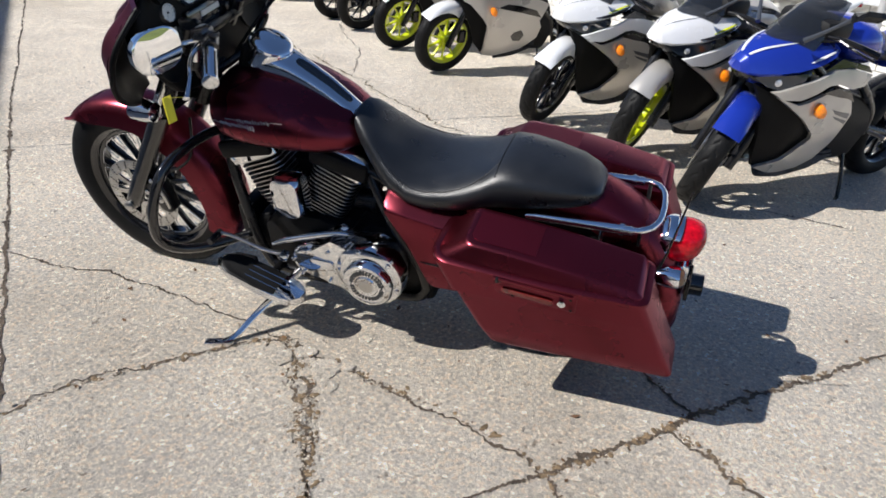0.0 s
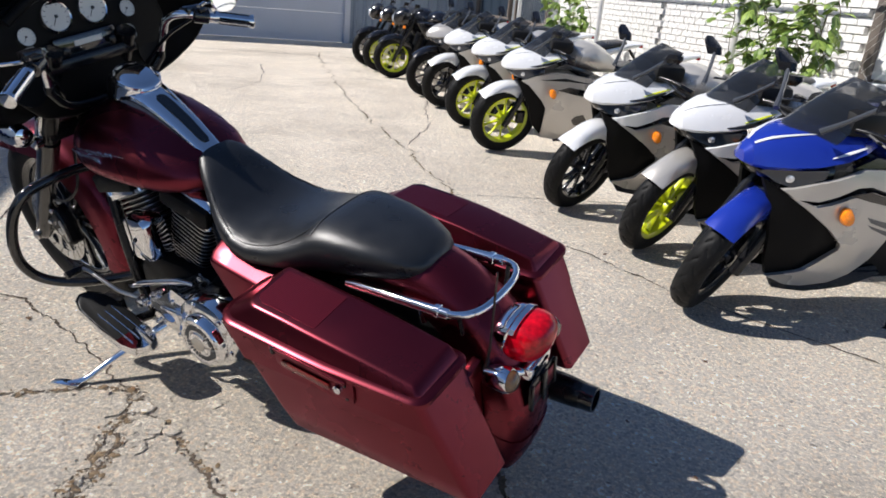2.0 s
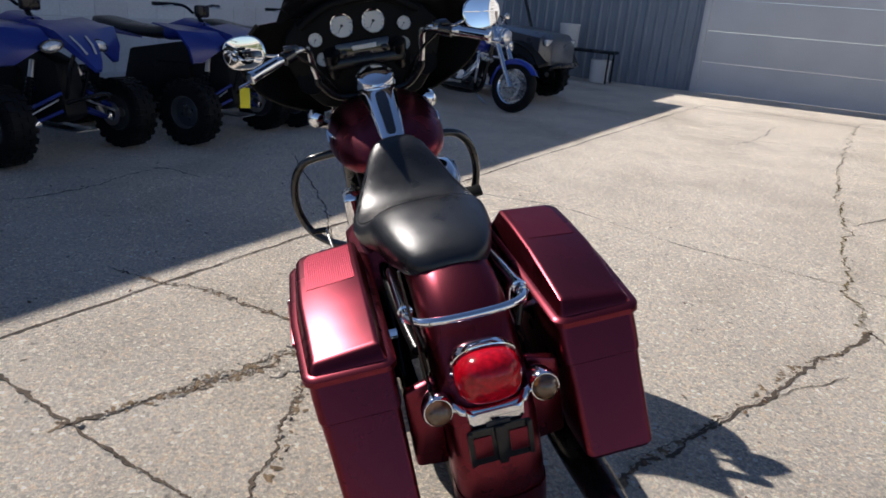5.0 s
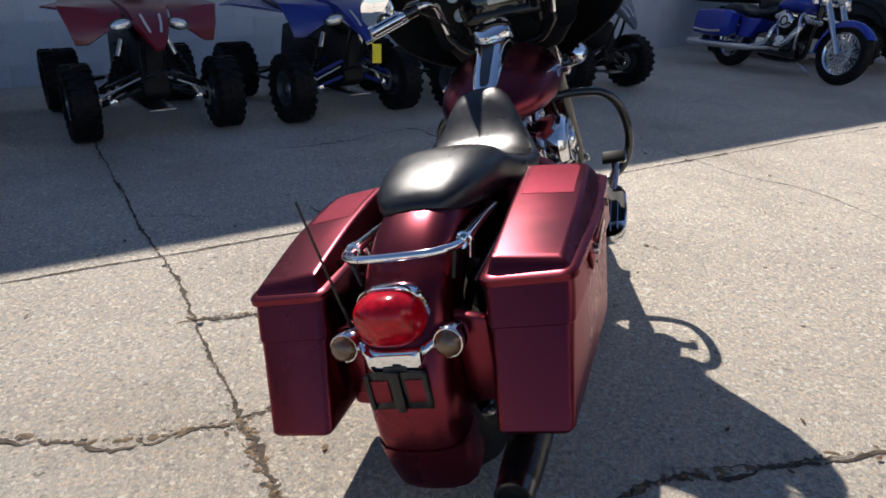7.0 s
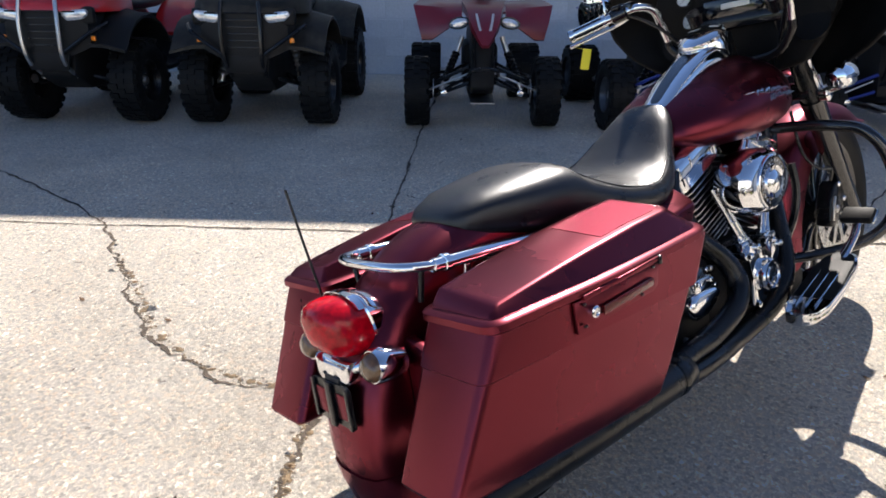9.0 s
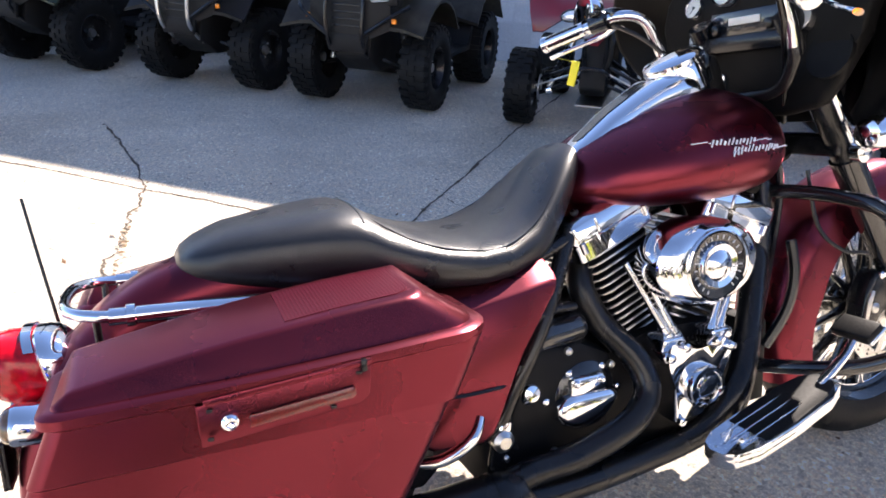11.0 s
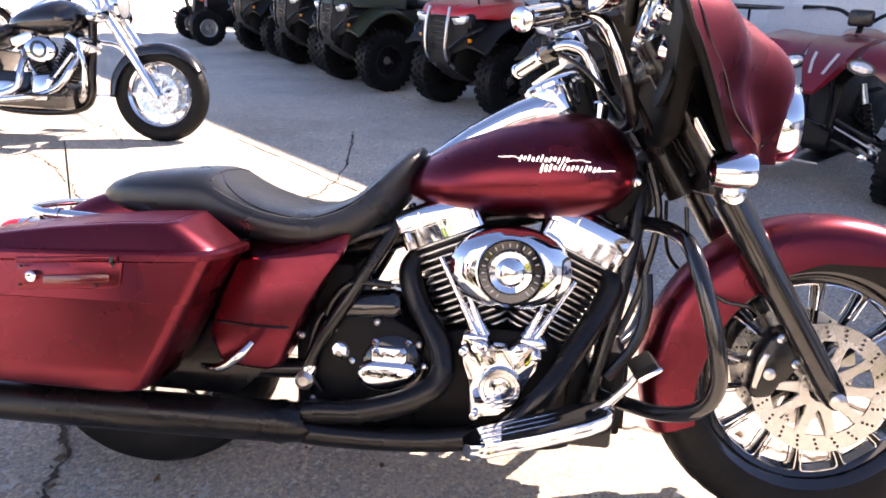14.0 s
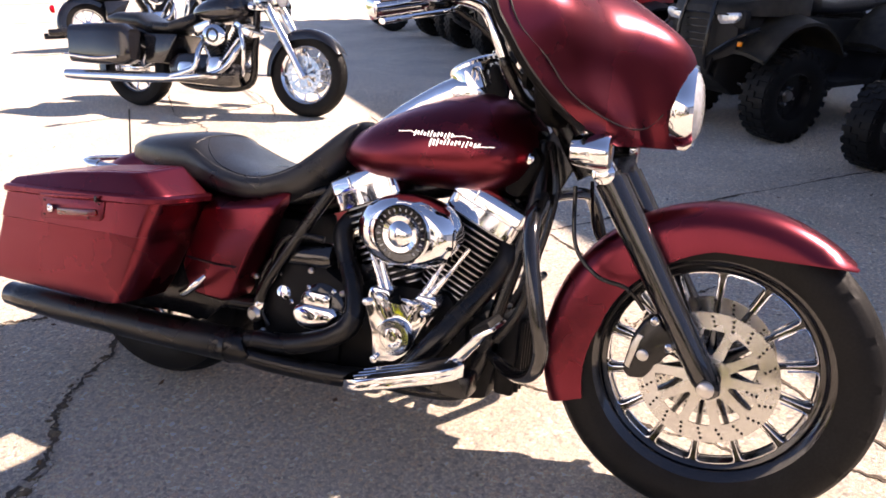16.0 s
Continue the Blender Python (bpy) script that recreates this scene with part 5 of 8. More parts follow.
for k in range(30):
    a = math.tau * k / 30
    box((0.570 + 0.053 * math.cos(a), 0.2795, 0.34 + 0.053 * math.sin(a)), (0.007, 0.003, 0.014 if k % 15 else 0.004), 0, bm, pose(0, 0, 0, 0, 90 - math.degrees(a), 0))
tagged(part("engraving", bm, INK, prim, "", 0), kind="stuff")
part("emblem", lathe([(0.026, 0.0), (0.02, 0.003), (0.006, 0.002)], (0.570, 0.284, 0.34), (0, 1, 0), 9), STEEL, prim)
for k in range(6):
    a = math.tau * k / 6 + 0.3
    part("bolt", lathe([(0.008, 0), (0.008, 0.006), (0.003, 0.009)], (0.577 + 0.105 * math.cos(a), 0.246, 0.347 + 0.105 * math.sin(a)), (0, 1, 0), 10), CHROME, prim)
for u, z in ((0.49, 0.43), (0.56, 0.455), (0.64, 0.44), (0.72, 0.41), (0.80, 0.40), (0.86, 0.35), (0.83, 0.295), (0.73, 0.28), (0.64, 0.268)):
    part("bolt", lathe([(0.007, -0.01), (0.007, 0.004), (0.003, 0.007)], (u, 0.236, z), (0, 1, 0), 10), CHROME, prim)
part("inspection_cover", prism(rrect(0.75, 0.345, 0.045, 0.026, 0.012), 1, 0.228, 0.242, 0.004), CHROME, prim)
part("horn", loft([[Vector((0.873 + x, y, 0.56 + z)) for x, z in rrect(0, 0, hx, hz, 0.03, 6)] for y, hx, hz in ((0.12, 0.05, 0.07), (0.14, 0.056, 0.078), (0.18, 0.056, 0.078), (0.196, 0.048, 0.07), (0.20, 0.03, 0.05))]), CHROME, eng, "chrome waterfall horn cover")
# added dark strips hide the left rocker chrome, standing in for shade under the tank
for x, tilt in ((0.70, -14), (1.04, 14)):
    part("coil_cover", box((x, 0.122, 0.684), (0.20, 0.026, 0.062), 0.012, m=pose(0, 0, 0, 0, tilt, 0)), CASE, eng)
part("starter", lathe([(0.04, 0), (0.042, 0.1), (0.03, 0.11)], (0.62, 0.02, 0.49), (1, 0, 0), 20), BLACK, eng)
part("intake", box((0.885, -0.04, 0.57), (0.12, 0.12, 0.08), 0.02), CASE, eng)
part("oil_filter", lathe([(0.035, 0), (0.038, 0.09), (0.03, 0.1)], (1.02, 0, 0.29), (1, 0, -0.1), 20), GLOSS, eng)
reg = part("regulator", box((1.13, 0, 0.31), (0.05, 0.19, 0.20), 0.008), CASE, eng)
for k in range(7):
    part("cooling_rib", box((1.158, -0.075 + 0.025 * k, 0.31), (0.014, 0.006, 0.18), 0.001), CASE, reg)
part("engine_mount", prism([(0.98, 0.165), (1.09, 0.19), (1.11, 0.30), (1.06, 0.40), (1.0, 0.40)], 1, -0.10, 0.10, 0.012), CASE, eng)

part("clutch_cover", lathe([(0.072, -0.01), (0.072, 0.008), (0.062, 0.016), (0.02, 0.02), (0.002, 0.02)], (0.625, -0.128, 0.345), (0, -1, 0), 32), GLOSS, eng)
part("starter_motor", lathe([(0.01, -0.09), (0.036, -0.085), (0.038, 0.06), (0.03, 0.075), (0.004, 0.078)], (0.56, -0.10, 0.475), (1, 0, 0.1), 24), GLOSS, eng)
part("oil_hose", tube([(0.50, -0.12, 0.40), (0.47, -0.14, 0.46), (0.52, -0.14, 0.53), (0.61, -0.12, 0.53)], 0.009, seg=10), BLACK, eng)
part("oil_hose", tube([(0.46, -0.14, 0.27), (0.43, -0.15, 0.34), (0.45, -0.14, 0.44), (0.50, -0.12, 0.50)], 0.008, seg=10), BLACK, eng)
for u, z in ((0.44, 0.25), (0.55, 0.24), (0.41, 0.40), (0.585, 0.445), (0.685, 0.40)):
    part("bolt", lathe([(0.008, -0.004), (0.008, 0.005), (0.004, 0.008)], (u, -0.136, z), (0, -1, 0), 10), STEEL, eng)
part("battery_box", box((0.475, 0, 0.50), (0.10, 0.20, 0.14), 0.02), CASE, eng)

# exhaust
part("rear_header", tube([(0.672, -0.05, 0.60), (0.648, -0.085, 0.556), (0.677, -0.108, 0.484), (0.726, -0.148, 0.420), (0.744, -0.172, 0.372), (0.737, -0.185, 0.335), (0.705, -0.196, 0.306), (0.655, -0.20, 0.281), (0.563, -0.196, 0.252), (0.468, -0.194, 0.243), (0.40, -0.196, 0.228)], 0.0275, seg=18), PIPE, bike, "black exhaust header")
part("front_header", tube([(1.07, -0.05, 0.60), (1.108, -0.088, 0.568), (1.09, -0.108, 0.516), (1.036, -0.152, 0.43), (0.985, -0.190, 0.353), (0.946, -0.202, 0.300), (0.90, -0.195, 0.248), (0.845, -0.182, 0.216), (0.742, -0.175, 0.194), (0.614, -0.188, 0.190), (0.481, -0.198, 0.192), (0.40, -0.20, 0.200)], 0.0275, seg=18), PIPE, bike, "black exhaust header")
muf = part("muffler", tube([(0.44, -0.198, 0.216), (0.40, -0.20, 0.214), (0.1, -0.208, 0.211), (-0.2, -0.21, 0.208), (-0.38, -0.21, 0.207), (-0.43, -0.21, 0.207)], [0.036, 0.047, 0.047, 0.047, 0.043, 0.038], seg=22, steps=3), PIPE, bike, "long black muffler tucked under the saddlebag")
MUF = (-0.42, -0.21, 0.207)
part("muffler_tip", lathe([(0.031, 0.0), (0.039, 0.0), (0.038, 0.045), (0.031, 0.045)], MUF, (-1, 0, 0), 26, close=True), GLOSS, muf)
part("baffle", lathe([(0.002, 0.018), (0.036, 0.018), (0.036, 0.022), (0.002, 0.022)], MUF, (-1, 0, 0), 20), BLACK, muf)
part("heat_shield_clamp", lathe([(0.049, -0.008), (0.05, 0.008)], (0.385, -0.2005, 0.214), (1, -0.02, 0.01), 22), PIPE, muf)

# frame, guards, boards, stand
frame_ob = new("frame")
frame_ob.parent = bike
part("backbone", tube([(1.13, 0, 0.87), (0.95, 0, 0.72), (0.7, 0, 0.66), (0.45, 0, 0.58), (0.2, 0, 0.56)], 0.03, seg=12), BLACK, frame_ob)
for s in (-1, 1):
    part("down_tube", tube([(1.15, s * 0.03, 0.84), (1.15, s * 0.07, 0.68), (1.10, s * 0.11, 0.42), (1.05, s * 0.125, 0.24), (0.95, s * 0.13, 0.19), (0.5, s * 0.13, 0.185), (0.42, s * 0.13, 0.25)], 0.019, seg=12), BLACK, frame_ob)
    part("rear_tube", tube([(0.62, s * 0.09, 0.68), (0.52, s * 0.14, 0.50), (0.44, s * 0.145, 0.36), (0.42, s * 0.13, 0.24)], 0.017, seg=12), BLACK, frame_ob)
    part("seat_rail", tube([(0.60, s * 0.10, 0.66), (0.35, s * 0.13, 0.58), (0.05, s * 0.13, 0.55), (-0.15, s * 0.115, 0.52)], 0.014, seg=10), BLACK, frame_ob)
    part("swing_arm", tube([(0.44, s * 0.13, 0.32), (0.2, s * 0.135, 0.31), (-0.03, s * 0.135, 0.32)], 0.024, seg=10), BLACK, frame_ob)
    part("shock", tube([(0.02, s * 0.145, 0.36), (0.14, s * 0.14, 0.55)], 0.025, seg=12, steps=1), BLACK, frame_ob)
    part("bag_support", prism([(-0.06, 0.25), (0.26, 0.25), (0.335, 0.32), (0.335, 0.42), (-0.06, 0.42)], 1, min(s * 0.152, s * 0.160), max(s * 0.152, s * 0.160), 0.003), BLACK, frame_ob)
    part("engine_guard", tube([(1.16, s * 0.05, 0.705), (1.19, s * 0.14, 0.708), (1.205, s * 0.24, 0.703), (1.215, s * 0.315, 0.685), (1.232, s * 0.362, 0.625), (1.258, s * 0.382, 0.53), (1.275, s * 0.372, 0.44), (1.255, s * 0.335, 0.375), (1.20, s * 0.26, 0.335), (1.12, s * 0.14, 0.315), (1.09, s * 0.08, 0.31)], 0.0165, seg=14), GLOSS, bike, "black tubular engine guard")
    part("guard_cap", lathe([(0.019, -0.012), (0.02, 0.0), (0.019, 0.012)], (1.165, s * 0.06, 0.706), (0.1, s, 0), 16), BLACK, bike)
    fb = []
    outl = [(0.803, 0.293), (0.812, 0.270), (0.838, 0.256), (0.93, 0.252), (1.02, 0.254), (1.068, 0.266), (1.096, 0.291), (1.101, 0.320), (1.085, 0.345), (1.048, 0.360), (0.95, 0.366), (0.86, 0.362), (0.824, 0.348), (0.806, 0.322)]
    board = part("footboard", loft([[Vector((x + 0.0, s * (0.308 + (y - 0.308) * k), 0.252 + 0.335 * (x - 0.82) + h)) for x, y in outl] for h, k in ((-0.020, 0.90), (-0.016, 0.98), (-0.006, 1.0), (-0.004, 0.985), (-0.001, 0.985), (0.001, 1.0), (0.006, 1.0), (0.010, 0.97))]), CHROME, bike, "chrome footboard with black rubber pad")
    part("rubber_pad", loft([[Vector((0.952 + (x - 0.952) * k, s * (0.308 + (y - 0.308) * k), 0.252 + 0.335 * (x - 0.82) + h)) for x, y in outl] for h, k in ((0.006, 0.91), (0.0125, 0.90), (0.0135, 0.87))]), RUBBER, board)
    for y in (0.283, 0.308, 0.333):
        part("pad_strip", tube([(0.84, s * y, 0.2725), (1.05, s * y, 0.343)], 0.0018, steps=1, seg=8), CHROME, board)
    part("bracket_foot", box((1.06, s * 0.255, 0.285), (0.09, 0.07, 0.055), 0.010), BLACK, bike)
    part("board_bracket", tube([(0.95, s * 0.3, 0.285), (0.97, s * 0.22, 0.24), (0.99, s * 0.13, 0.21)], 0.016, seg=10), BLACK, bike)
    if s < 0:
        part("passenger_peg", tube([(0.20, s * 0.20, 0.33), (0.26, s * 0.25, 0.345), (0.31, s * 0.27, 0.38), (0.335, s * 0.255, 0.41)], [0.006, 0.011, 0.011, 0.008], seg=10), CHROME, bike)
pedal = part("brake_pedal", tube([(0.985, -0.25, 0.285), (1.05, -0.30, 0.325), (1.11, -0.325, 0.395), (1.14, -0.325, 0.435)], [0.024, 0.021, 0.017, 0.016], seg=14, flat=0.45), CHROME, bike)
part("pedal_pad", box((1.145, -0.325, 0.452), (0.05, 0.085, 0.022), 0.007, m=pose(0, 0, 0, 0, -35, 0)), RUBBER, pedal, "rubber pad with a chrome rim")
part("pad_rim", box((1.152, -0.325, 0.447), (0.052, 0.09, 0.012), 0.005, m=pose(0, 0, 0, 0, -35, 0)), CHROME, pedal)
shift = part("shift_lever", tube([(0.90, 0.22, 0.345), (0.945, 0.262, 0.385), (1.0, 0.275, 0.415), (1.06, 0.28, 0.437), (1.10, 0.28, 0.435)], [0.009, 0.007, 0.006, 0.006, 0.007], seg=10), STEEL, bike)
part("toe_peg", tube([(1.10, 0.272, 0.435), (1.10, 0.335, 0.437)], 0.012, steps=1, seg=12), BLACK, shift)
part("pivot_cap", lathe([(0.018, -0.01), (0.018, 0.012), (0.01, 0.018)], (0.90, 0.228, 0.345), (0, 1, 0), 16), CHROME, shift)
part("shift_rod", tube([(0.66, 0.19, 0.465), (0.72, 0.20, 0.462), (0.86, 0.225, 0.425), (0.93, 0.235, 0.395)], [0.006, 0.011, 0.011, 0.006], seg=10), CHROME, bike)
stand = part("side_stand", tube([(0.90, 0.14, 0.215), (0.93, 0.22, 0.195), (0.985, 0.36, 0.15), (1.015, 0.435, 0.122), (1.045, 0.475, 0.118)], [0.017, 0.015, 0.013, 0.012, 0.013], seg=12, flat=0.75), CHROME, bike, "chrome side stand")
part("stand_foot", box((1.055, 0.475, 0.119), (0.10, 0.035, 0.010), 0.004, m=pose(0, 0, 0, 13.5, 0, 20)), CHROME, stand)
part("wiring", tube([(1.17, -0.06, 0.84), (1.20, -0.07, 0.72), (1.17, -0.08, 0.55), (1.13, -0.10, 0.45)], 0.009, seg=8), BLACK, bike)
part("coil_cable", tube([(1.175, -0.13, 0.60), (1.18, -0.14, 0.52), (1.16, -0.14, 0.44), (1.11, -0.13, 0.36)], 0.012, seg=8), BLACK, bike)
part("steering_head", tube([(1.165, 0, 0.925), (1.262, 0, 0.772)], 0.034, steps=1, seg=18), BLACK, frame_ob)
part("neck_gusset", prism([(1.10, 0.72), (1.13, 0.83), (1.18, 0.89), (1.235, 0.80), (1.19, 0.73), (1.15, 0.62)], 1, -0.012, 0.012, 0.004), BLACK, frame_ob)
part("neck_cover", prism([(1.075, 0.71), (1.085, 0.80), (1.14, 0.83), (1.165, 0.80), (1.145, 0.745), (1.115, 0.70)], 1, -0.09, 0.09, 0.015), DASH, bike)
for s in (-1, 1):
    part("neck_bolt", lathe([(0.013, 0), (0.013, 0.006), (0.006, 0.010)], (1.135, s * 0.10, 0.80), (0, s, 0), 14), CHROME, bike)


# ---- other machines in the yard ----
def paint(name, colour, rough=0.25, metal=0.1, coat=0.6):
    return mat(name, colour, rough, metal, grain=0.03, grain_scale=500, mottle=0.05, mottle_scale=4, coat=coat, rough_var=0.04)


def see_through(name, colour, alpha):
    m = mat(name, colour, 0.06, 0.0, mottle=0.1, coat=0.5)
    m.node_tree.nodes["Principled BSDF"].inputs["Alpha"].default_value = alpha
    return m


WHITE_P = paint("white_gloss_paint", (0.78, 0.79, 0.80))
SILVER_P = paint("silver_grey_paint", (0.50, 0.48, 0.445), 0.30, 0.40)
BLUE_P = paint("deep_blue_paint", (0.012, 0.035, 0.34), 0.22, 0.2)
BLACK_P = paint("gloss_black_paint", (0.01, 0.01, 0.012), 0.18)
DKGREY_P = paint("dark_grey_paint", (0.06, 0.065, 0.075), 0.3, 0.3)
LIME = mat("acid_yellow_rim", (0.55, 0.62, 0.01), 0.3, mottle=0.08, coat=0.4)
RED_P = paint("red_plastic", (0.15, 0.005, 0.014), 0.32, 0.0, 0.3)
BRIGHT_RED = paint("bright_red_plastic", (0.45, 0.01, 0.012), 0.3, 0.0, 0.4)
BLUE_PL = paint("blue_plastic", (0.007, 0.021, 0.20), 0.32, 0.0, 0.3)
GREEN_PL = mat("olive_green_plastic", (0.030, 0.038, 0.022), 0.4, spec=0.3, mottle=0.1)
CAMO = mat("camouflage_plastic", (0.020, 0.018, 0.014), 0.5, spec=0.25, grain=0.5, grain_scale=16, mottle=0.6, mottle_scale=5)
SCREEN = see_through("smoked_screen", (0.022, 0.025, 0.03), 0.58)
MUD = mat("scuffed_black_plastic", (0.0105, 0.0105, 0.011), 0.50, spec=0.18, grain=0.2, mottle=0.35, mottle_scale=7, rough_var=0.1)


def spread(profile, n=2.4, count=24):
    """A body skinned over ovals given as x, half width, low, high."""
    return loft([oval(x, 0, (lo + hi) / 2, hw, (hi - lo) / 2, n, count) for x, hw, lo, hi in profile])


def flank(points, y_in, y_out, s, bevel=0.012):
    return prism(points, 1, min(s * y_in, s * y_out), max(s * y_in, s * y_out), bevel)


def shell_y(x, z):
    """Half width of a sport bike's fairing at a height z, x ahead of the front axle."""
    return 0.235 * float(np.interp(x, [-1.2, -0.9, -0.5, -0.25, -0.1, 0, 0.05], [0.6, 0.85, 1, 0.95, 0.72, 0.45, 0.3])) * float(np.interp(z, [0.15, 0.3, 0.45, 0.6, 0.75, 0.9, 1.0], [0.5, 0.8, 0.95, 1, 0.97, 0.8, 0.6]))


def shell_panel(outline, s, off=0.0, thick=0.008, fine=0.06):
    """A moulded panel of the fairing: outline in x and z, bent over the fairing's form."""
    bm = bmesh.new()
    bm.faces.new([bm.verts.new((x, 0, z)) for x, z in outline])
    bmesh.ops.triangulate(bm, faces=bm.faces)
    for k in range(3):
        far = [e for e in bm.edges if e.calc_length() > fine]
        if far:
            bmesh.ops.subdivide_edges(bm, edges=far, cuts=1)
            bmesh.ops.triangulate(bm, faces=bm.faces)
    for v in bm.verts:
        v.co.y = s * (shell_y(v.co.x, v.co.z) + off)
    made = bmesh.ops.extrude_face_region(bm, geom=bm.faces[:])["geom"]
    for v in made:
        if isinstance(v, bmesh.types.BMVert):
            v.co.y -= s * thick
    return bm


def sport_bike(m, top, lower, guard, rims, label, naked=False, steer=14.0, vented=False, group="sport bikes in a row"):
    """A faired sport bike: front wheel over the origin, x ahead."""
    b = thing("sport_motorcycle", m, label, "motorcycle", group)
    turn = Matrix.Translation((-0.16, 0, 0.66)) @ Matrix.Rotation(radians(24), 4, "Y").inverted() @ Matrix.Rotation(radians(steer), 4, "Z") @ Matrix.Rotation(radians(24), 4, "Y") @ Matrix.Translation((0.16, 0, -0.66))

    def steered(ob):
        ob.matrix_basis = turn
        return ob
    fw = (0.0, 0, 0.30)
    w1 = steered(wheel(b, fw, 0.30, 0.115, 0.218, rims, 10, "front_wheel", hub=0.045))
    for y in (-0.07,):
        part("brake_disc", lathe([(0.10, -0.0025), (0.145, -0.0025), (0.145, 0.0025), (0.10, 0.0025)], (0, y, 0.30), (0, 1, 0), 32, close=True), STEEL, w1)
    wheel(b, (-1.38, 0, 0.305), 0.305, 0.155, 0.218, rims, 10, "rear_wheel", hub=0.05)
    for s in (-1, 1):
        steered(part("fork_leg", tube([(0.03, s * 0.095, 0.27), (-0.08, s * 0.095, 0.52), (-0.26, s * 0.10, 0.90)], [0.027, 0.027, 0.022], steps=2, seg=12), BLACK, b))
        steered(part("brake_caliper", box((-0.11, s * 0.085, 0.35), (0.07, 0.05, 0.11), 0.012), BLACK, b))
    steered(part("front_fender", mudguard(fw, 0.335, 0.072, 42, 152, lambda d: float(np.interp(d, [42, 80, 110, 152], [0.318, 0.27, 0.21, 0.285])), 18), guard, b))
    # upper fairing and nose
    if not naked:
        NOSE = [(0.080, 0.030, 0.748, 0.790), (0.060, 0.068, 0.744, 0.822), (0.015, 0.106, 0.744, 0.860), (-0.06, 0.148, 0.754, 0.895), (-0.15, 0.185, 0.775, 0.915), (-0.26, 0.202, 0.81, 0.925), (-0.34, 0.195, 0.85, 0.920), (-0.42, 0.15, 0.87, 0.905)]

        def on_nose(x, f):
            """A point of the nose's upper skin, f of the half width out."""
            row = [float(np.interp(-x, [-r[0] for r in NOSE], [r[i] for r in NOSE])) for i in (1, 2, 3)]
            return Vector((x, f * row[0], (row[1] + row[2]) / 2 + (row[2] - row[1]) / 2 * float(np.interp(abs(f), [0, 0.25, 0.45, 0.62, 0.80, 0.94, 1.0], [1.0, 0.97, 0.86, 0.60, 0.12, -0.45, -0.75])) + 0.001))
        sharp = ((0, 1.0), (0.25, 0.97), (0.45, 0.86), (0.62, 0.60), (0.80, 0.12), (0.94, -0.45), (1.0, -0.75), (0.9, -1.0), (0.4, -1.0), (0, -1.0))
        skin = [[Vector((x, f * hw, (lo + hi) / 2 + g * (hi - lo) / 2)) for f, g in sharp + tuple((-f, g) for f, g in sharp[-2:0:-1])] for x, hw, lo, hi in NOSE]
        part("nose_fairing", loft(skin), top, b, smooth=17.0)
        part("headlight_band", spread([(0.05, 0.03, 0.735, 0.765), (0.02, 0.075, 0.70, 0.775), (-0.05, 0.12, 0.675, 0.785), (-0.14, 0.165, 0.665, 0.80), (-0.24, 0.18, 0.67, 0.82)], 3.0), GLOSS, b)
        for s in (-1, 1):
            lens = part("headlight", shell_panel([(0.03, 0.735), (-0.03, 0.70), (-0.09, 0.69), (-0.19, 0.745), (-0.20, 0.782), (-0.10, 0.765), (-0.02, 0.752)], s, -0.002, 0.03), DARK_GLASS, b, "dark slanting headlight")
            part("bulb", lathe([(0.022, 0), (0.016, 0.01), (0.004, 0.014)], (-0.075, s * 0.138, 0.725), (0.7, s, 0), 12), GLASS, lens)
            part("stripe", tube([on_nose(0.05, s * 0.3), on_nose(0.0, s * 0.42), on_nose(-0.08, s * 0.5), on_nose(-0.16, s * 0.52)], [0.008, 0.009, 0.007, 0.003] if top is BLUE_P else [0.002, 0.003, 0.003, 0.001], seg=6, steps=3, flat=0.5), DKGREY_P if top is not BLUE_P else WHITE_P, b)
            part("flash", tube([on_nose(-0.2, s * 0.93), on_nose(-0.26, s * 0.9), on_nose(-0.33, s * 0.9), on_nose(-0.38, s * 0.92)], [0.003, 0.010, 0.007, 0.003], seg=6, steps=3, flat=0.4), WHITE_P if top is BLUE_P else LIME, b)
            if top is not BLUE_P:
                part("nose_slot", tube([on_nose(-0.12, s * 0.97), on_nose(-0.18, s * 0.975), on_nose(-0.27, s * 0.97), on_nose(-0.36, s * 0.96)], [0.004, 0.015, 0.017, 0.006], seg=8, steps=3, flat=0.5), GLOSS, b, "black side intake in the nose")
        shield = []
        for k in range(6):
            f = k / 5
            x0, z0, hw = -0.045 - 0.29 * f, 0.868 + 0.29 * f - 0.05 * f * f, 0.150 * (1 - 0.40 * f * f)
            ring = [Vector((x0 - 0.14 * (abs(y) / 0.165) ** 2 * (1 - 0.3 * f), y * hw / 0.165, z0 - 0.03 * (abs(y) / 0.165) ** 2)) for y in np.linspace(-0.165, 0.165, 11)]
            shield.append(ring + [p + Vector((-0.004, 0, -0.002)) for p in ring[::-1]])
        part("windscreen", loft(shield), SCREEN, b, "smoked bubble windscreen")
        part("cockpit", box((-0.36, 0, 0.955), (0.20, 0.30, 0.11), 0.035), MUD, b)
    else:
        part("headlight", spread([(0.05, 0.06, 0.80, 0.90), (0.02, 0.10, 0.76, 0.95), (-0.08, 0.13, 0.75, 1.0), (-0.16, 0.10, 0.78, 0.98)], 3), BLACK_P, b)
        part("lens", lathe([(0.05, 0), (0.04, 0.012), (0.005, 0.018)], (0.05, 0, 0.85), (1, 0, 0), 18), GLASS, b)
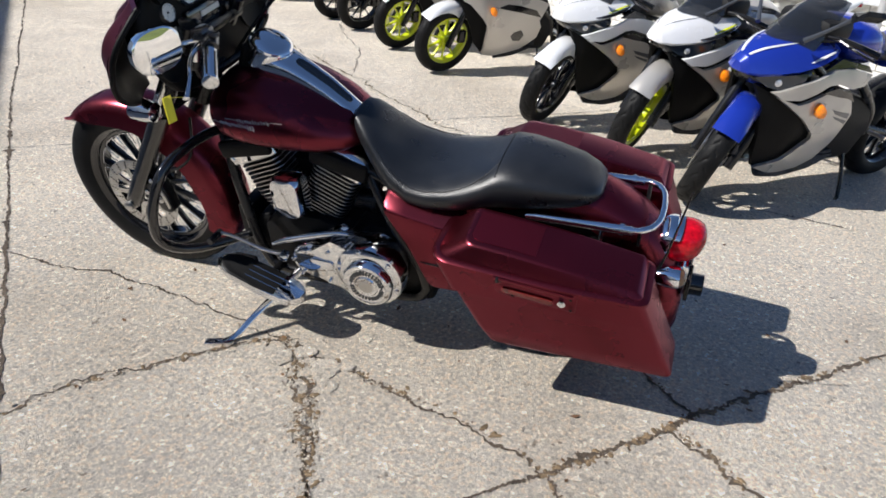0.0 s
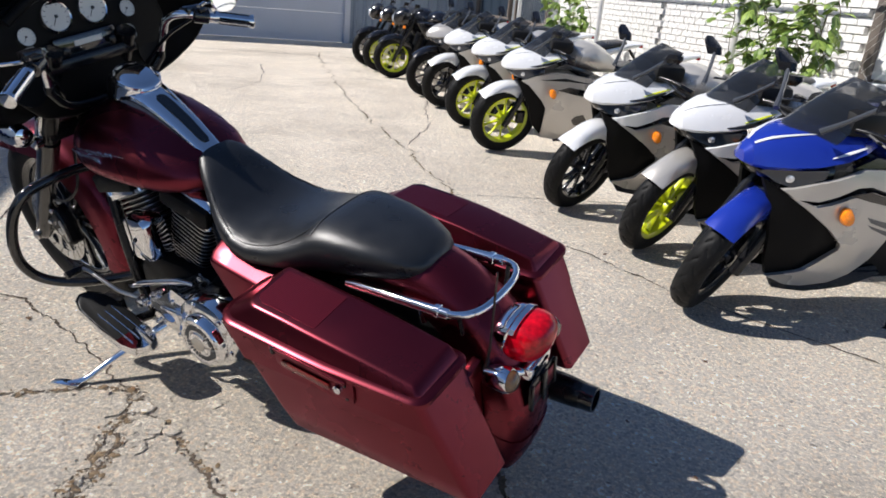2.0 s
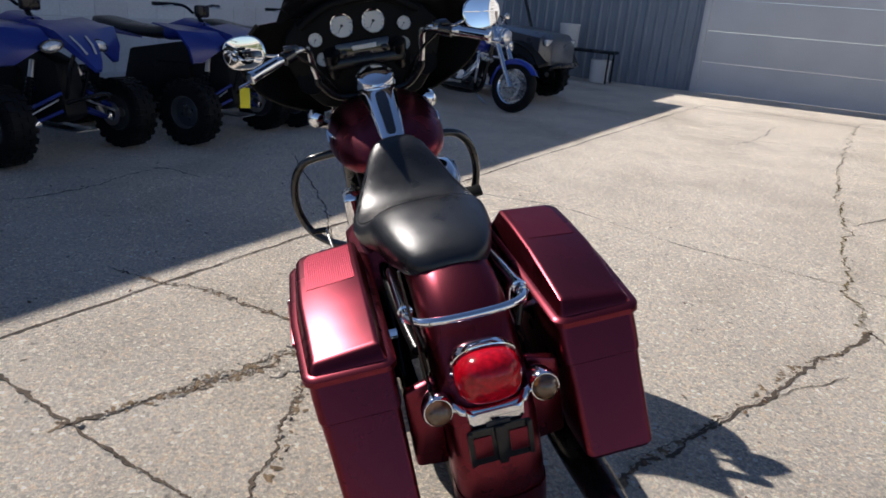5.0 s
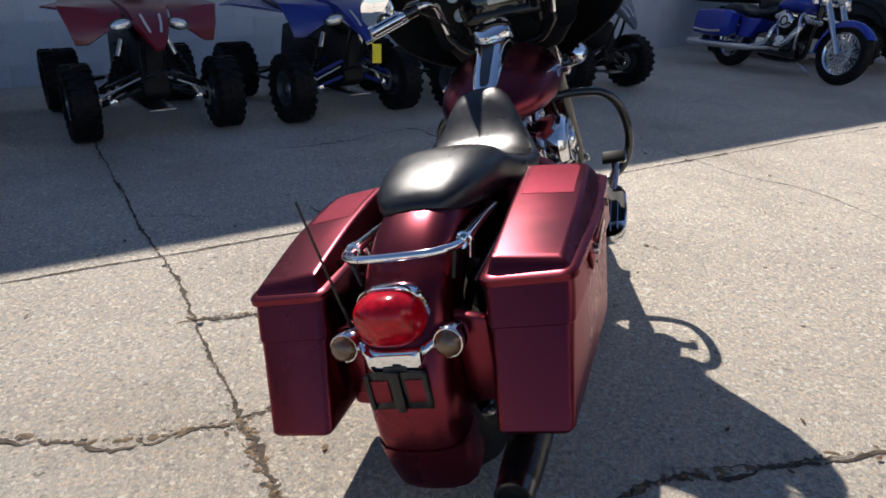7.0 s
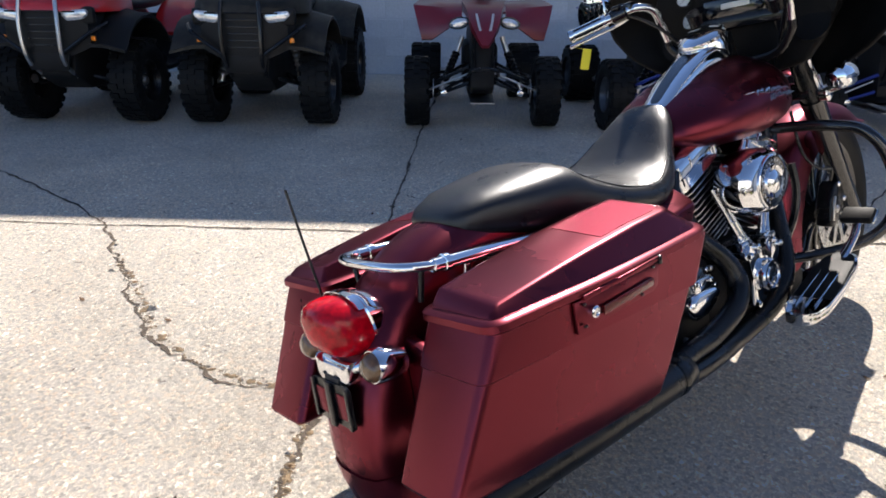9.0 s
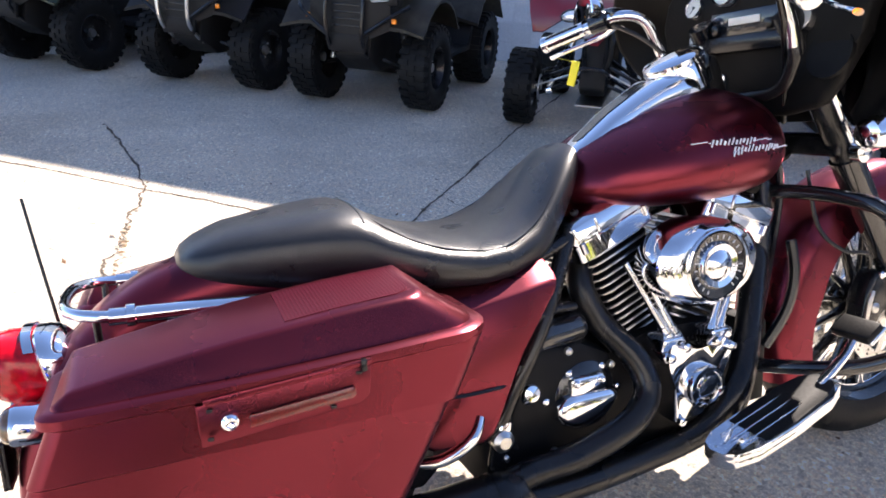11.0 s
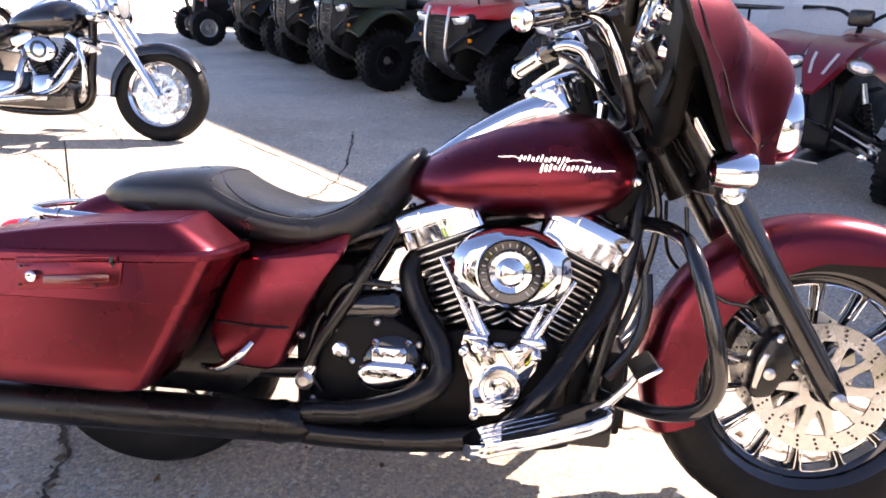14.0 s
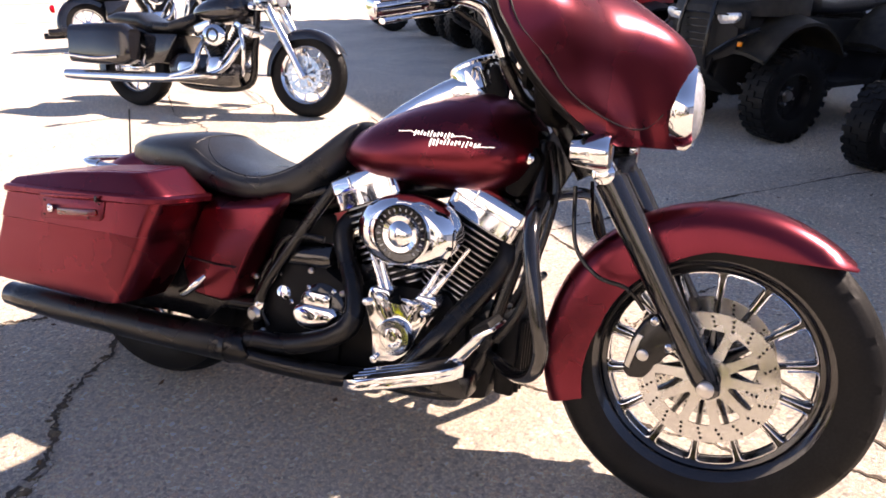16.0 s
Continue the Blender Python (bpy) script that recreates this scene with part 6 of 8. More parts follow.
    for s in (-1, 1):
        if not naked:
            if vented:
                part("side_fairing", shell_panel([(-0.087, 0.656), (-0.197, 0.628), (-0.29, 0.665), (-0.385, 0.704), (-0.525, 0.668), (-0.61, 0.557), (-0.576, 0.383), (-0.52, 0.295), (-0.457, 0.235), (-0.34, 0.212), (-0.248, 0.222), (-0.144, 0.262), (-0.275, 0.318), (-0.365, 0.362), (-0.398, 0.405), (-0.39, 0.45), (-0.287, 0.533), (-0.165, 0.612)], s, 0.006, 0.02), lower, b)
                part("cheek_panel", shell_panel([(-0.055, 0.678), (-0.192, 0.738), (-0.348, 0.80), (-0.47, 0.80), (-0.64, 0.765), (-0.60, 0.71), (-0.5, 0.706), (-0.39, 0.735), (-0.327, 0.728), (-0.19, 0.655), (-0.107, 0.65)], s, 0.012, 0.02), lower if top is not WHITE_P else top, b)
                part("vent_panel", shell_panel([(0.0, 0.70), (-0.087, 0.66), (-0.165, 0.63), (-0.29, 0.56), (-0.42, 0.45), (-0.41, 0.37), (-0.275, 0.30), (-0.16, 0.26), (-0.12, 0.33), (-0.09, 0.45), (-0.05, 0.60)], s, -0.022, 0.02), DASH, b)
                part("belly_pan", shell_panel([(-0.16, 0.262), (-0.25, 0.228), (-0.34, 0.216), (-0.457, 0.24), (-0.54, 0.32), (-0.66, 0.33), (-0.74, 0.27), (-0.62, 0.19), (-0.40, 0.16), (-0.22, 0.19)], s, -0.004, 0.02), BLACK_P, b)
                part("air_duct", shell_panel([(-0.31, 0.692), (-0.40, 0.712), (-0.52, 0.682), (-0.57, 0.63), (-0.50, 0.655), (-0.42, 0.668)], s, 0.0085, 0.006), GLOSS, b)
                part("side_decal", shell_panel([(-0.43, 0.60), (-0.585, 0.565), (-0.588, 0.535), (-0.46, 0.575)], s, 0.0085, 0.006), GLOSS if lower is not SILVER_P else DKGREY_P, b)
                part("side_decal", shell_panel([(-0.45, 0.565), (-0.588, 0.525), (-0.587, 0.505), (-0.48, 0.545)], s, 0.0085, 0.006), DKGREY_P, b)
            else:
                part("side_fairing", shell_panel([(-0.07, 0.672), (-0.17, 0.725), (-0.28, 0.765), (-0.40, 0.775), (-0.62, 0.745), (-0.86, 0.66), (-0.76, 0.57), (-0.82, 0.46), (-0.80, 0.36), (-0.66, 0.25), (-0.42, 0.185), (-0.30, 0.20), (-0.36, 0.30), (-0.33, 0.42), (-0.24, 0.54), (-0.13, 0.645)], s, 0.004, 0.02), lower, b)
                part("inner_panel", shell_panel([(-0.05, 0.66), (-0.15, 0.64), (-0.26, 0.53), (-0.345, 0.42), (-0.37, 0.31), (-0.30, 0.22), (-0.22, 0.30), (-0.16, 0.45)], s, -0.035, 0.02), DASH, b)
                part("air_vent", shell_panel([(-0.55, 0.42), (-0.62, 0.44), (-0.66, 0.39), (-0.63, 0.335), (-0.56, 0.34), (-0.525, 0.385)], s, 0.006, 0.006), GLOSS, b)
                part("seam_panel", shell_panel([(-0.36, 0.635), (-0.56, 0.60), (-0.80, 0.545), (-0.74, 0.61), (-0.56, 0.655), (-0.45, 0.668)], s, 0.006, 0.006), GLOSS, b)
                part("decal", shell_panel([(-0.20, 0.705), (-0.40, 0.735), (-0.66, 0.70), (-0.44, 0.712)], s, 0.006, 0.005), GLOSS, b)
                part("belly_pan", shell_panel([(-0.42, 0.19), (-0.66, 0.255), (-0.80, 0.34), (-0.80, 0.26), (-0.62, 0.18), (-0.44, 0.155)], s, -0.006, 0.02), BLACK_P, b)
            part("fairing_top", shell_panel([(-0.30, 0.80), (-0.40, 0.845), (-0.62, 0.80), (-0.66, 0.765), (-0.47, 0.805)], s, -0.004, 0.02), GLOSS, b)
            sig = part("turn_signal", lathe([(0.034, 0.0), (0.036, 0.02), (0.027, 0.042), (0.006, 0.052)], (-0.325, s * 0.230, 0.605), (0.5, s, 0.1), 18, squash=(0.82, 1.15)), AMBER, b, "amber turn signal")
            part("base", lathe([(0.012, -0.02), (0.026, 0.002)], (-0.325, s * 0.230, 0.605), (0.5, s, 0.1), 12), BLACK, sig)
        else:
            part("radiator_shroud", flank([(-0.25, 0.86), (-0.55, 0.86), (-0.62, 0.70), (-0.42, 0.62)], 0.14, 0.22, s, 0.02), top, b)
            part("turn_signal", lathe([(0.018, 0.0), (0.02, 0.03), (0.008, 0.045)], (-0.1, s * 0.2, 0.78), (0.5, s, 0), 14), AMBER, b)
        part("mirror", loft([[Vector((x, s * y, z + h)) for y, z in ((y0, 1.055), (y0 + 0.012, 1.09), (y1, 1.125), (y1 + 0.01, 1.105), (y1 - 0.02, 1.075))] for x, y0, y1, h in ((-0.20, 0.285, 0.33, -0.005), (-0.225, 0.245, 0.375, 0.0), (-0.25, 0.24, 0.385, 0.0), (-0.262, 0.25, 0.375, 0.0))]), BLACK, b)
        part("mirror_stalk", tube([(-0.13, s * 0.14, 0.925), (-0.18, s * 0.20, 0.99), (-0.235, s * 0.275, 1.075)], [0.014, 0.009, 0.010], seg=8), DKGREY_P, b)
        part("handlebar", tube([(-0.28, s * 0.11, 0.935), (-0.33, s * 0.22, 0.94), (-0.40, s * 0.35, 0.915)], [0.013, 0.012, 0.017], seg=10), BLACK, b)
        part("lever", tube([(-0.30, s * 0.20, 0.94), (-0.31, s * 0.30, 0.92), (-0.345, s * 0.37, 0.90)], 0.006, seg=6), BLACK, b)
        part("frame_spar", tube([(-0.30, s * 0.09, 0.86), (-0.60, s * 0.16, 0.74), (-0.92, s * 0.13, 0.52), (-0.98, s * 0.11, 0.36)], 0.026, seg=10), BLACK, b)
        part("swing_arm", tube([(-0.95, s * 0.10, 0.40), (-1.2, s * 0.115, 0.34), (-1.40, s * 0.11, 0.305)], 0.025, seg=10), STEEL if rims is LIME else BLACK, b)
        part("foot_peg", tube([(-1.0, s * 0.14, 0.38), (-1.0, s * 0.24, 0.385)], 0.012, steps=1, seg=8), STEEL, b)
    part("engine", prism([(-0.36, 0.36), (-0.50, 0.24), (-0.90, 0.24), (-0.98, 0.40), (-0.92, 0.56), (-0.60, 0.66), (-0.44, 0.60)], 1, -0.15, 0.15, 0.03), CASE, b)
    part("radiator", box((-0.30, 0, 0.52), (0.04, 0.28, 0.28), 0.008, m=pose(0, 0, 0, 0, -16, 0)), MUD, b)
    part("fuel_tank", spread([(-0.45, 0.06, 0.84, 0.92), (-0.49, 0.14, 0.80, 0.965), (-0.57, 0.175, 0.78, 0.995), (-0.67, 0.18, 0.76, 0.99), (-0.77, 0.14, 0.76, 0.94), (-0.86, 0.10, 0.76, 0.87)], 2.4), SILVER_P if top is WHITE_P else top, b)
    part("seat", spread([(-0.80, 0.08, 0.79, 0.86), (-0.90, 0.13, 0.77, 0.835), (-1.05, 0.145, 0.78, 0.84), (-1.14, 0.12, 0.80, 0.875)], 3), LEATHER, b)
    part("pillion_seat", spread([(-1.12, 0.09, 0.86, 0.90), (-1.2, 0.11, 0.87, 0.935), (-1.36, 0.09, 0.91, 0.965), (-1.44, 0.05, 0.93, 0.96)], 3), LEATHER, b)
    part("tail_fairing", spread([(-0.98, 0.10, 0.72, 0.80), (-1.12, 0.13, 0.77, 0.875), (-1.3, 0.115, 0.83, 0.925), (-1.5, 0.075, 0.90, 0.96), (-1.62, 0.03, 0.93, 0.955)], 2.6), top, b)
    part("tail_lamp", box((-1.60, 0, 0.925), (0.03, 0.09, 0.025), 0.008), RED_LENS, b)
    part("plate_hanger", tube([(-1.5, 0, 0.88), (-1.64, 0, 0.72), (-1.70, 0, 0.62)], 0.014, seg=8), BLACK, b)
    can = part("muffler", tube([(-0.92, -0.12, 0.30), (-1.08, -0.17, 0.34), (-1.2, -0.185, 0.40), (-1.52, -0.20, 0.50)], [0.028, 0.04, 0.058, 0.052], seg=16, steps=3), BLACK, b)
    part("heat_shield", tube([(-1.22, -0.235, 0.41), (-1.46, -0.245, 0.49)], 0.022, steps=1, seg=10), STEEL, can)
    part("side_stand", tube([(-0.86, 0.12, 0.30), (-0.84, 0.20, 0.15), (-0.82, 0.245, 0.045), (-0.78, 0.265, 0.04)], 0.011, seg=8), BLACK, b)
    return b


HEAD = 90.0
LEAN_ON_STAND = -9.0


def beside(a, b, swing=0.0):
    """Front wheel at a, b in the yard, nose to the yard, leaning left on its stand."""
    return lot(a, b, 0, HEAD + swing) @ pose(0, 0, 0, LEAN_ON_STAND, 0, 0)


sport_bike(beside(0.70, -1.56, -4), BLUE_P, SILVER_P, BLUE_P, GLOSS, "blue and silver sport motorcycle with black wheels", steer=34, vented=True)
sport_bike(beside(1.42, -1.74, -4), WHITE_P, SILVER_P, SILVER_P, LIME, "white and silver sport motorcycle with acid yellow wheels", steer=30, vented=True)
sport_bike(beside(2.20, -1.67, -5), WHITE_P, SILVER_P, WHITE_P, GLOSS, "white and silver sport motorcycle with black wheels", steer=28, vented=True)
r_yellow = sport_bike(beside(3.84, -1.80, -9), WHITE_P, SILVER_P, WHITE_P, LIME, "white and silver sport motorcycle with acid yellow wheels", steer=14)
copy_thing(r_yellow, beside(4.90, -1.92, -9))
sport_bike(beside(5.99, -1.99, -9), WHITE_P, SILVER_P, WHITE_P, GLOSS, "white and silver sport motorcycle with black wheels", steer=14)
sport_bike(beside(6.78, -2.02, -9), SILVER_P, BLACK_P, BLACK_P, GLOSS, "silver and black sport motorcycle with black wheels", steer=14)
n_yellow = sport_bike(beside(8.45, -1.98, -8), BLACK_P, BLACK_P, BLACK_P, LIME, "black naked motorcycle with acid yellow wheels", True, 5)
copy_thing(n_yellow, beside(9.15, -1.95, 0))
sport_bike(beside(9.85, -1.92, 0), DKGREY_P, BLACK_P, BLACK_P, GLOSS, "dark grey naked motorcycle with black wheels", True, 5)


def knobby(parent, name, c, r, width, r_rim, rim_mat, lugs=20):
    """A balloon tyre with rows of lugs on a steel rim."""
    w = width / 2
    rim = part(name, lathe([(r_rim * 0.25, -w * 0.25), (r_rim * 0.9, -w * 0.35), (r_rim, -w * 0.85), (r_rim + 0.01, -w * 0.8), (r_rim - 0.02, 0), (r_rim + 0.01, w * 0.8), (r_rim, w * 0.85), (r_rim * 0.9, w * 0.35), (r_rim * 0.25, w * 0.25)], c, (0, 1, 0), 24), rim_mat, parent)
    bm = lathe([(r_rim, -w * 0.8), (r_rim + 0.03, -w), (r * 0.85, -w * 1.02), (r * 0.945, -w * 0.82), (r * 0.965, 0), (r * 0.945, w * 0.82), (r * 0.85, w * 1.02), (r_rim + 0.03, w), (r_rim, w * 0.8)], c, (0, 1, 0), 40, close=True)
    part("tyre", bm, RUBBER, rim)
    bm = bmesh.new()
    C = Vector(c)
    for i in range(lugs):
        for row, (y, dy) in enumerate(((-0.62, 0.62), (0.0, 0.42), (0.62, 0.62))):
            a = math.tau * (i + (0.5 if row == 1 else 0)) / lugs
            box(C + Vector((math.cos(a) * r * 0.948, y * w, math.sin(a) * r * 0.948)), (r * 0.08, dy * w * 0.98, r * 0.125), 0, bm, pose(0, 0, 0, 0, -math.degrees(a), 0))
            if row != 1:
                box(C + Vector((math.cos(a) * r * 0.885, y * w * 1.58, math.sin(a) * r * 0.885)), (r * 0.12, 0.014, r * 0.10), 0, bm, pose(0, 0, 0, 0, -math.degrees(a), 0))
    tagged(part("tread", bm, RUBBER, rim, "", 0), kind="stuff")
    part("hub_cap", lathe([(0.035, -w * 0.4), (0.04, w * 0.3), (0.03, w * 0.5), (0.005, w * 0.55)] if c[1] > 0 else [(0.035, w * 0.4), (0.04, -w * 0.3), (0.03, -w * 0.5), (0.005, -w * 0.55)], c, (0, 1, 0), 14), STEEL, rim)
    for k in range(4):
        a = math.tau * k / 4 + 0.4
        part("wheel_nut", lathe([(0.010, -0.01), (0.010, 0.012)], C + Vector((0.055 * math.cos(a), math.copysign(w * 0.32, c[1]), 0.055 * math.sin(a))), (0, 1, 0), 8), CHROME, rim)
    return rim


def sport_quad(m, plastic, label, group="sport quads by the wall", rim=None):
    """A low racing quad: front axle over the origin, x ahead."""
    q = thing("sport_quad", m, label, "quad bike", group)
    rim = rim or DKGREY_P
    for s in (-1, 1):
        knobby(q, "front_wheel", (0, s * 0.49, 0.265), 0.265, 0.175, 0.128, rim, 22)
        knobby(q, "rear_wheel", (-1.27, s * 0.45, 0.25), 0.25, 0.26, 0.118, rim, 20)
        for z0, z1 in ((0.34, 0.215), (0.46, 0.31)):
            part("control_arm", tube([(0.10, s * 0.10, z0), (0.0, s * 0.40, z1)], 0.013, steps=1, seg=8), BLACK if plastic is not BLUE_PL else BLUE_PL, q)
            part("control_arm", tube([(-0.18, s * 0.10, z0), (-0.02, s * 0.40, z1)], 0.013, steps=1, seg=8), BLACK if plastic is not BLUE_PL else BLUE_PL, q)
        part("tie_rod", tube([(0.05, s * 0.06, 0.42), (0.04, s * 0.40, 0.28)], 0.008, steps=1, seg=8), STEEL, q)
        part("rod_end", box((0.09, s * 0.29, 0.262), (0.03, 0.05, 0.045), 0.008, m=pose(0, 0, 0, s * -35, 0, 0)), CHROME, q, "bright alloy rod end")
        part("brake_disc", lathe([(0.045, -0.003), (0.09, -0.003), (0.09, 0.003), (0.045, 0.003)], (0, s * 0.37, 0.265), (0, 1, 0), 20, close=True), STEEL, q)
        sh = part("shock", tube([(-0.02, s * 0.31, 0.27), (-0.06, s * 0.22, 0.47), (-0.09, s * 0.15, 0.66)], 0.02, steps=1, seg=10), STEEL, q)
        part("spring", lathe([(0.034 if k % 2 else 0.026, 0.24 * k / 16) for k in range(17)], (-0.035, s * 0.285, 0.33), (-0.12, -s * 0.36, 0.86), 14), BLACK, sh)
        # pointed wing of the front fender
        sheet = (((0.14, 0.15, 0.77), (0.12, 0.16, 0.81), (0.02, 0.16, 0.88), (-0.30, 0.15, 0.90)), ((0.11, 0.25, 0.74), (0.09, 0.26, 0.79), (0.0, 0.27, 0.87), (-0.32, 0.28, 0.91)), ((0.06, 0.38, 0.65), (0.06, 0.40, 0.75), (-0.04, 0.42, 0.88), (-0.34, 0.40, 0.92)), ((0.02, 0.455, 0.645), (0.01, 0.485, 0.76), (-0.08, 0.52, 0.885), (-0.36, 0.47, 0.92)))
        part("front_fender", loft([[Vector((x, s * y, z)) for x, y, z in row] + [Vector((x - 0.016, s * y, z - 0.008)) for x, y, z in row[::-1]] for row in sheet]), plastic, q)
        lamp = part("headlight", lathe([(0.055, -0.03), (0.058, 0.0), (0.045, 0.016), (0.01, 0.024)], (0.165, s * 0.185, 0.775), (1, s * 0.25, 0.15), 20, squash=(0.62, 1.15)), GLASS, q, "slanted clear headlight")
        part("surround", lathe([(0.068, -0.03), (0.066, 0.004), (0.058, 0.004)], (0.163, s * 0.185, 0.775), (1, s * 0.25, 0.15), 20, squash=(0.62, 1.15)), BLACK, lamp)
        part("rear_fender", loft([[Vector((x, s * y, z + h)) for x, y, z in ((-0.80, 0.14, 0.76), (-0.92, 0.34, 0.80), (-1.05, 0.52, 0.82), (-1.38, 0.50, 0.80), (-1.52, 0.30, 0.84), (-1.50, 0.12, 0.86))] for h in (0.0, 0.014)]), plastic, q)
        part("nerf_bar", tube([(-0.32, s * 0.16, 0.28), (-0.36, s * 0.42, 0.27), (-0.80, s * 0.44, 0.27), (-0.92, s * 0.18, 0.29)], 0.014, seg=8), BLACK, q)
        part("handlebar", tube([(-0.32, s * 0.05, 1.0), (-0.34, s * 0.16, 1.06), (-0.42, s * 0.40, 1.06)], [0.012, 0.012, 0.016], seg=8), BLACK, q)
        part("lever", tube([(-0.36, s * 0.22, 1.06), (-0.35, s * 0.36, 1.045)], 0.006, steps=1, seg=6), STEEL, q)
    part("nose", loft([[Vector((x, y, z)) for y in (-hw, -hw * 0.6, 0, hw * 0.6, hw)] + [Vector((x - 0.01, y, z - t)) for y in (hw, 0, -hw)] for x, z, hw, t in ((0.36, 0.64, 0.025, 0.02), (0.33, 0.69, 0.055, 0.03), (0.25, 0.78, 0.10, 0.05), (0.12, 0.87, 0.13, 0.06), (-0.10, 0.92, 0.16, 0.06), (-0.36, 0.90, 0.13, 0.06))]), plastic, q)
    for s in (-1, 1):
        part("decal", loft([[Vector((x, s * (y + d), z + 0.006)) for d in (-0.008, 0.008)] + [Vector((x, s * (y + d), z + 0.002)) for d in (0.008, -0.008)] for x, y, z in ((0.30, 0.035, 0.73), (0.25, 0.05, 0.785), (0.18, 0.06, 0.835))]), WHITE_INK, q)
        part("inner_brace", tube([(0.10, s * 0.06, 0.42), (0.16, s * 0.07, 0.60), (0.20, s * 0.05, 0.74)], 0.014, seg=8), BLACK, q)
    part("bumper", tube([(0.16, 0.11, 0.40), (0.34, 0.09, 0.46), (0.37, 0, 0.48), (0.34, -0.09, 0.46), (0.16, -0.11, 0.40)], 0.014, seg=8), BLACK, q)
    part("skid_plate", prism([(0.20, -0.09), (0.20, 0.09), (-0.95, 0.11), (-0.95, -0.11)], 2, 0.20, 0.21, 0), STEEL, q)
    part("frame", prism([(0.12, 0.30), (0.05, 0.66), (-0.35, 0.78), (-1.0, 0.66), (-1.1, 0.34), (-0.95, 0.22), (0.0, 0.24)], 1, -0.09, 0.09, 0.02), MUD, q)
    part("engine", box((-0.50, 0, 0.42), (0.40, 0.28, 0.34), 0.04), CASE, q)
    part("fuel_tank", spread([(-0.25, 0.09, 0.80, 0.93), (-0.40, 0.13, 0.78, 0.96), (-0.58, 0.12, 0.76, 0.90)], 3), plastic, q)
    part("seat", spread([(-0.50, 0.09, 0.80, 0.90), (-0.70, 0.13, 0.76, 0.87), (-1.0, 0.15, 0.77, 0.87), (-1.30, 0.14, 0.80, 0.91), (-1.42, 0.08, 0.82, 0.90)], 3), LEATHER, q)
    part("steering_post", tube([(0.0, 0, 0.5), (-0.32, 0, 1.0)], 0.02, steps=1, seg=8), BLACK, q)
    part("number_pod", box((-0.27, 0, 1.02), (0.06, 0.14, 0.10), 0.02), BLACK, q)
    part("swing_arm", tube([(-0.85, 0, 0.36), (-1.27, 0, 0.26)], 0.04, steps=1, seg=10), BLACK, q)
    part("rear_axle", tube([(-1.27, -0.4, 0.25), (-1.27, 0.4, 0.25)], 0.02, steps=1, seg=10), STEEL, q)
    return q


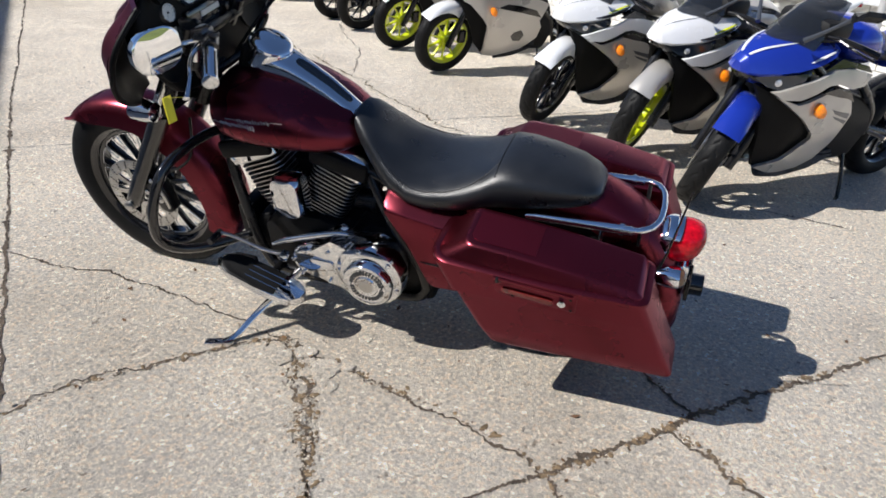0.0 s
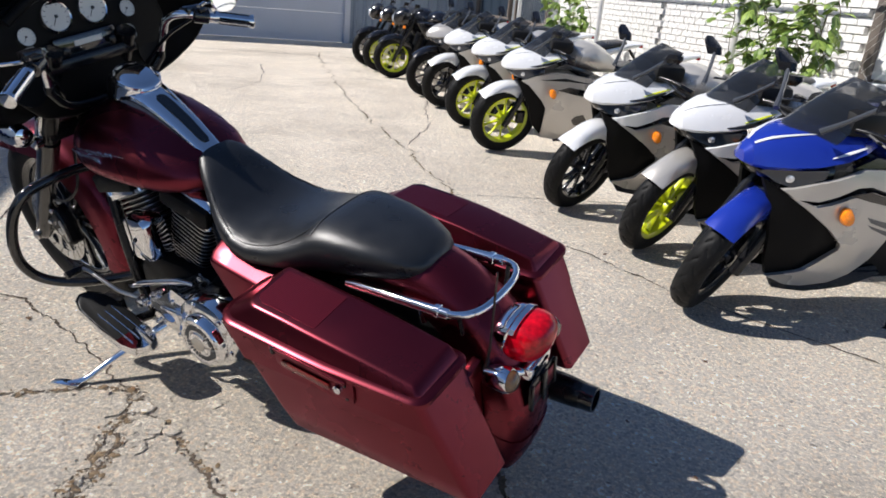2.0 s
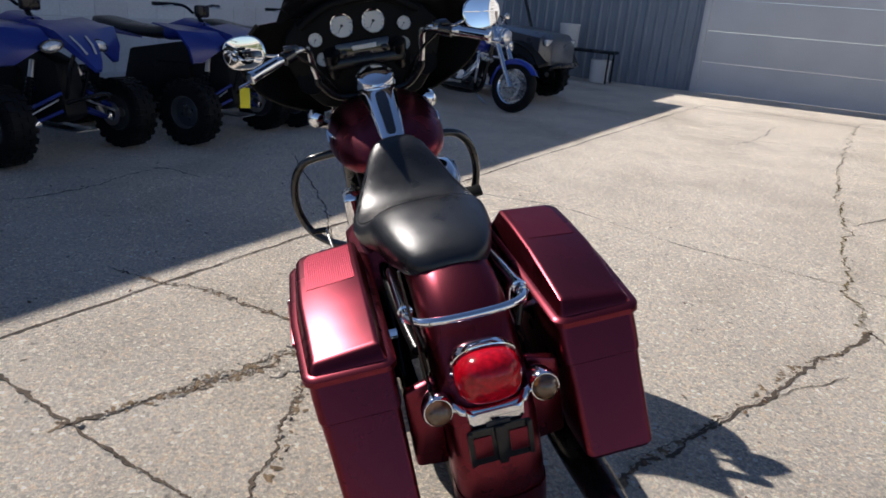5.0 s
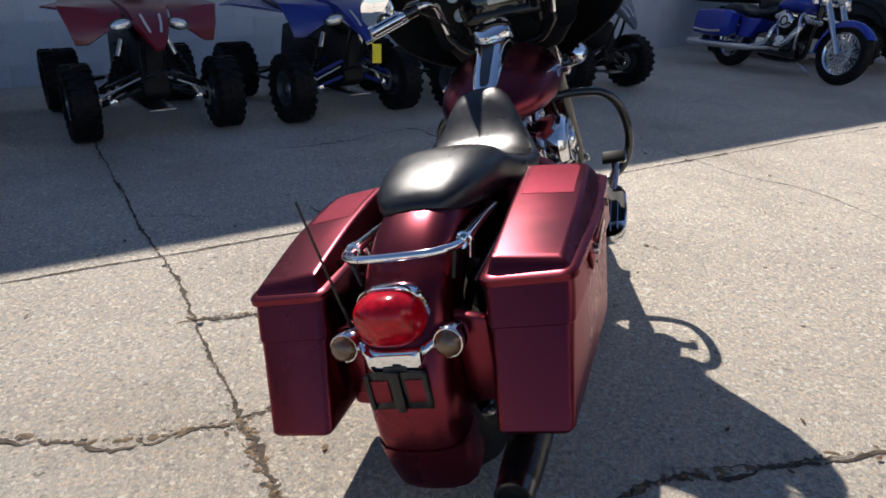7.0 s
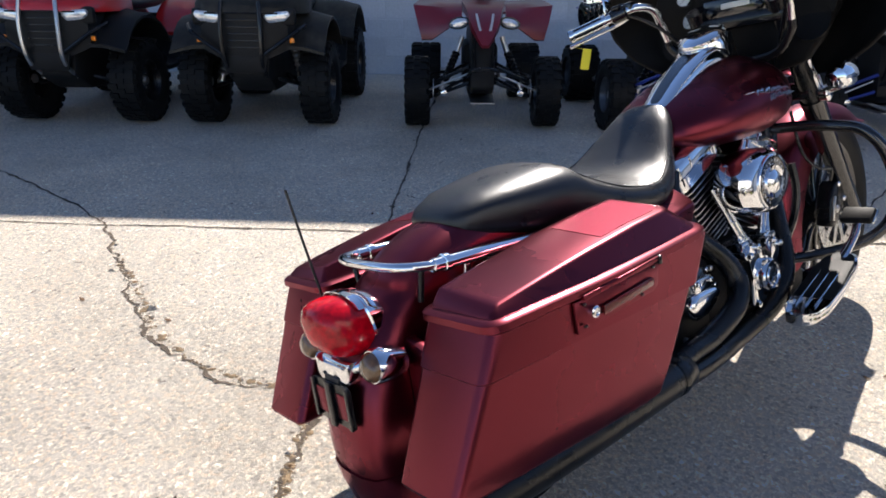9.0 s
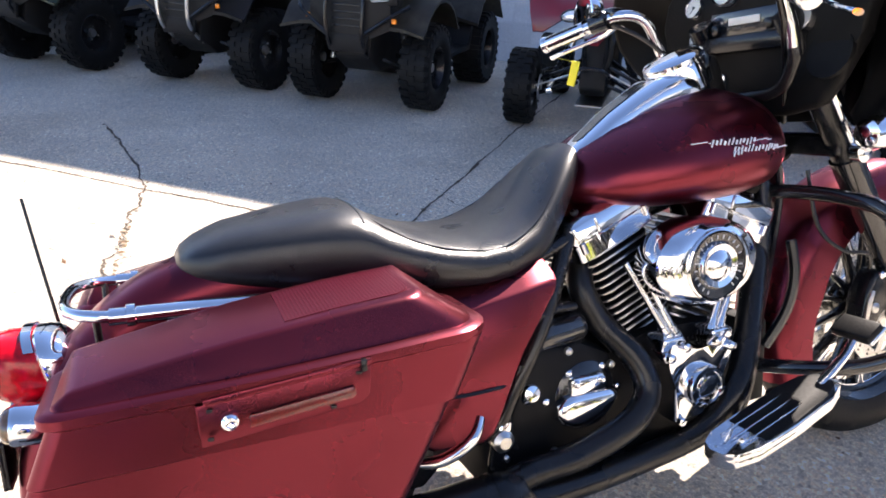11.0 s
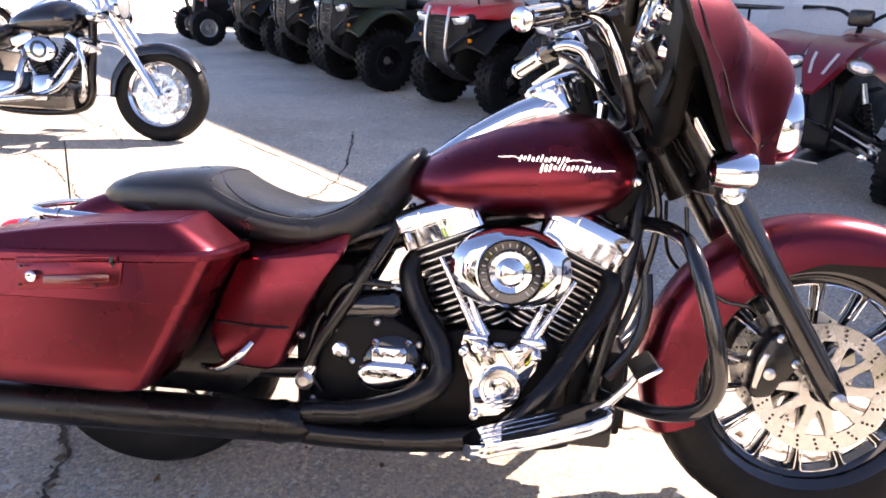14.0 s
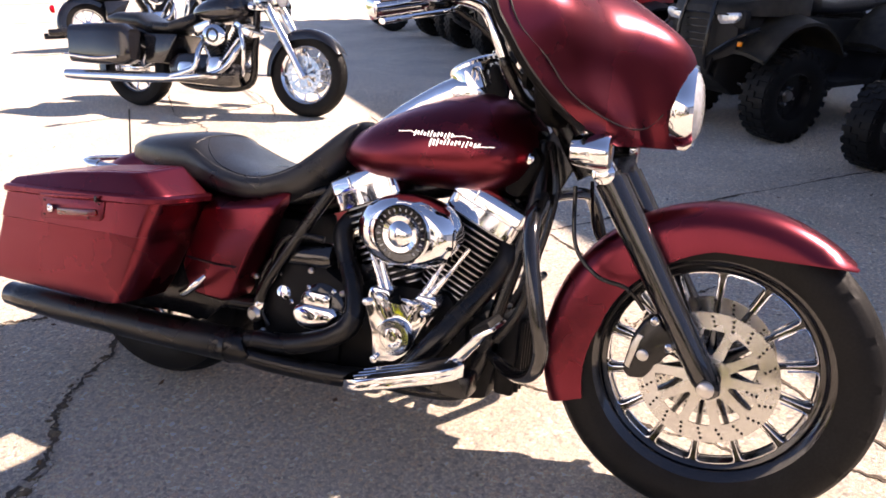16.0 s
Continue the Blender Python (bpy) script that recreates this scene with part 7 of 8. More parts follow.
def utility_quad(m, plastic, label, group="utility quads by the wall"):
    """A big four-wheel-drive quad with racks: front axle over the origin, x ahead."""
    q = thing("utility_quad", m, label, "quad bike", group)
    for s in (-1, 1):
        knobby(q, "front_wheel", (0, s * 0.445, 0.315), 0.315, 0.21, 0.152, BLACK, 26)
        knobby(q, "rear_wheel", (-1.29, s * 0.44, 0.315), 0.315, 0.26, 0.152, BLACK, 26)
        for x in (0.12, -0.14):
            part("control_arm", tube([(x, s * 0.14, 0.36), (0.0, s * 0.37, 0.28)], 0.016, steps=1, seg=8), BLACK, q)
        sh = part("shock", tube([(0.02, s * 0.32, 0.32), (-0.04, s * 0.22, 0.72)], 0.022, steps=1, seg=10), STEEL, q)
        part("spring", lathe([(0.040 if k % 2 else 0.030, 0.28 * k / 16) for k in range(17)], (0.012, s * 0.308, 0.37), (-0.15, -s * 0.25, 1), 14), STEEL, sh)
        # flared fender over the front wheel
        rings = []
        for d in range(-10, 181, 15):
            a = radians(d)
            x, z = 0.40 * math.cos(a) - 0.02, 0.40 + 0.40 * math.sin(a)
            z = max(z, 0.58)
            rings.append([Vector((x, s * y, z + h)) for y, h in ((0.20, 0.05), (0.40, 0.04), (0.555, 0.0), (0.555, -0.02), (0.40, 0.015), (0.20, 0.025))])
        part("front_fender", loft(rings), plastic if plastic is not BRIGHT_RED else MUD, q)
        part("fender_liner", prism([(0.34, 0.60), (0.30, 0.78), (0.05, 0.83), (-0.30, 0.80), (-0.42, 0.60), (-0.45, 0.36), (-0.38, 0.36), (-0.34, 0.60)], 1, min(s * 0.19, s * 0.22), max(s * 0.19, s * 0.22), 0.006), MUD, q)
        lamp = part("headlight", prism([(0.135, 0.815), (0.19, 0.775), (0.30, 0.79), (0.34, 0.83), (0.325, 0.862), (0.16, 0.852)], 0, 0.355, 0.415, 0.014), GLASS, q, "large clear headlight")
        if s < 0:
            for v in lamp.data.vertices:
                v.co.y = -v.co.y
            lamp.data.flip_normals()
        part("lamp_surround", box((0.352, s * 0.24, 0.815), (0.06, 0.25, 0.12), 0.025), MUD, q)
        part("bumper_bar", tube([(0.42, s * 0.13, 0.92), (0.46, s * 0.14, 0.74), (0.45, s * 0.13, 0.52), (0.30, s * 0.12, 0.38)], 0.015, seg=8), STEEL if plastic is BRIGHT_RED else BLACK, q)
        part("bumper_arm", tube([(0.45, s * 0.13, 0.56), (0.42, s * 0.34, 0.70), (0.30, s * 0.42, 0.76)], 0.014, seg=8), BLACK, q)
        part("amber_reflector", box((0.36, s * 0.33, 0.66), (0.02, 0.035, 0.035), 0.006), AMBER, q)
        part("foot_well", prism([(-0.40, 0.34), (-0.90, 0.34), (-0.98, 0.52), (-0.92, 0.54), (-0.84, 0.38), (-0.44, 0.38)], 1, min(s * 0.18, s * 0.50), max(s * 0.18, s * 0.50), 0.006), MUD, q)
        part("rear_fender", loft([[Vector((-1.28 + 0.42 * math.cos(radians(d)), s * y, max(0.40 + 0.42 * math.sin(radians(d)), 0.56) + h)) for y, h in ((0.18, 0.04), (0.40, 0.04), (0.57, 0.0), (0.57, -0.02), (0.40, 0.012), (0.18, 0.012))] for d in range(-10, 191, 20)]), plastic, q)
        part("handlebar", tube([(-0.40, s * 0.05, 1.10), (-0.42, s * 0.18, 1.15), (-0.50, s * 0.40, 1.14)], [0.012, 0.012, 0.017], seg=8), BLACK, q)
    def cowl(rows):
        return loft([[Vector((x, y, z)) for y, z in ((-hw, z0), (-hw * 0.985, z1 - 0.045), (-hw * 0.93, z1 - 0.015), (-hw * 0.72, z1), (0, z1 + 0.012), (hw * 0.72, z1), (hw * 0.93, z1 - 0.015), (hw * 0.985, z1 - 0.045), (hw, z0))] for x, hw, z0, z1 in rows])
    part("hood", cowl(((0.435, 0.16, 0.845, 0.885), (0.40, 0.27, 0.84, 0.915), (0.30, 0.36, 0.835, 0.945), (0.10, 0.41, 0.83, 0.968), (-0.20, 0.37, 0.82, 0.975), (-0.40, 0.22, 0.80, 0.985))), plastic, q)
    part("nose", cowl(((0.425, 0.13, 0.52, 0.845), (0.37, 0.31, 0.60, 0.85), (0.20, 0.34, 0.62, 0.85), (-0.05, 0.30, 0.62, 0.84))), MUD, q)
    part("hood_seam", tube([(0.415, -0.255, 0.842), (0.44, 0, 0.846), (0.415, 0.255, 0.842)], 0.006, seg=6), BLACK, q)
    grille = part("grille", box((0.405, 0, 0.73), (0.03, 0.25, 0.30), 0.01), MUD, q, "black mesh grille")
    for k in range(6):
        part("grille_bar", box((0.424, 0, 0.615 + 0.046 * k), (0.012, 0.22, 0.012), 0.003), BLACK, grille)
    part("bumper_plate", prism([(-0.17, 0.56), (0.17, 0.56), (0.14, 0.44), (-0.14, 0.44)], 0, 0.40, 0.43, 0.008), MUD, q)
    for x0, z in ((0.34, 1.01), (-1.62, 0.99)):
        rack = part("front_rack" if x0 > 0 else "rear_rack", tube([(x0, -0.36, z), (x0 + 0.03, 0, z), (x0, 0.36, z), (x0 - 0.5, 0.40, z), (x0 - 0.52, 0, z), (x0 - 0.5, -0.40, z), (x0, -0.36, z)], 0.013, seg=8, steps=5), BLACK, q, "black steel rack")
        for y in (-0.24, -0.12, 0.0, 0.12, 0.24):
            part("rack_bar", tube([(x0 + 0.01, y, z), (x0 - 0.5, y, z)], 0.009, steps=1, seg=6), BLACK, rack)
        for y in (-0.28, 0.28):
            part("rack_post", tube([(x0 - 0.10, y, z), (x0 - 0.12, y, z - 0.12)], 0.011, steps=1, seg=6), BLACK, rack)
    part("frame", prism([(0.36, 0.40), (0.30, 0.70), (-0.40, 0.80), (-1.4, 0.72), (-1.5, 0.40), (-1.2, 0.27), (0.15, 0.27)], 1, -0.15, 0.15, 0.03), MUD, q)
    part("seat", spread([(-0.52, 0.12, 0.80, 0.92), (-0.72, 0.17, 0.78, 0.89), (-1.05, 0.20, 0.79, 0.91), (-1.25, 0.19, 0.82, 0.95), (-1.33, 0.12, 0.84, 0.93)], 3.2), LEATHER, q)
    part("tank_cover", spread([(-0.25, 0.14, 0.84, 0.99), (-0.42, 0.17, 0.80, 1.02), (-0.60, 0.14, 0.78, 0.93)], 3), MUD, q)
    part("dash_pod", box((-0.36, 0, 1.09), (0.14, 0.2, 0.10), 0.03), BLACK, q)
    return q


def facing(a, b, swing=0.0):
    """Front axle at a, b in the yard, nose away from the white wall."""
    return lot(a, b, 0, -90 + swing)


sport_quad(facing(0.14, 4.12), RED_P, "dark red sport quad bike with alloy arms")
blue_quad = sport_quad(facing(1.62, 4.02, 3), BLUE_PL, "blue sport quad bike with black seat")
copy_thing(blue_quad, facing(3.02, 3.85, 6))
sport_quad(facing(4.37, 3.88, 8), DKGREY_P, "dark grey sport quad bike")
utility_quad(facing(-1.54, 4.18, -2), CAMO, "camouflage utility quad bike with steel racks")
utility_quad(facing(-2.95, 4.25, -4), BRIGHT_RED, "black and red utility quad bike with steel racks")
utility_quad(facing(-4.62, 4.28, -8), GREEN_PL, "olive green utility quad bike")
dark_quad = utility_quad(facing(-6.0, 4.6, -6), MUD, "black utility quad bike")
copy_thing(dark_quad, facing(-7.5, 4.85, -6))
sport_quad(facing(-9.35, 4.7, -12), BRIGHT_RED, "bright red sport quad bike with silver wheels", rim=STEEL)


def cruiser(m, colour, bright, label, bags=True):
    """A big chromed cruiser: rear wheel over the origin, x ahead."""
    c = thing("cruiser_motorcycle", m, label, "motorcycle", "cruisers in the yard")
    f = (1.62, 0, 0.33)
    fw = wheel(c, f, 0.33, 0.12, 0.235, CHROME, 9 if bright else 26, "front_wheel", hub=0.05)
    for y in (-0.08, 0.08):
        brake_disc(fw, f, 0.145, y)
    wheel(c, (0, 0, 0.32), 0.32, 0.15, 0.215, CHROME, 9, "rear_wheel")
    part("front_fender", mudguard(f, 0.355, 0.085, 30, 185, lambda d: float(np.interp(d, [30, 90, 185], [0.33, 0.27, 0.30])), 22), colour, c)
    part("rear_fender", mudguard((0, 0, 0.32), 0.375, 0.10, 50, 195, lambda d: 0.27, 20), colour, c)
    part("fuel_tank", loft([oval(u - 0.02, 0, lo + (hi - lo) * 0.42, hw, (hi - lo) * 0.58, 2.25, 28, (hi - lo) * 0.42) for u, hw, lo, hi in TANK]), colour, c)
    part("tank_console", spread([(0.66, 0.03, 0.80, 0.83), (0.78, 0.045, 0.87, 0.915), (0.90, 0.06, 0.91, 0.965), (1.0, 0.04, 0.92, 0.965)], 3, 16), CHROME, c)
    part("seat", spread([(-0.22, 0.10, 0.68, 0.74), (-0.10, 0.15, 0.66, 0.77), (0.12, 0.16, 0.63, 0.77), (0.24, 0.19, 0.60, 0.71), (0.42, 0.19, 0.60, 0.70), (0.56, 0.13, 0.64, 0.76), (0.63, 0.07, 0.70, 0.79)], 2.8), LEATHER, c)
    for s in (-1, 1):
        part("fork_leg", tube([(f[0] + 0.01, s * 0.11, 0.31), (1.46, s * 0.11, 0.60), (1.20, s * 0.11, 1.02)], [0.03, 0.034, 0.036], steps=2, seg=14), CHROME, c)
        if bags:
            part("saddlebag", spread([(-0.42, 0.06, 0.38, 0.60), (-0.38, 0.10, 0.34, 0.64), (-0.1, 0.11, 0.33, 0.66), (0.14, 0.11, 0.34, 0.66), (0.20, 0.07, 0.38, 0.62)], 4.5), colour, c).matrix_basis = pose(0, s * 0.28, 0)
            part("bag_trim", tube([(-0.40, s * 0.395, 0.40), (-0.1, s * 0.40, 0.38), (0.12, s * 0.395, 0.40)], 0.012, seg=8), CHROME, c)
        part("handlebar", tube([(1.10, s * 0.05, 1.02), (1.05, s * 0.22, 1.10), (0.90, s * 0.42, 1.05)], [0.013, 0.013, 0.018], seg=10), CHROME, c)
        part("mirror", lathe([(0.004, 0.02), (0.045, 0.012), (0.052, -0.008)], (1.04, s * 0.38, 1.25), (1, 0, 0), 20, squash=(0.8, 1.2)), CHROME, c)
        part("mirror_stem", tube([(1.0, s * 0.30, 1.10), (1.03, s * 0.36, 1.22)], 0.006, steps=1, seg=6), CHROME, c)
        part("spot_lamp", lathe([(0.03, -0.06), (0.055, -0.03), (0.058, 0.0), (0.04, 0.016), (0.005, 0.02)], (1.33, s * 0.17, 0.86), (1, 0, 0), 22), CHROME, c)
        part("turn_signal", lathe([(0.01, -0.04), (0.03, -0.02), (0.03, 0.02), (0.01, 0.03)], (1.28, s * 0.26, 0.82), (1, 0, 0), 14), CHROME, c)
        part("engine_guard", tube([(1.16, s * 0.06, 0.68), (1.2, s * 0.30, 0.66), (1.26, s * 0.36, 0.50), (1.2, s * 0.28, 0.33), (1.08, s * 0.10, 0.30)], 0.015, seg=10), CHROME, c)
        part("footboard", box((0.98, s * 0.31, 0.30), (0.28, 0.10, 0.02), 0.008), BLACK, c)
        part("muffler", tube([(0.55, s * 0.22, 0.26), (0.30, s * 0.26, 0.25), (-0.3, s * 0.27, 0.24), (-0.52, s * 0.27, 0.24)], [0.03, 0.045, 0.045, 0.04], seg=16, steps=3), CHROME if bags else BLACK, c, "long chrome muffler" if bags else "")
    part("headlight", lathe([(0.05, -0.14), (0.10, -0.08), (0.112, 0.0), (0.10, 0.02)], (1.36, 0, 0.93), (1, 0, 0), 28), CHROME, c)
    part("headlight_lens", lathe([(0.099, 0.015), (0.07, 0.035), (0.01, 0.045)], (1.36, 0, 0.93), (1, 0, 0), 24), GLASS, c)
    part("fork_cover", box((1.24, 0, 0.92), (0.16, 0.22, 0.26), 0.05), CHROME, c)
    for (u0, w0), (u1, w1) in (((0.82, 0.42), (0.72, 0.65)), ((0.94, 0.42), (1.07, 0.64))):
        b0, b1 = Vector((u0, 0, w0)), Vector((u1, 0, w1))
        ax = (b1 - b0).normalized()
        n = ax.cross(Vector((0, 1, 0))).normalized()
        rows = []
        for i in range(10):
            for h, k in ((i, 1.0), (i + 0.4, 1.0), (i + 0.46, 0.82), (i + 0.95, 0.82)):
                rows.append([b0.lerp(b1, h / 10) + n * x + Vector((0, y, 0)) for x, y in rrect(0, 0, 0.08 * k, 0.095 * k, 0.03 * k, 3)])
        part("cylinder", loft(rows), FIN, c)
        part("rocker_cover", loft([[b1 + ax * h + n * x + Vector((0, y, 0)) for x, y in rrect(0, 0, g, g + 0.012, 0.03, 4)] for h, g in ((-0.01, 0.085), (0.012, 0.098), (0.05, 0.095), (0.065, 0.06))]), CHROME, c)
        part("pushrod_tube", tube([b0 + Vector((0, -0.15, 0.0)), b1 + Vector((0, -0.13, -0.05))], 0.012, steps=1, seg=10), CHROME, c)
    part("crankcase", prism([(0.42, 0.22), (1.0, 0.20), (1.04, 0.36), (0.95, 0.45), (0.5, 0.46), (0.4, 0.38)], 1, -0.15, 0.15, 0.03), BLACK_P, c)
    part("cam_cover", prism([(0.80, 0.26), (0.90, 0.26), (0.96, 0.40), (0.92, 0.44), (0.80, 0.43)], 1, -0.20, -0.14, 0.02), CHROME, c)
    part("gearbox_cover", prism(rrect(0.62, 0.34, 0.08, 0.05, 0.03), 1, -0.21, -0.14, 0.015), CHROME, c)
    part("air_cleaner", lathe([(0.07, 0.0), (0.092, 0.02), (0.092, 0.06), (0.07, 0.075), (0.005, 0.08)], (0.88, -0.13, 0.60), (0, -1, 0), 30, squash=(1.15, 0.9)), CHROME, c)
    part("air_cleaner_ring", lathe([(0.04, 0.074), (0.058, 0.075), (0.058, 0.081), (0.04, 0.083)], (0.88, -0.13, 0.60), (0, -1, 0), 26, close=True), GLOSS, c)
    part("header_pipe", tube([(0.74, -0.1, 0.58), (0.76, -0.22, 0.48), (0.72, -0.24, 0.34), (0.5, -0.24, 0.27)], 0.023, seg=12), CHROME, c)
    part("header_pipe", tube([(1.08, -0.1, 0.58), (1.10, -0.2, 0.50), (0.94, -0.23, 0.32), (0.5, -0.24, 0.25)], 0.023, seg=12), CHROME, c)
    part("frame", tube([(1.16, 0, 0.86), (1.12, 0.02, 0.5), (1.03, 0.05, 0.22), (0.5, 0.08, 0.19), (0.3, 0.1, 0.3), (0.4, 0.1, 0.6)], 0.03, seg=10), BLACK, c)
    part("side_cover", prism([(0.22, 0.36), (0.40, 0.36), (0.55, 0.60), (0.22, 0.60)], 1, -0.20, 0.20, 0.02), colour, c)
    part("side_stand", tube([(0.85, 0.15, 0.22), (0.95, 0.33, 0.075), (1.0, 0.36, 0.07)], 0.013, seg=8), CHROME, c)
    part("tail_lamp", lathe([(0.05, -0.02), (0.05, 0.02), (0.02, 0.035)], (-0.38, 0, 0.55), (-1, 0, 0), 18), RED_LENS, c)
    return c


cruiser(pose(-3.24, 3.11, 0, 0, 0, 5.5) @ pose(0, 0, 0, -10, 0, 0), BLACK_P, True, "black touring cruiser with chrome engine and long chrome mufflers")
cruiser(lot(7.3, 4.45, 0, -102) @ pose(0, 0, 0, -9, 0, 0), BLUE_P, False, "deep blue cruiser with wire-spoked chrome wheel in the shade")
cruiser(pose(-6.55, 5.58, 0, 0, 0, 58) @ pose(0, 0, 0, -10, 0, 0), BLACK_P, False, "black cruiser parked further back in the sun", False)


# ---- masonry pieces, fence, vines and small things ----
def pieces(name, parent, mesh_size, spots, material, bevel=0.006):
    """Alike pieces that share one mesh, each an object under its wall."""
    bm = box((0, 0, 0), mesh_size, bevel, seg=1)
    me = bpy.data.meshes.new(name)
    bm.to_mesh(me)
    bm.free()
    me.materials.append(material)
    for x, y, z, sx in spots:
        ob = new(name, me)
        ob.parent = parent
        ob.matrix_basis = Matrix.LocRotScale((x, y, z), None, (sx, 1, 1))


def block_faces():
    wall = bpy.data.objects["wall_north"]
    rnd = random.Random(3)
    near, rest = [], bmesh.new()
    for k in range(24):
        z = 0.102 + 0.2 * k
        for i in range(-26, 28):
            x = 0.4 * i + (0.2 if k % 2 else 0)
            if -2.6 < x < 5.4 and k < 14:
                near.append((x, WALL_B + 0.031 + rnd.uniform(0.0, 0.002), z, 1))
            elif x < 11.6:
                box((x, WALL_B + 0.031, z), (0.395, 0.05, 0.195), 0, rest)
    pieces("block", wall, (0.395, 0.05, 0.195), near, WHITE_BLOCK)
    ob = part("more_blocks", rest, WHITE_BLOCK, wall, smooth=0)
    tagged(ob, kind="stuff")


def brick_faces():
    wall = bpy.data.objects["wall_south"]
    rnd = random.Random(4)
    near, rest = [], bmesh.new()
    for k in range(52):
        z = 0.04 + 0.075 * k
        for i in range(-20, 32):
            x = 0.21 * i + (0.105 if k % 2 else 0) + 0.3
            if x > 6.4 or x < -6:
                continue
            if 2.3 < x < 3.25 and 0.85 < z < 2.3:
                continue
            if 3.2 < x < 5.6 and 10 <= k < 35:
                near.append((x, RIGHT_B - 0.02 + rnd.uniform(0, 0.004), z, 1))
            elif x > 0.5 and k < 40:
                box((x, RIGHT_B - 0.02 + rnd.uniform(0, 0.003), z), (0.2, 0.05, 0.066), 0, rest)
    pieces("brick", wall, (0.2, 0.05, 0.066), near, WHITE_BRICK, 0.004)
    far = rest
    for k in range(52):
        z = 0.04 + 0.075 * k
        for i in range(0, 15):
            x = 6.5 + 0.21 * i + (0.105 if k % 2 else 0)
            if x < 9.4 and k < 40:
                box((x, RIGHT_B - 0.02, z), (0.2, 0.05, 0.066), 0, far)
    tagged(part("more_bricks", rest, WHITE_BRICK, wall, smooth=0), kind="stuff")


WIRE = mat("galvanised_wire", (0.62, 0.62, 0.61), 0.45, 0.4, mottle=0.2)
STEM = mat("green_brown_stem", (0.12, 0.11, 0.05), 0.8, mottle=0.3)
LEAF = mat("vine_leaf", (0.10, 0.20, 0.025), 0.5, grain=0.25, grain_scale=40, mottle=0.35, mottle_scale=3, rand=0.1)


def leaf_colours():
    nt = LEAF.node_tree
    b = nt.nodes["Principled BSDF"]
    geo = nt.nodes.new("ShaderNodeNewGeometry")
    r = nt.nodes.new("ShaderNodeValToRGB")
    r.color_ramp.elements[0].color, r.color_ramp.elements[1].color = (0.050, 0.115, 0.018, 1), (0.27, 0.37, 0.07, 1)
    nt.links.new(geo.outputs["Random Per Island"], r.inputs[0])
    nt.links.new(r.outputs[0], b.inputs["Base Color"])
    b.inputs["Transmission Weight"].default_value = 0.0
    b.inputs["Subsurface Weight"].default_value = 0.15
    b.inputs["Subsurface Radius"].default_value = (0.02, 0.03, 0.01)


leaf_colours()
FENCE_B = -4.2


def fence():
    f = thing("chain_link_fence", LOT.copy(), "galvanised chain-link fence before the white wall", "fence")
    for a in (-1.2, 1.45, 4.04, 6.63, 9.2):
        part("post", tube([(a, FENCE_B, 0), (a, FENCE_B, 2.2)], 0.03, steps=1, seg=12), WIRE, f)
    part("top_rail", tube([(-1.2, FENCE_B, 2.15), (9.2, FENCE_B, 2.15)], 0.02, steps=1, seg=10), WIRE, f)
    bm = bmesh.new()
    step, h = 0.085, 2.1
    x = 1.6
    while x < 9.2:
        for d in (-1, 1):
            x0, x1, z0, z1 = x, x + d * h, 0.03, h
            if d > 0 and x1 > 9.2:
                z1, x1 = 0.03 + (9.2 - x), 9.2
            if d < 0 and x1 < 1.6:
                z1, x1 = 0.03 + (x - 1.6), 1.6
            p, q = Vector((x0, FENCE_B + 0.004 * d, z0)), Vector((x1, FENCE_B + 0.004 * d, z1))
            if (q - p).length > 0.05:
                tube([p, q], 0.0014, bm, 3, 1)
        x += step
    tagged(part("wire_mesh", bm, WIRE, f, smooth=0), kind="stuff")


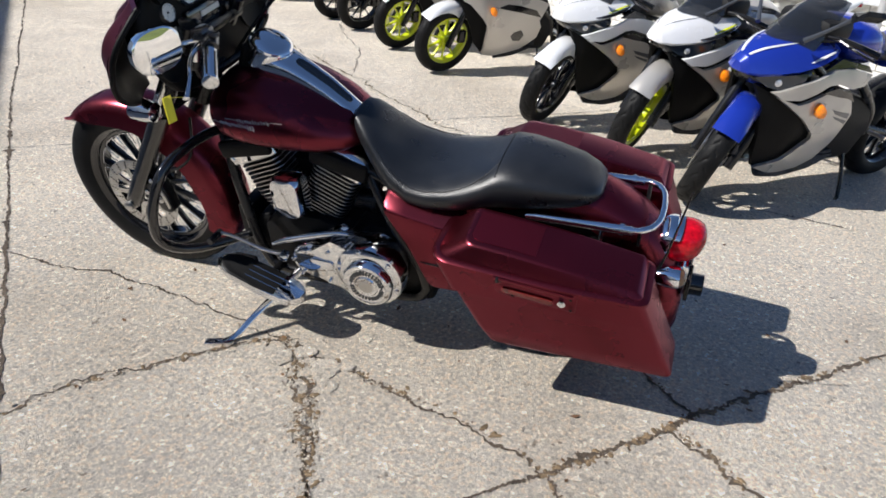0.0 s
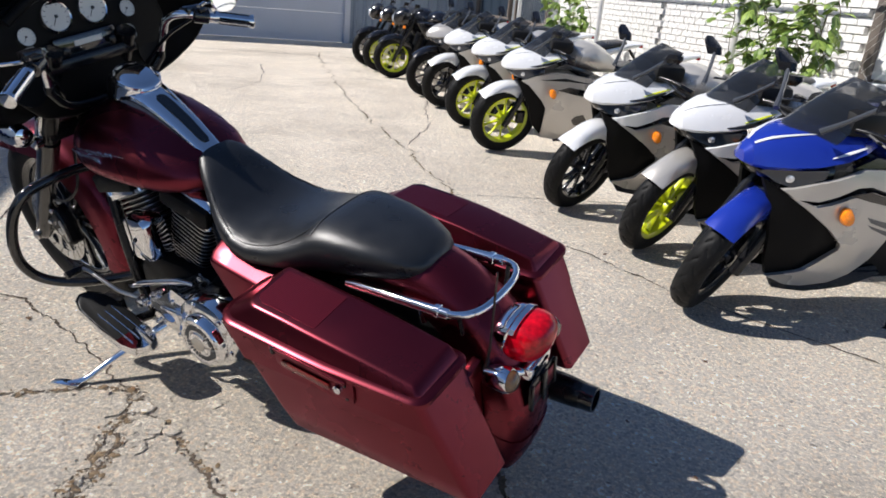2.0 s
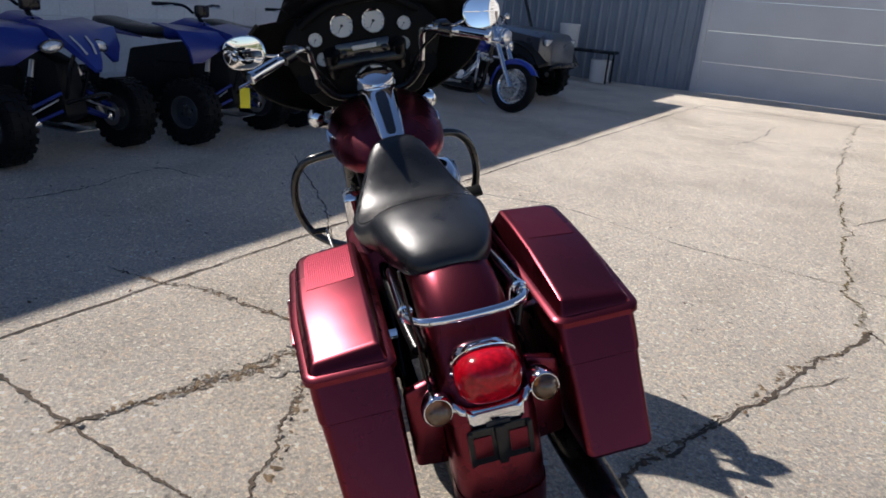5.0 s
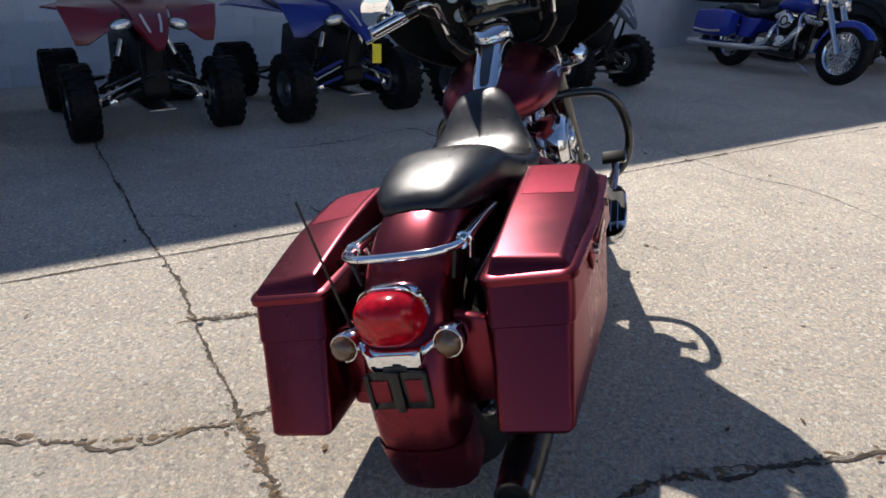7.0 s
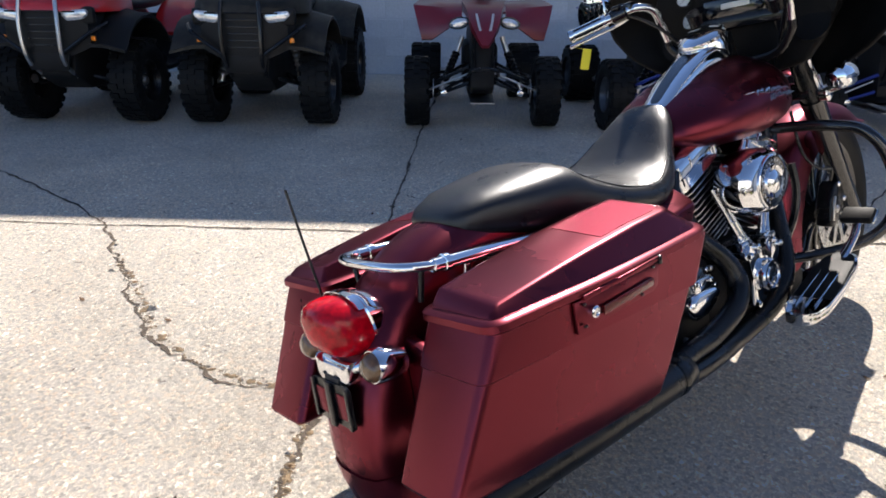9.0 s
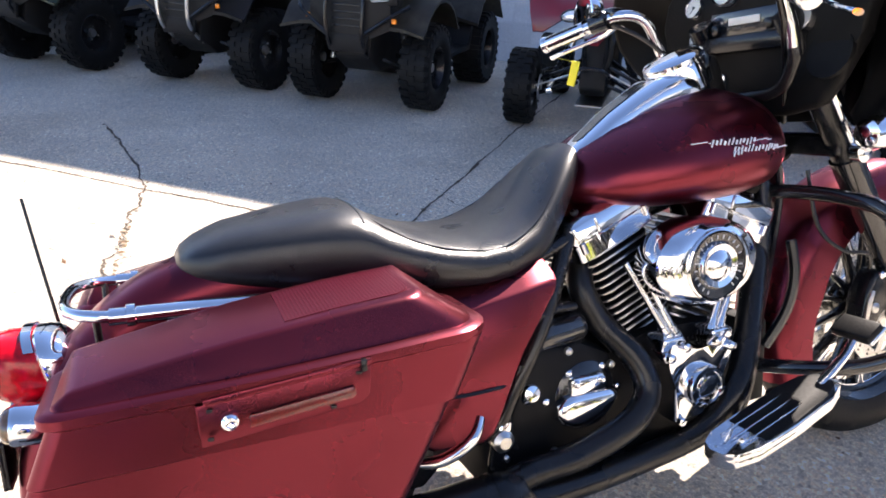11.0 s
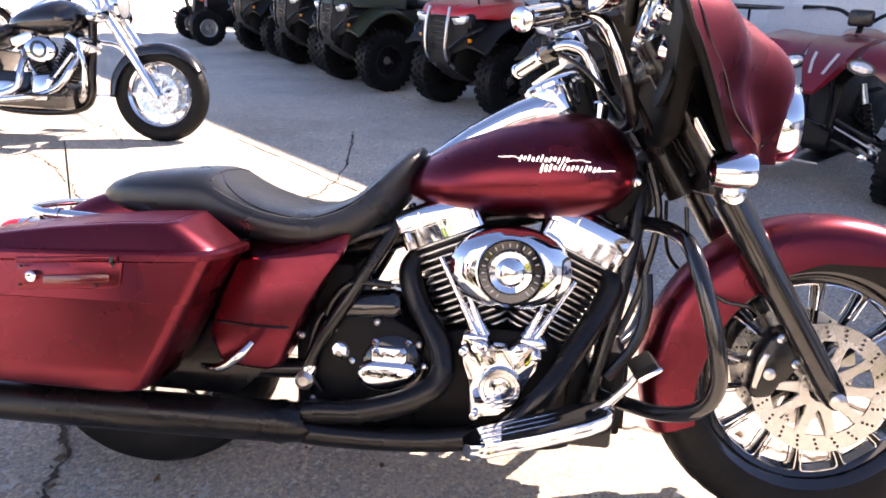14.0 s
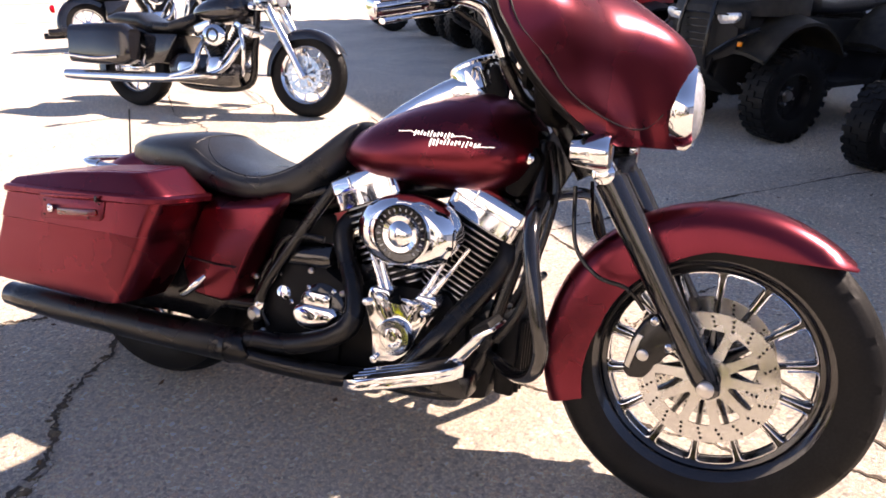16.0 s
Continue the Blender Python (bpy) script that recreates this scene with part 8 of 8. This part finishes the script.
def vine(a0, a1, z0, z1, count, seed, label):
    """A climbing plant: bent stems and drooping sprays of leaves, with gaps."""
    rnd = random.Random(seed)
    v = thing("climbing_vine", LOT @ Matrix.Translation(((a0 + a1) / 2, FENCE_B, 0)), label, "plant", "vines on the fence")
    w = a1 - a0
    stems, foliage = [], bmesh.new()
    for i in range(max(5, min(30, count // 40))):
        x = rnd.uniform(-0.3, 0.3) * w
        top = rnd.uniform(0.6, 1.0) * z1
        p = [Vector((x, rnd.uniform(-0.06, 0.04), 0.0))]
        while p[-1].z < top:
            p.append(p[-1] + Vector((rnd.uniform(-0.16, 0.16) * w * 0.7, rnd.uniform(-0.05, 0.07), rnd.uniform(0.16, 0.3))))
        p.append(p[-1] + Vector((rnd.uniform(-0.25, 0.25), rnd.uniform(0.0, 0.14), rnd.uniform(-0.12, 0.06))))
        stems.append(p)
        part("stem", tube(p, [0.009] + [0.004] * (len(p) - 1), steps=3, seg=6), STEM, v)
    for k in range(count):
        p = rnd.choice(stems)
        i = rnd.randrange(len(p) - 1)
        c = p[i].lerp(p[i + 1], rnd.random()) + Vector((rnd.gauss(0, 0.09), rnd.gauss(0.03, 0.05), rnd.gauss(0, 0.07)))
        if c.z < z0:
            continue
        d = Vector((rnd.uniform(-1, 1), rnd.uniform(-0.2, 0.9), rnd.uniform(-0.9, 0.15))).normalized()
        n = d.cross(Vector((rnd.uniform(-0.4, 0.4), rnd.uniform(-0.4, 0.4), 1))).normalized()
        up = n.cross(d)
        for leaf in range(rnd.choice((1, 3, 5))):
            ang = rnd.uniform(-0.8, 0.8) * (1 if leaf else 0.2)
            dd = (d * math.cos(ang) + n * math.sin(ang)).normalized()
            nn = dd.cross(up).normalized()
            ln, wd = rnd.uniform(0.08, 0.15), rnd.uniform(0.020, 0.038)
            base = foliage.verts.new(c)
            row = []
            for f, k2 in ((0.3, 1.0), (0.65, 0.8)):
                m = c + dd * ln * f + up * (0.012 * f)
                row.append((foliage.verts.new(m + nn * wd * k2 - up * 0.006), foliage.verts.new(m + up * 0.004), foliage.verts.new(m - nn * wd * k2 - up * 0.006)))
            tip = foliage.verts.new(c + dd * ln - up * 0.012)
            foliage.faces.new((base, row[0][1], row[0][0]))
            foliage.faces.new((base, row[0][2], row[0][1]))
            for h in (0, 1):
                foliage.faces.new((row[0][h], row[0][h + 1], row[1][h + 1], row[1][h]))
            foliage.faces.new((row[1][0], row[1][1], tip))
            foliage.faces.new((row[1][1], row[1][2], tip))
    tagged(part("foliage", foliage, LEAF, v), kind="stuff")


def wall_window():
    win = thing("window_3", LOT.copy(), "old window with weathered brown frame in the white wall", "window", kind="structure")
    part("pane", box((1.9, RIGHT_B + 0.012, 1.55), (2.5, 0.02, 1.4)), see_through("dusty_pane", (0.78, 0.79, 0.78), 1.0), win)
    for x in (3.18, 0.62):
        part("window_frame", box((x, RIGHT_B + 0.03, 1.55), (0.10, 0.09, 1.5), 0.006), TRIM_PAINT, win)
    part("window_sill", box((1.9, RIGHT_B + 0.05, 0.79), (2.75, 0.15, 0.06), 0.006), WHITE_BLOCK, win)


def side_by_side():
    """A dark utility vehicle parked in the far corner."""
    u = thing("utility_vehicle", lot(8.75, 3.3, 0, -95), "dark two-seat utility vehicle in the shade", "vehicle")
    for s in (-1, 1):
        for x in (0.0, -1.9):
            knobby(u, "wheel", (x, s * 0.62, 0.34), 0.34, 0.24, 0.17, BLACK, 18)
        part("headlight", box((0.42, s * 0.42, 0.86), (0.05, 0.20, 0.09), 0.02), GLASS, u)
        part("front_fender", loft([[Vector((0.46 * math.cos(radians(d)), s * y, max(0.42 + 0.42 * math.sin(radians(d)), 0.55) + h)) for y, h in ((0.42, 0.05), (0.74, 0.0), (0.74, -0.03), (0.42, 0.0))] for d in range(0, 181, 20)]), MUD, u)
        part("roll_cage", tube([(-0.35, s * 0.62, 0.95), (-0.75, s * 0.60, 1.75), (-1.55, s * 0.60, 1.80), (-1.85, s * 0.62, 0.9)], 0.024, seg=10), BLACK, u)
        part("seat", box((-1.25, s * 0.3, 0.72), (0.5, 0.5, 0.16), 0.05), LEATHER, u)
        part("seat_back", box((-1.52, s * 0.3, 1.02), (0.14, 0.5, 0.55), 0.05), LEATHER, u)
    part("hood", loft([[Vector((x, y, z)) for y, z in ((-hw, z0), (-hw, z1 - 0.05), (-hw * 0.8, z1), (hw * 0.8, z1), (hw, z1 - 0.05), (hw, z0))] for x, hw, z0, z1 in ((0.48, 0.40, 0.55, 0.85), (0.35, 0.56, 0.55, 0.97), (-0.35, 0.60, 0.55, 1.05))]), DKGREY_P, u)
    part("bumper", tube([(0.45, -0.4, 0.5), (0.58, -0.3, 0.55), (0.58, 0.3, 0.55), (0.45, 0.4, 0.5)], 0.03, seg=10), BLACK, u)
    part("tub", box((-1.1, 0, 0.48), (1.7, 1.15, 0.28), 0.05), MUD, u)
    part("cargo_bed", box((-2.1, 0, 0.88), (0.9, 1.3, 0.34), 0.04), MUD, u)
    part("steering_wheel", lathe([(0.15, -0.012), (0.17, 0), (0.15, 0.012)], (-0.75, 0.3, 1.05), (0.8, 0, 0.6), 24, close=True), BLACK, u)


def bench_and_pail():
    b = thing("work_bench", lot(13.1, 3.9), "low dark bench against the sheet metal wall", "bench")
    part("bench_top", box((0, 0, 0.62), (0.5, 1.5, 0.06), 0.008), BLACK, b)
    for y in (-0.65, 0.65):
        for x in (-0.2, 0.2):
            part("leg", tube([(x, y, 0), (x, y, 0.6)], 0.02, steps=1, seg=8), BLACK, b)
    for y, z in ((3.45, 0.0), (4.2, 0.65)):
        pail = alone("plastic_drum", lathe([(0.17, 0.0), (0.19, 0.02), (0.205, 0.42), (0.215, 0.44), (0.205, 0.46), (0.02, 0.465)], (0, 0, 0), (0, 0, 1), 24), WHITE_BLOCK, "white plastic drum by the garage wall", "drum", lot(13.1, y, z), group="drums")


def broken_patch():
    """Loose flakes where the slab has broken up, and dry leaves blown about."""
    rnd = random.Random(8)
    flake = thing("broken_concrete", pose(0.66, 0.47, 0), "crumbled concrete pieces at a crack crossing", "rubble")
    for k in range(16):
        r = rnd.uniform(0.015, 0.06)
        c = Vector((rnd.gauss(0, 0.07), rnd.gauss(0.02, 0.08), 0))
        n = rnd.randint(5, 8)
        ring = [Vector((math.cos(math.tau * i / n) * r * rnd.uniform(0.6, 1.1), math.sin(math.tau * i / n) * r * rnd.uniform(0.5, 1.0), 0)) for i in range(n)]
        h = rnd.uniform(0.004, 0.011)
        part("fragment", loft([[c + p + Vector((0, 0, -0.004)) for p in ring], [c + p * 0.96 + Vector((0, 0, h * 0.7)) for p in ring], [c + p * 0.8 + Vector((rnd.uniform(-0.003, 0.003), 0, h)) for p in ring]]), CONCRETE, flake, smooth=20)
    bm = bmesh.new()
    for k in range(240):
        p = Vector((rnd.uniform(-3, 4.5), rnd.uniform(-3, 3.5), 0.004))
        a, s = rnd.uniform(0, math.tau), rnd.uniform(0.006, 0.018)
        d, n = Vector((math.cos(a), math.sin(a), rnd.uniform(0, 0.3))) * s, Vector((-math.sin(a), math.cos(a), 0)) * s * 0.5
        vs = [bm.verts.new(q) for q in (p - d * 0.9 + Vector((0, 0, 0.002)), p + n, p + d + Vector((0, 0, 0.003)), p - n + Vector((0, 0, 0.002)))]
        bm.faces.new(vs)
    alone("dry_leaf_litter", bm, mat("dry_leaf", (0.12, 0.06, 0.025), 0.8, mottle=0.4), "small dry brown leaf scraps on the concrete", "litter", kind="stuff", smooth=0)


def crumbs():
    """Grit, chips and dead leaf bits lying along the cracks."""
    rnd = random.Random(31)
    grit, leaf = bmesh.new(), bmesh.new()
    for i, trace in enumerate(TRACES[:13]):
        line = spline(trace, 12)
        for k in range(len(line) * (2 if i in (8, 9) else 1)):
            p = rnd.choice(line) + Vector((rnd.gauss(0, 0.02), rnd.gauss(0, 0.02), 0))
            r = rnd.lognormvariate(-5.5, 0.5)
            if rnd.random() < 0.06:
                a = rnd.uniform(0, math.tau)
                d, n = Vector((math.cos(a), math.sin(a), 0)) * r * 1.6, Vector((-math.sin(a), math.cos(a), 0)) * r * 0.8
                leaf.faces.new([leaf.verts.new(q + Vector((0, 0, 0.005 + rnd.uniform(0, 0.006)))) for q in (p - d, p + n, p + d, p - n)])
                continue
            top = [grit.verts.new(p + Vector((math.cos(a + i) * r * rnd.uniform(0.5, 0.9), math.sin(a + i) * r * rnd.uniform(0.5, 0.9), r * rnd.uniform(0.5, 0.9)))) for a in (0, 1.6, 3.1, 4.7)]
            low = [grit.verts.new(p + Vector((math.cos(a + i) * r * rnd.uniform(0.9, 1.5), math.sin(a + i) * r * rnd.uniform(0.9, 1.5), 0.001))) for a in (0, 1.6, 3.1, 4.7)]
            grit.faces.new(top)
            for j in range(4):
                grit.faces.new((low[j], low[(j + 1) % 4], top[(j + 1) % 4], top[j]))
    alone("concrete_grit", grit, CONCRETE, "loose concrete grit along the cracks", "grit", kind="stuff", smooth=0)
    alone("leaf_crumbs", leaf, mat("dry_leaf_crumb", (0.16, 0.085, 0.035), 0.85, mottle=0.5, mottle_scale=20), "dry brown leaf crumbs caught in the cracks", "litter", kind="stuff", smooth=0)


def soil():
    """Brown soil spilling out of the wider cracks in uneven clumps."""
    rnd = random.Random(77)
    bm = bmesh.new()
    for i, spread_out, many in ((1, 0.007, 150), (4, 0.008, 200), (5, 0.006, 120), (6, 0.006, 60), (8, 0.012, 120), (9, 0.010, 80), (10, 0.006, 60), (11, 0.010, 60)):
        line = spline(TRACES[i], 24)
        for k in range(many):
            c = rnd.choice(line) + Vector((rnd.gauss(0, spread_out), rnd.gauss(0, spread_out), 0.0016))
            r, n, a0 = rnd.lognormvariate(-5.15, 0.45), rnd.randint(7, 11), rnd.uniform(0, math.tau)
            long = rnd.uniform(1.0, 2.2)
            ring = [Vector((math.cos(math.tau * j / n) * r * long * rnd.uniform(0.6, 1.1), math.sin(math.tau * j / n) * r * rnd.uniform(0.5, 1.1), 0)) for j in range(n)]
            turn = Matrix.Rotation(a0, 3, "Z")
            top = bm.verts.new(c + Vector((0, 0, min(r * 0.25, 0.004))))
            vs = [bm.verts.new(c + turn @ q) for q in ring]
            for j in range(n):
                bm.faces.new((vs[j], vs[(j + 1) % n], top))
    alone("crack_soil", bm, mat("brown_soil", (0.17, 0.12, 0.07), 0.95, grain=0.6, grain_scale=140, mottle=0.5, mottle_scale=14, bump=0.002), "brown soil spilling from the cracks", "soil", kind="stuff", smooth=0)


def lawn():
    """Sunlit grass verge beyond the open end of the yard."""
    rnd = random.Random(5)
    bm = bmesh.new()
    n = 24
    grid = [[bm.verts.new(LOT @ Vector((-4.5 - 50.0 * (i / n) ** 1.5, -40 + 37.3 * j / n, 0.03 + rnd.uniform(0, 0.05) if i else 0.0))) for j in range(n + 1)] for i in range(n + 1)]
    for i in range(n):
        for j in range(n):
            bm.faces.new((grid[i][j], grid[i][j + 1], grid[i + 1][j + 1], grid[i + 1][j]))
    alone("lawn", bm, mat("mown_grass", (0.13, 0.16, 0.032), 0.9, grain=0.4, grain_scale=14, mottle=0.35, mottle_scale=0.6), "sunlit yellow-green grass verge beyond the yard", "grass", kind="structure")


def far_fence():
    f = thing("street_railing", LOT.copy(), "pale railing along the far edge of the yard", "railing")
    for i in range(8):
        part("post", tube([(-13.2, -8.0 + 2.0 * i, 0), (-13.2, -8.0 + 2.0 * i, 1.0)], 0.03, steps=1, seg=8), WIRE, f)
    for z in (0.35, 0.68, 1.0):
        part("rail", tube([(-13.2, -8.0, z), (-13.2, 6.0, z)], 0.022, steps=1, seg=8), WIRE, f)


fence()
vine(2.75, 4.2, 0.50, 1.75, 620, 21, "leafy green vine climbing the chain-link fence")
vine(6.5, 7.8, 0.45, 1.4, 330, 22, "leafy green vine climbing the chain-link fence")
wall_window()
side_by_side()
bench_and_pail()
far_fence()
broken_patch()
crumbs()
soil()
lawn()
block_faces()
brick_faces()
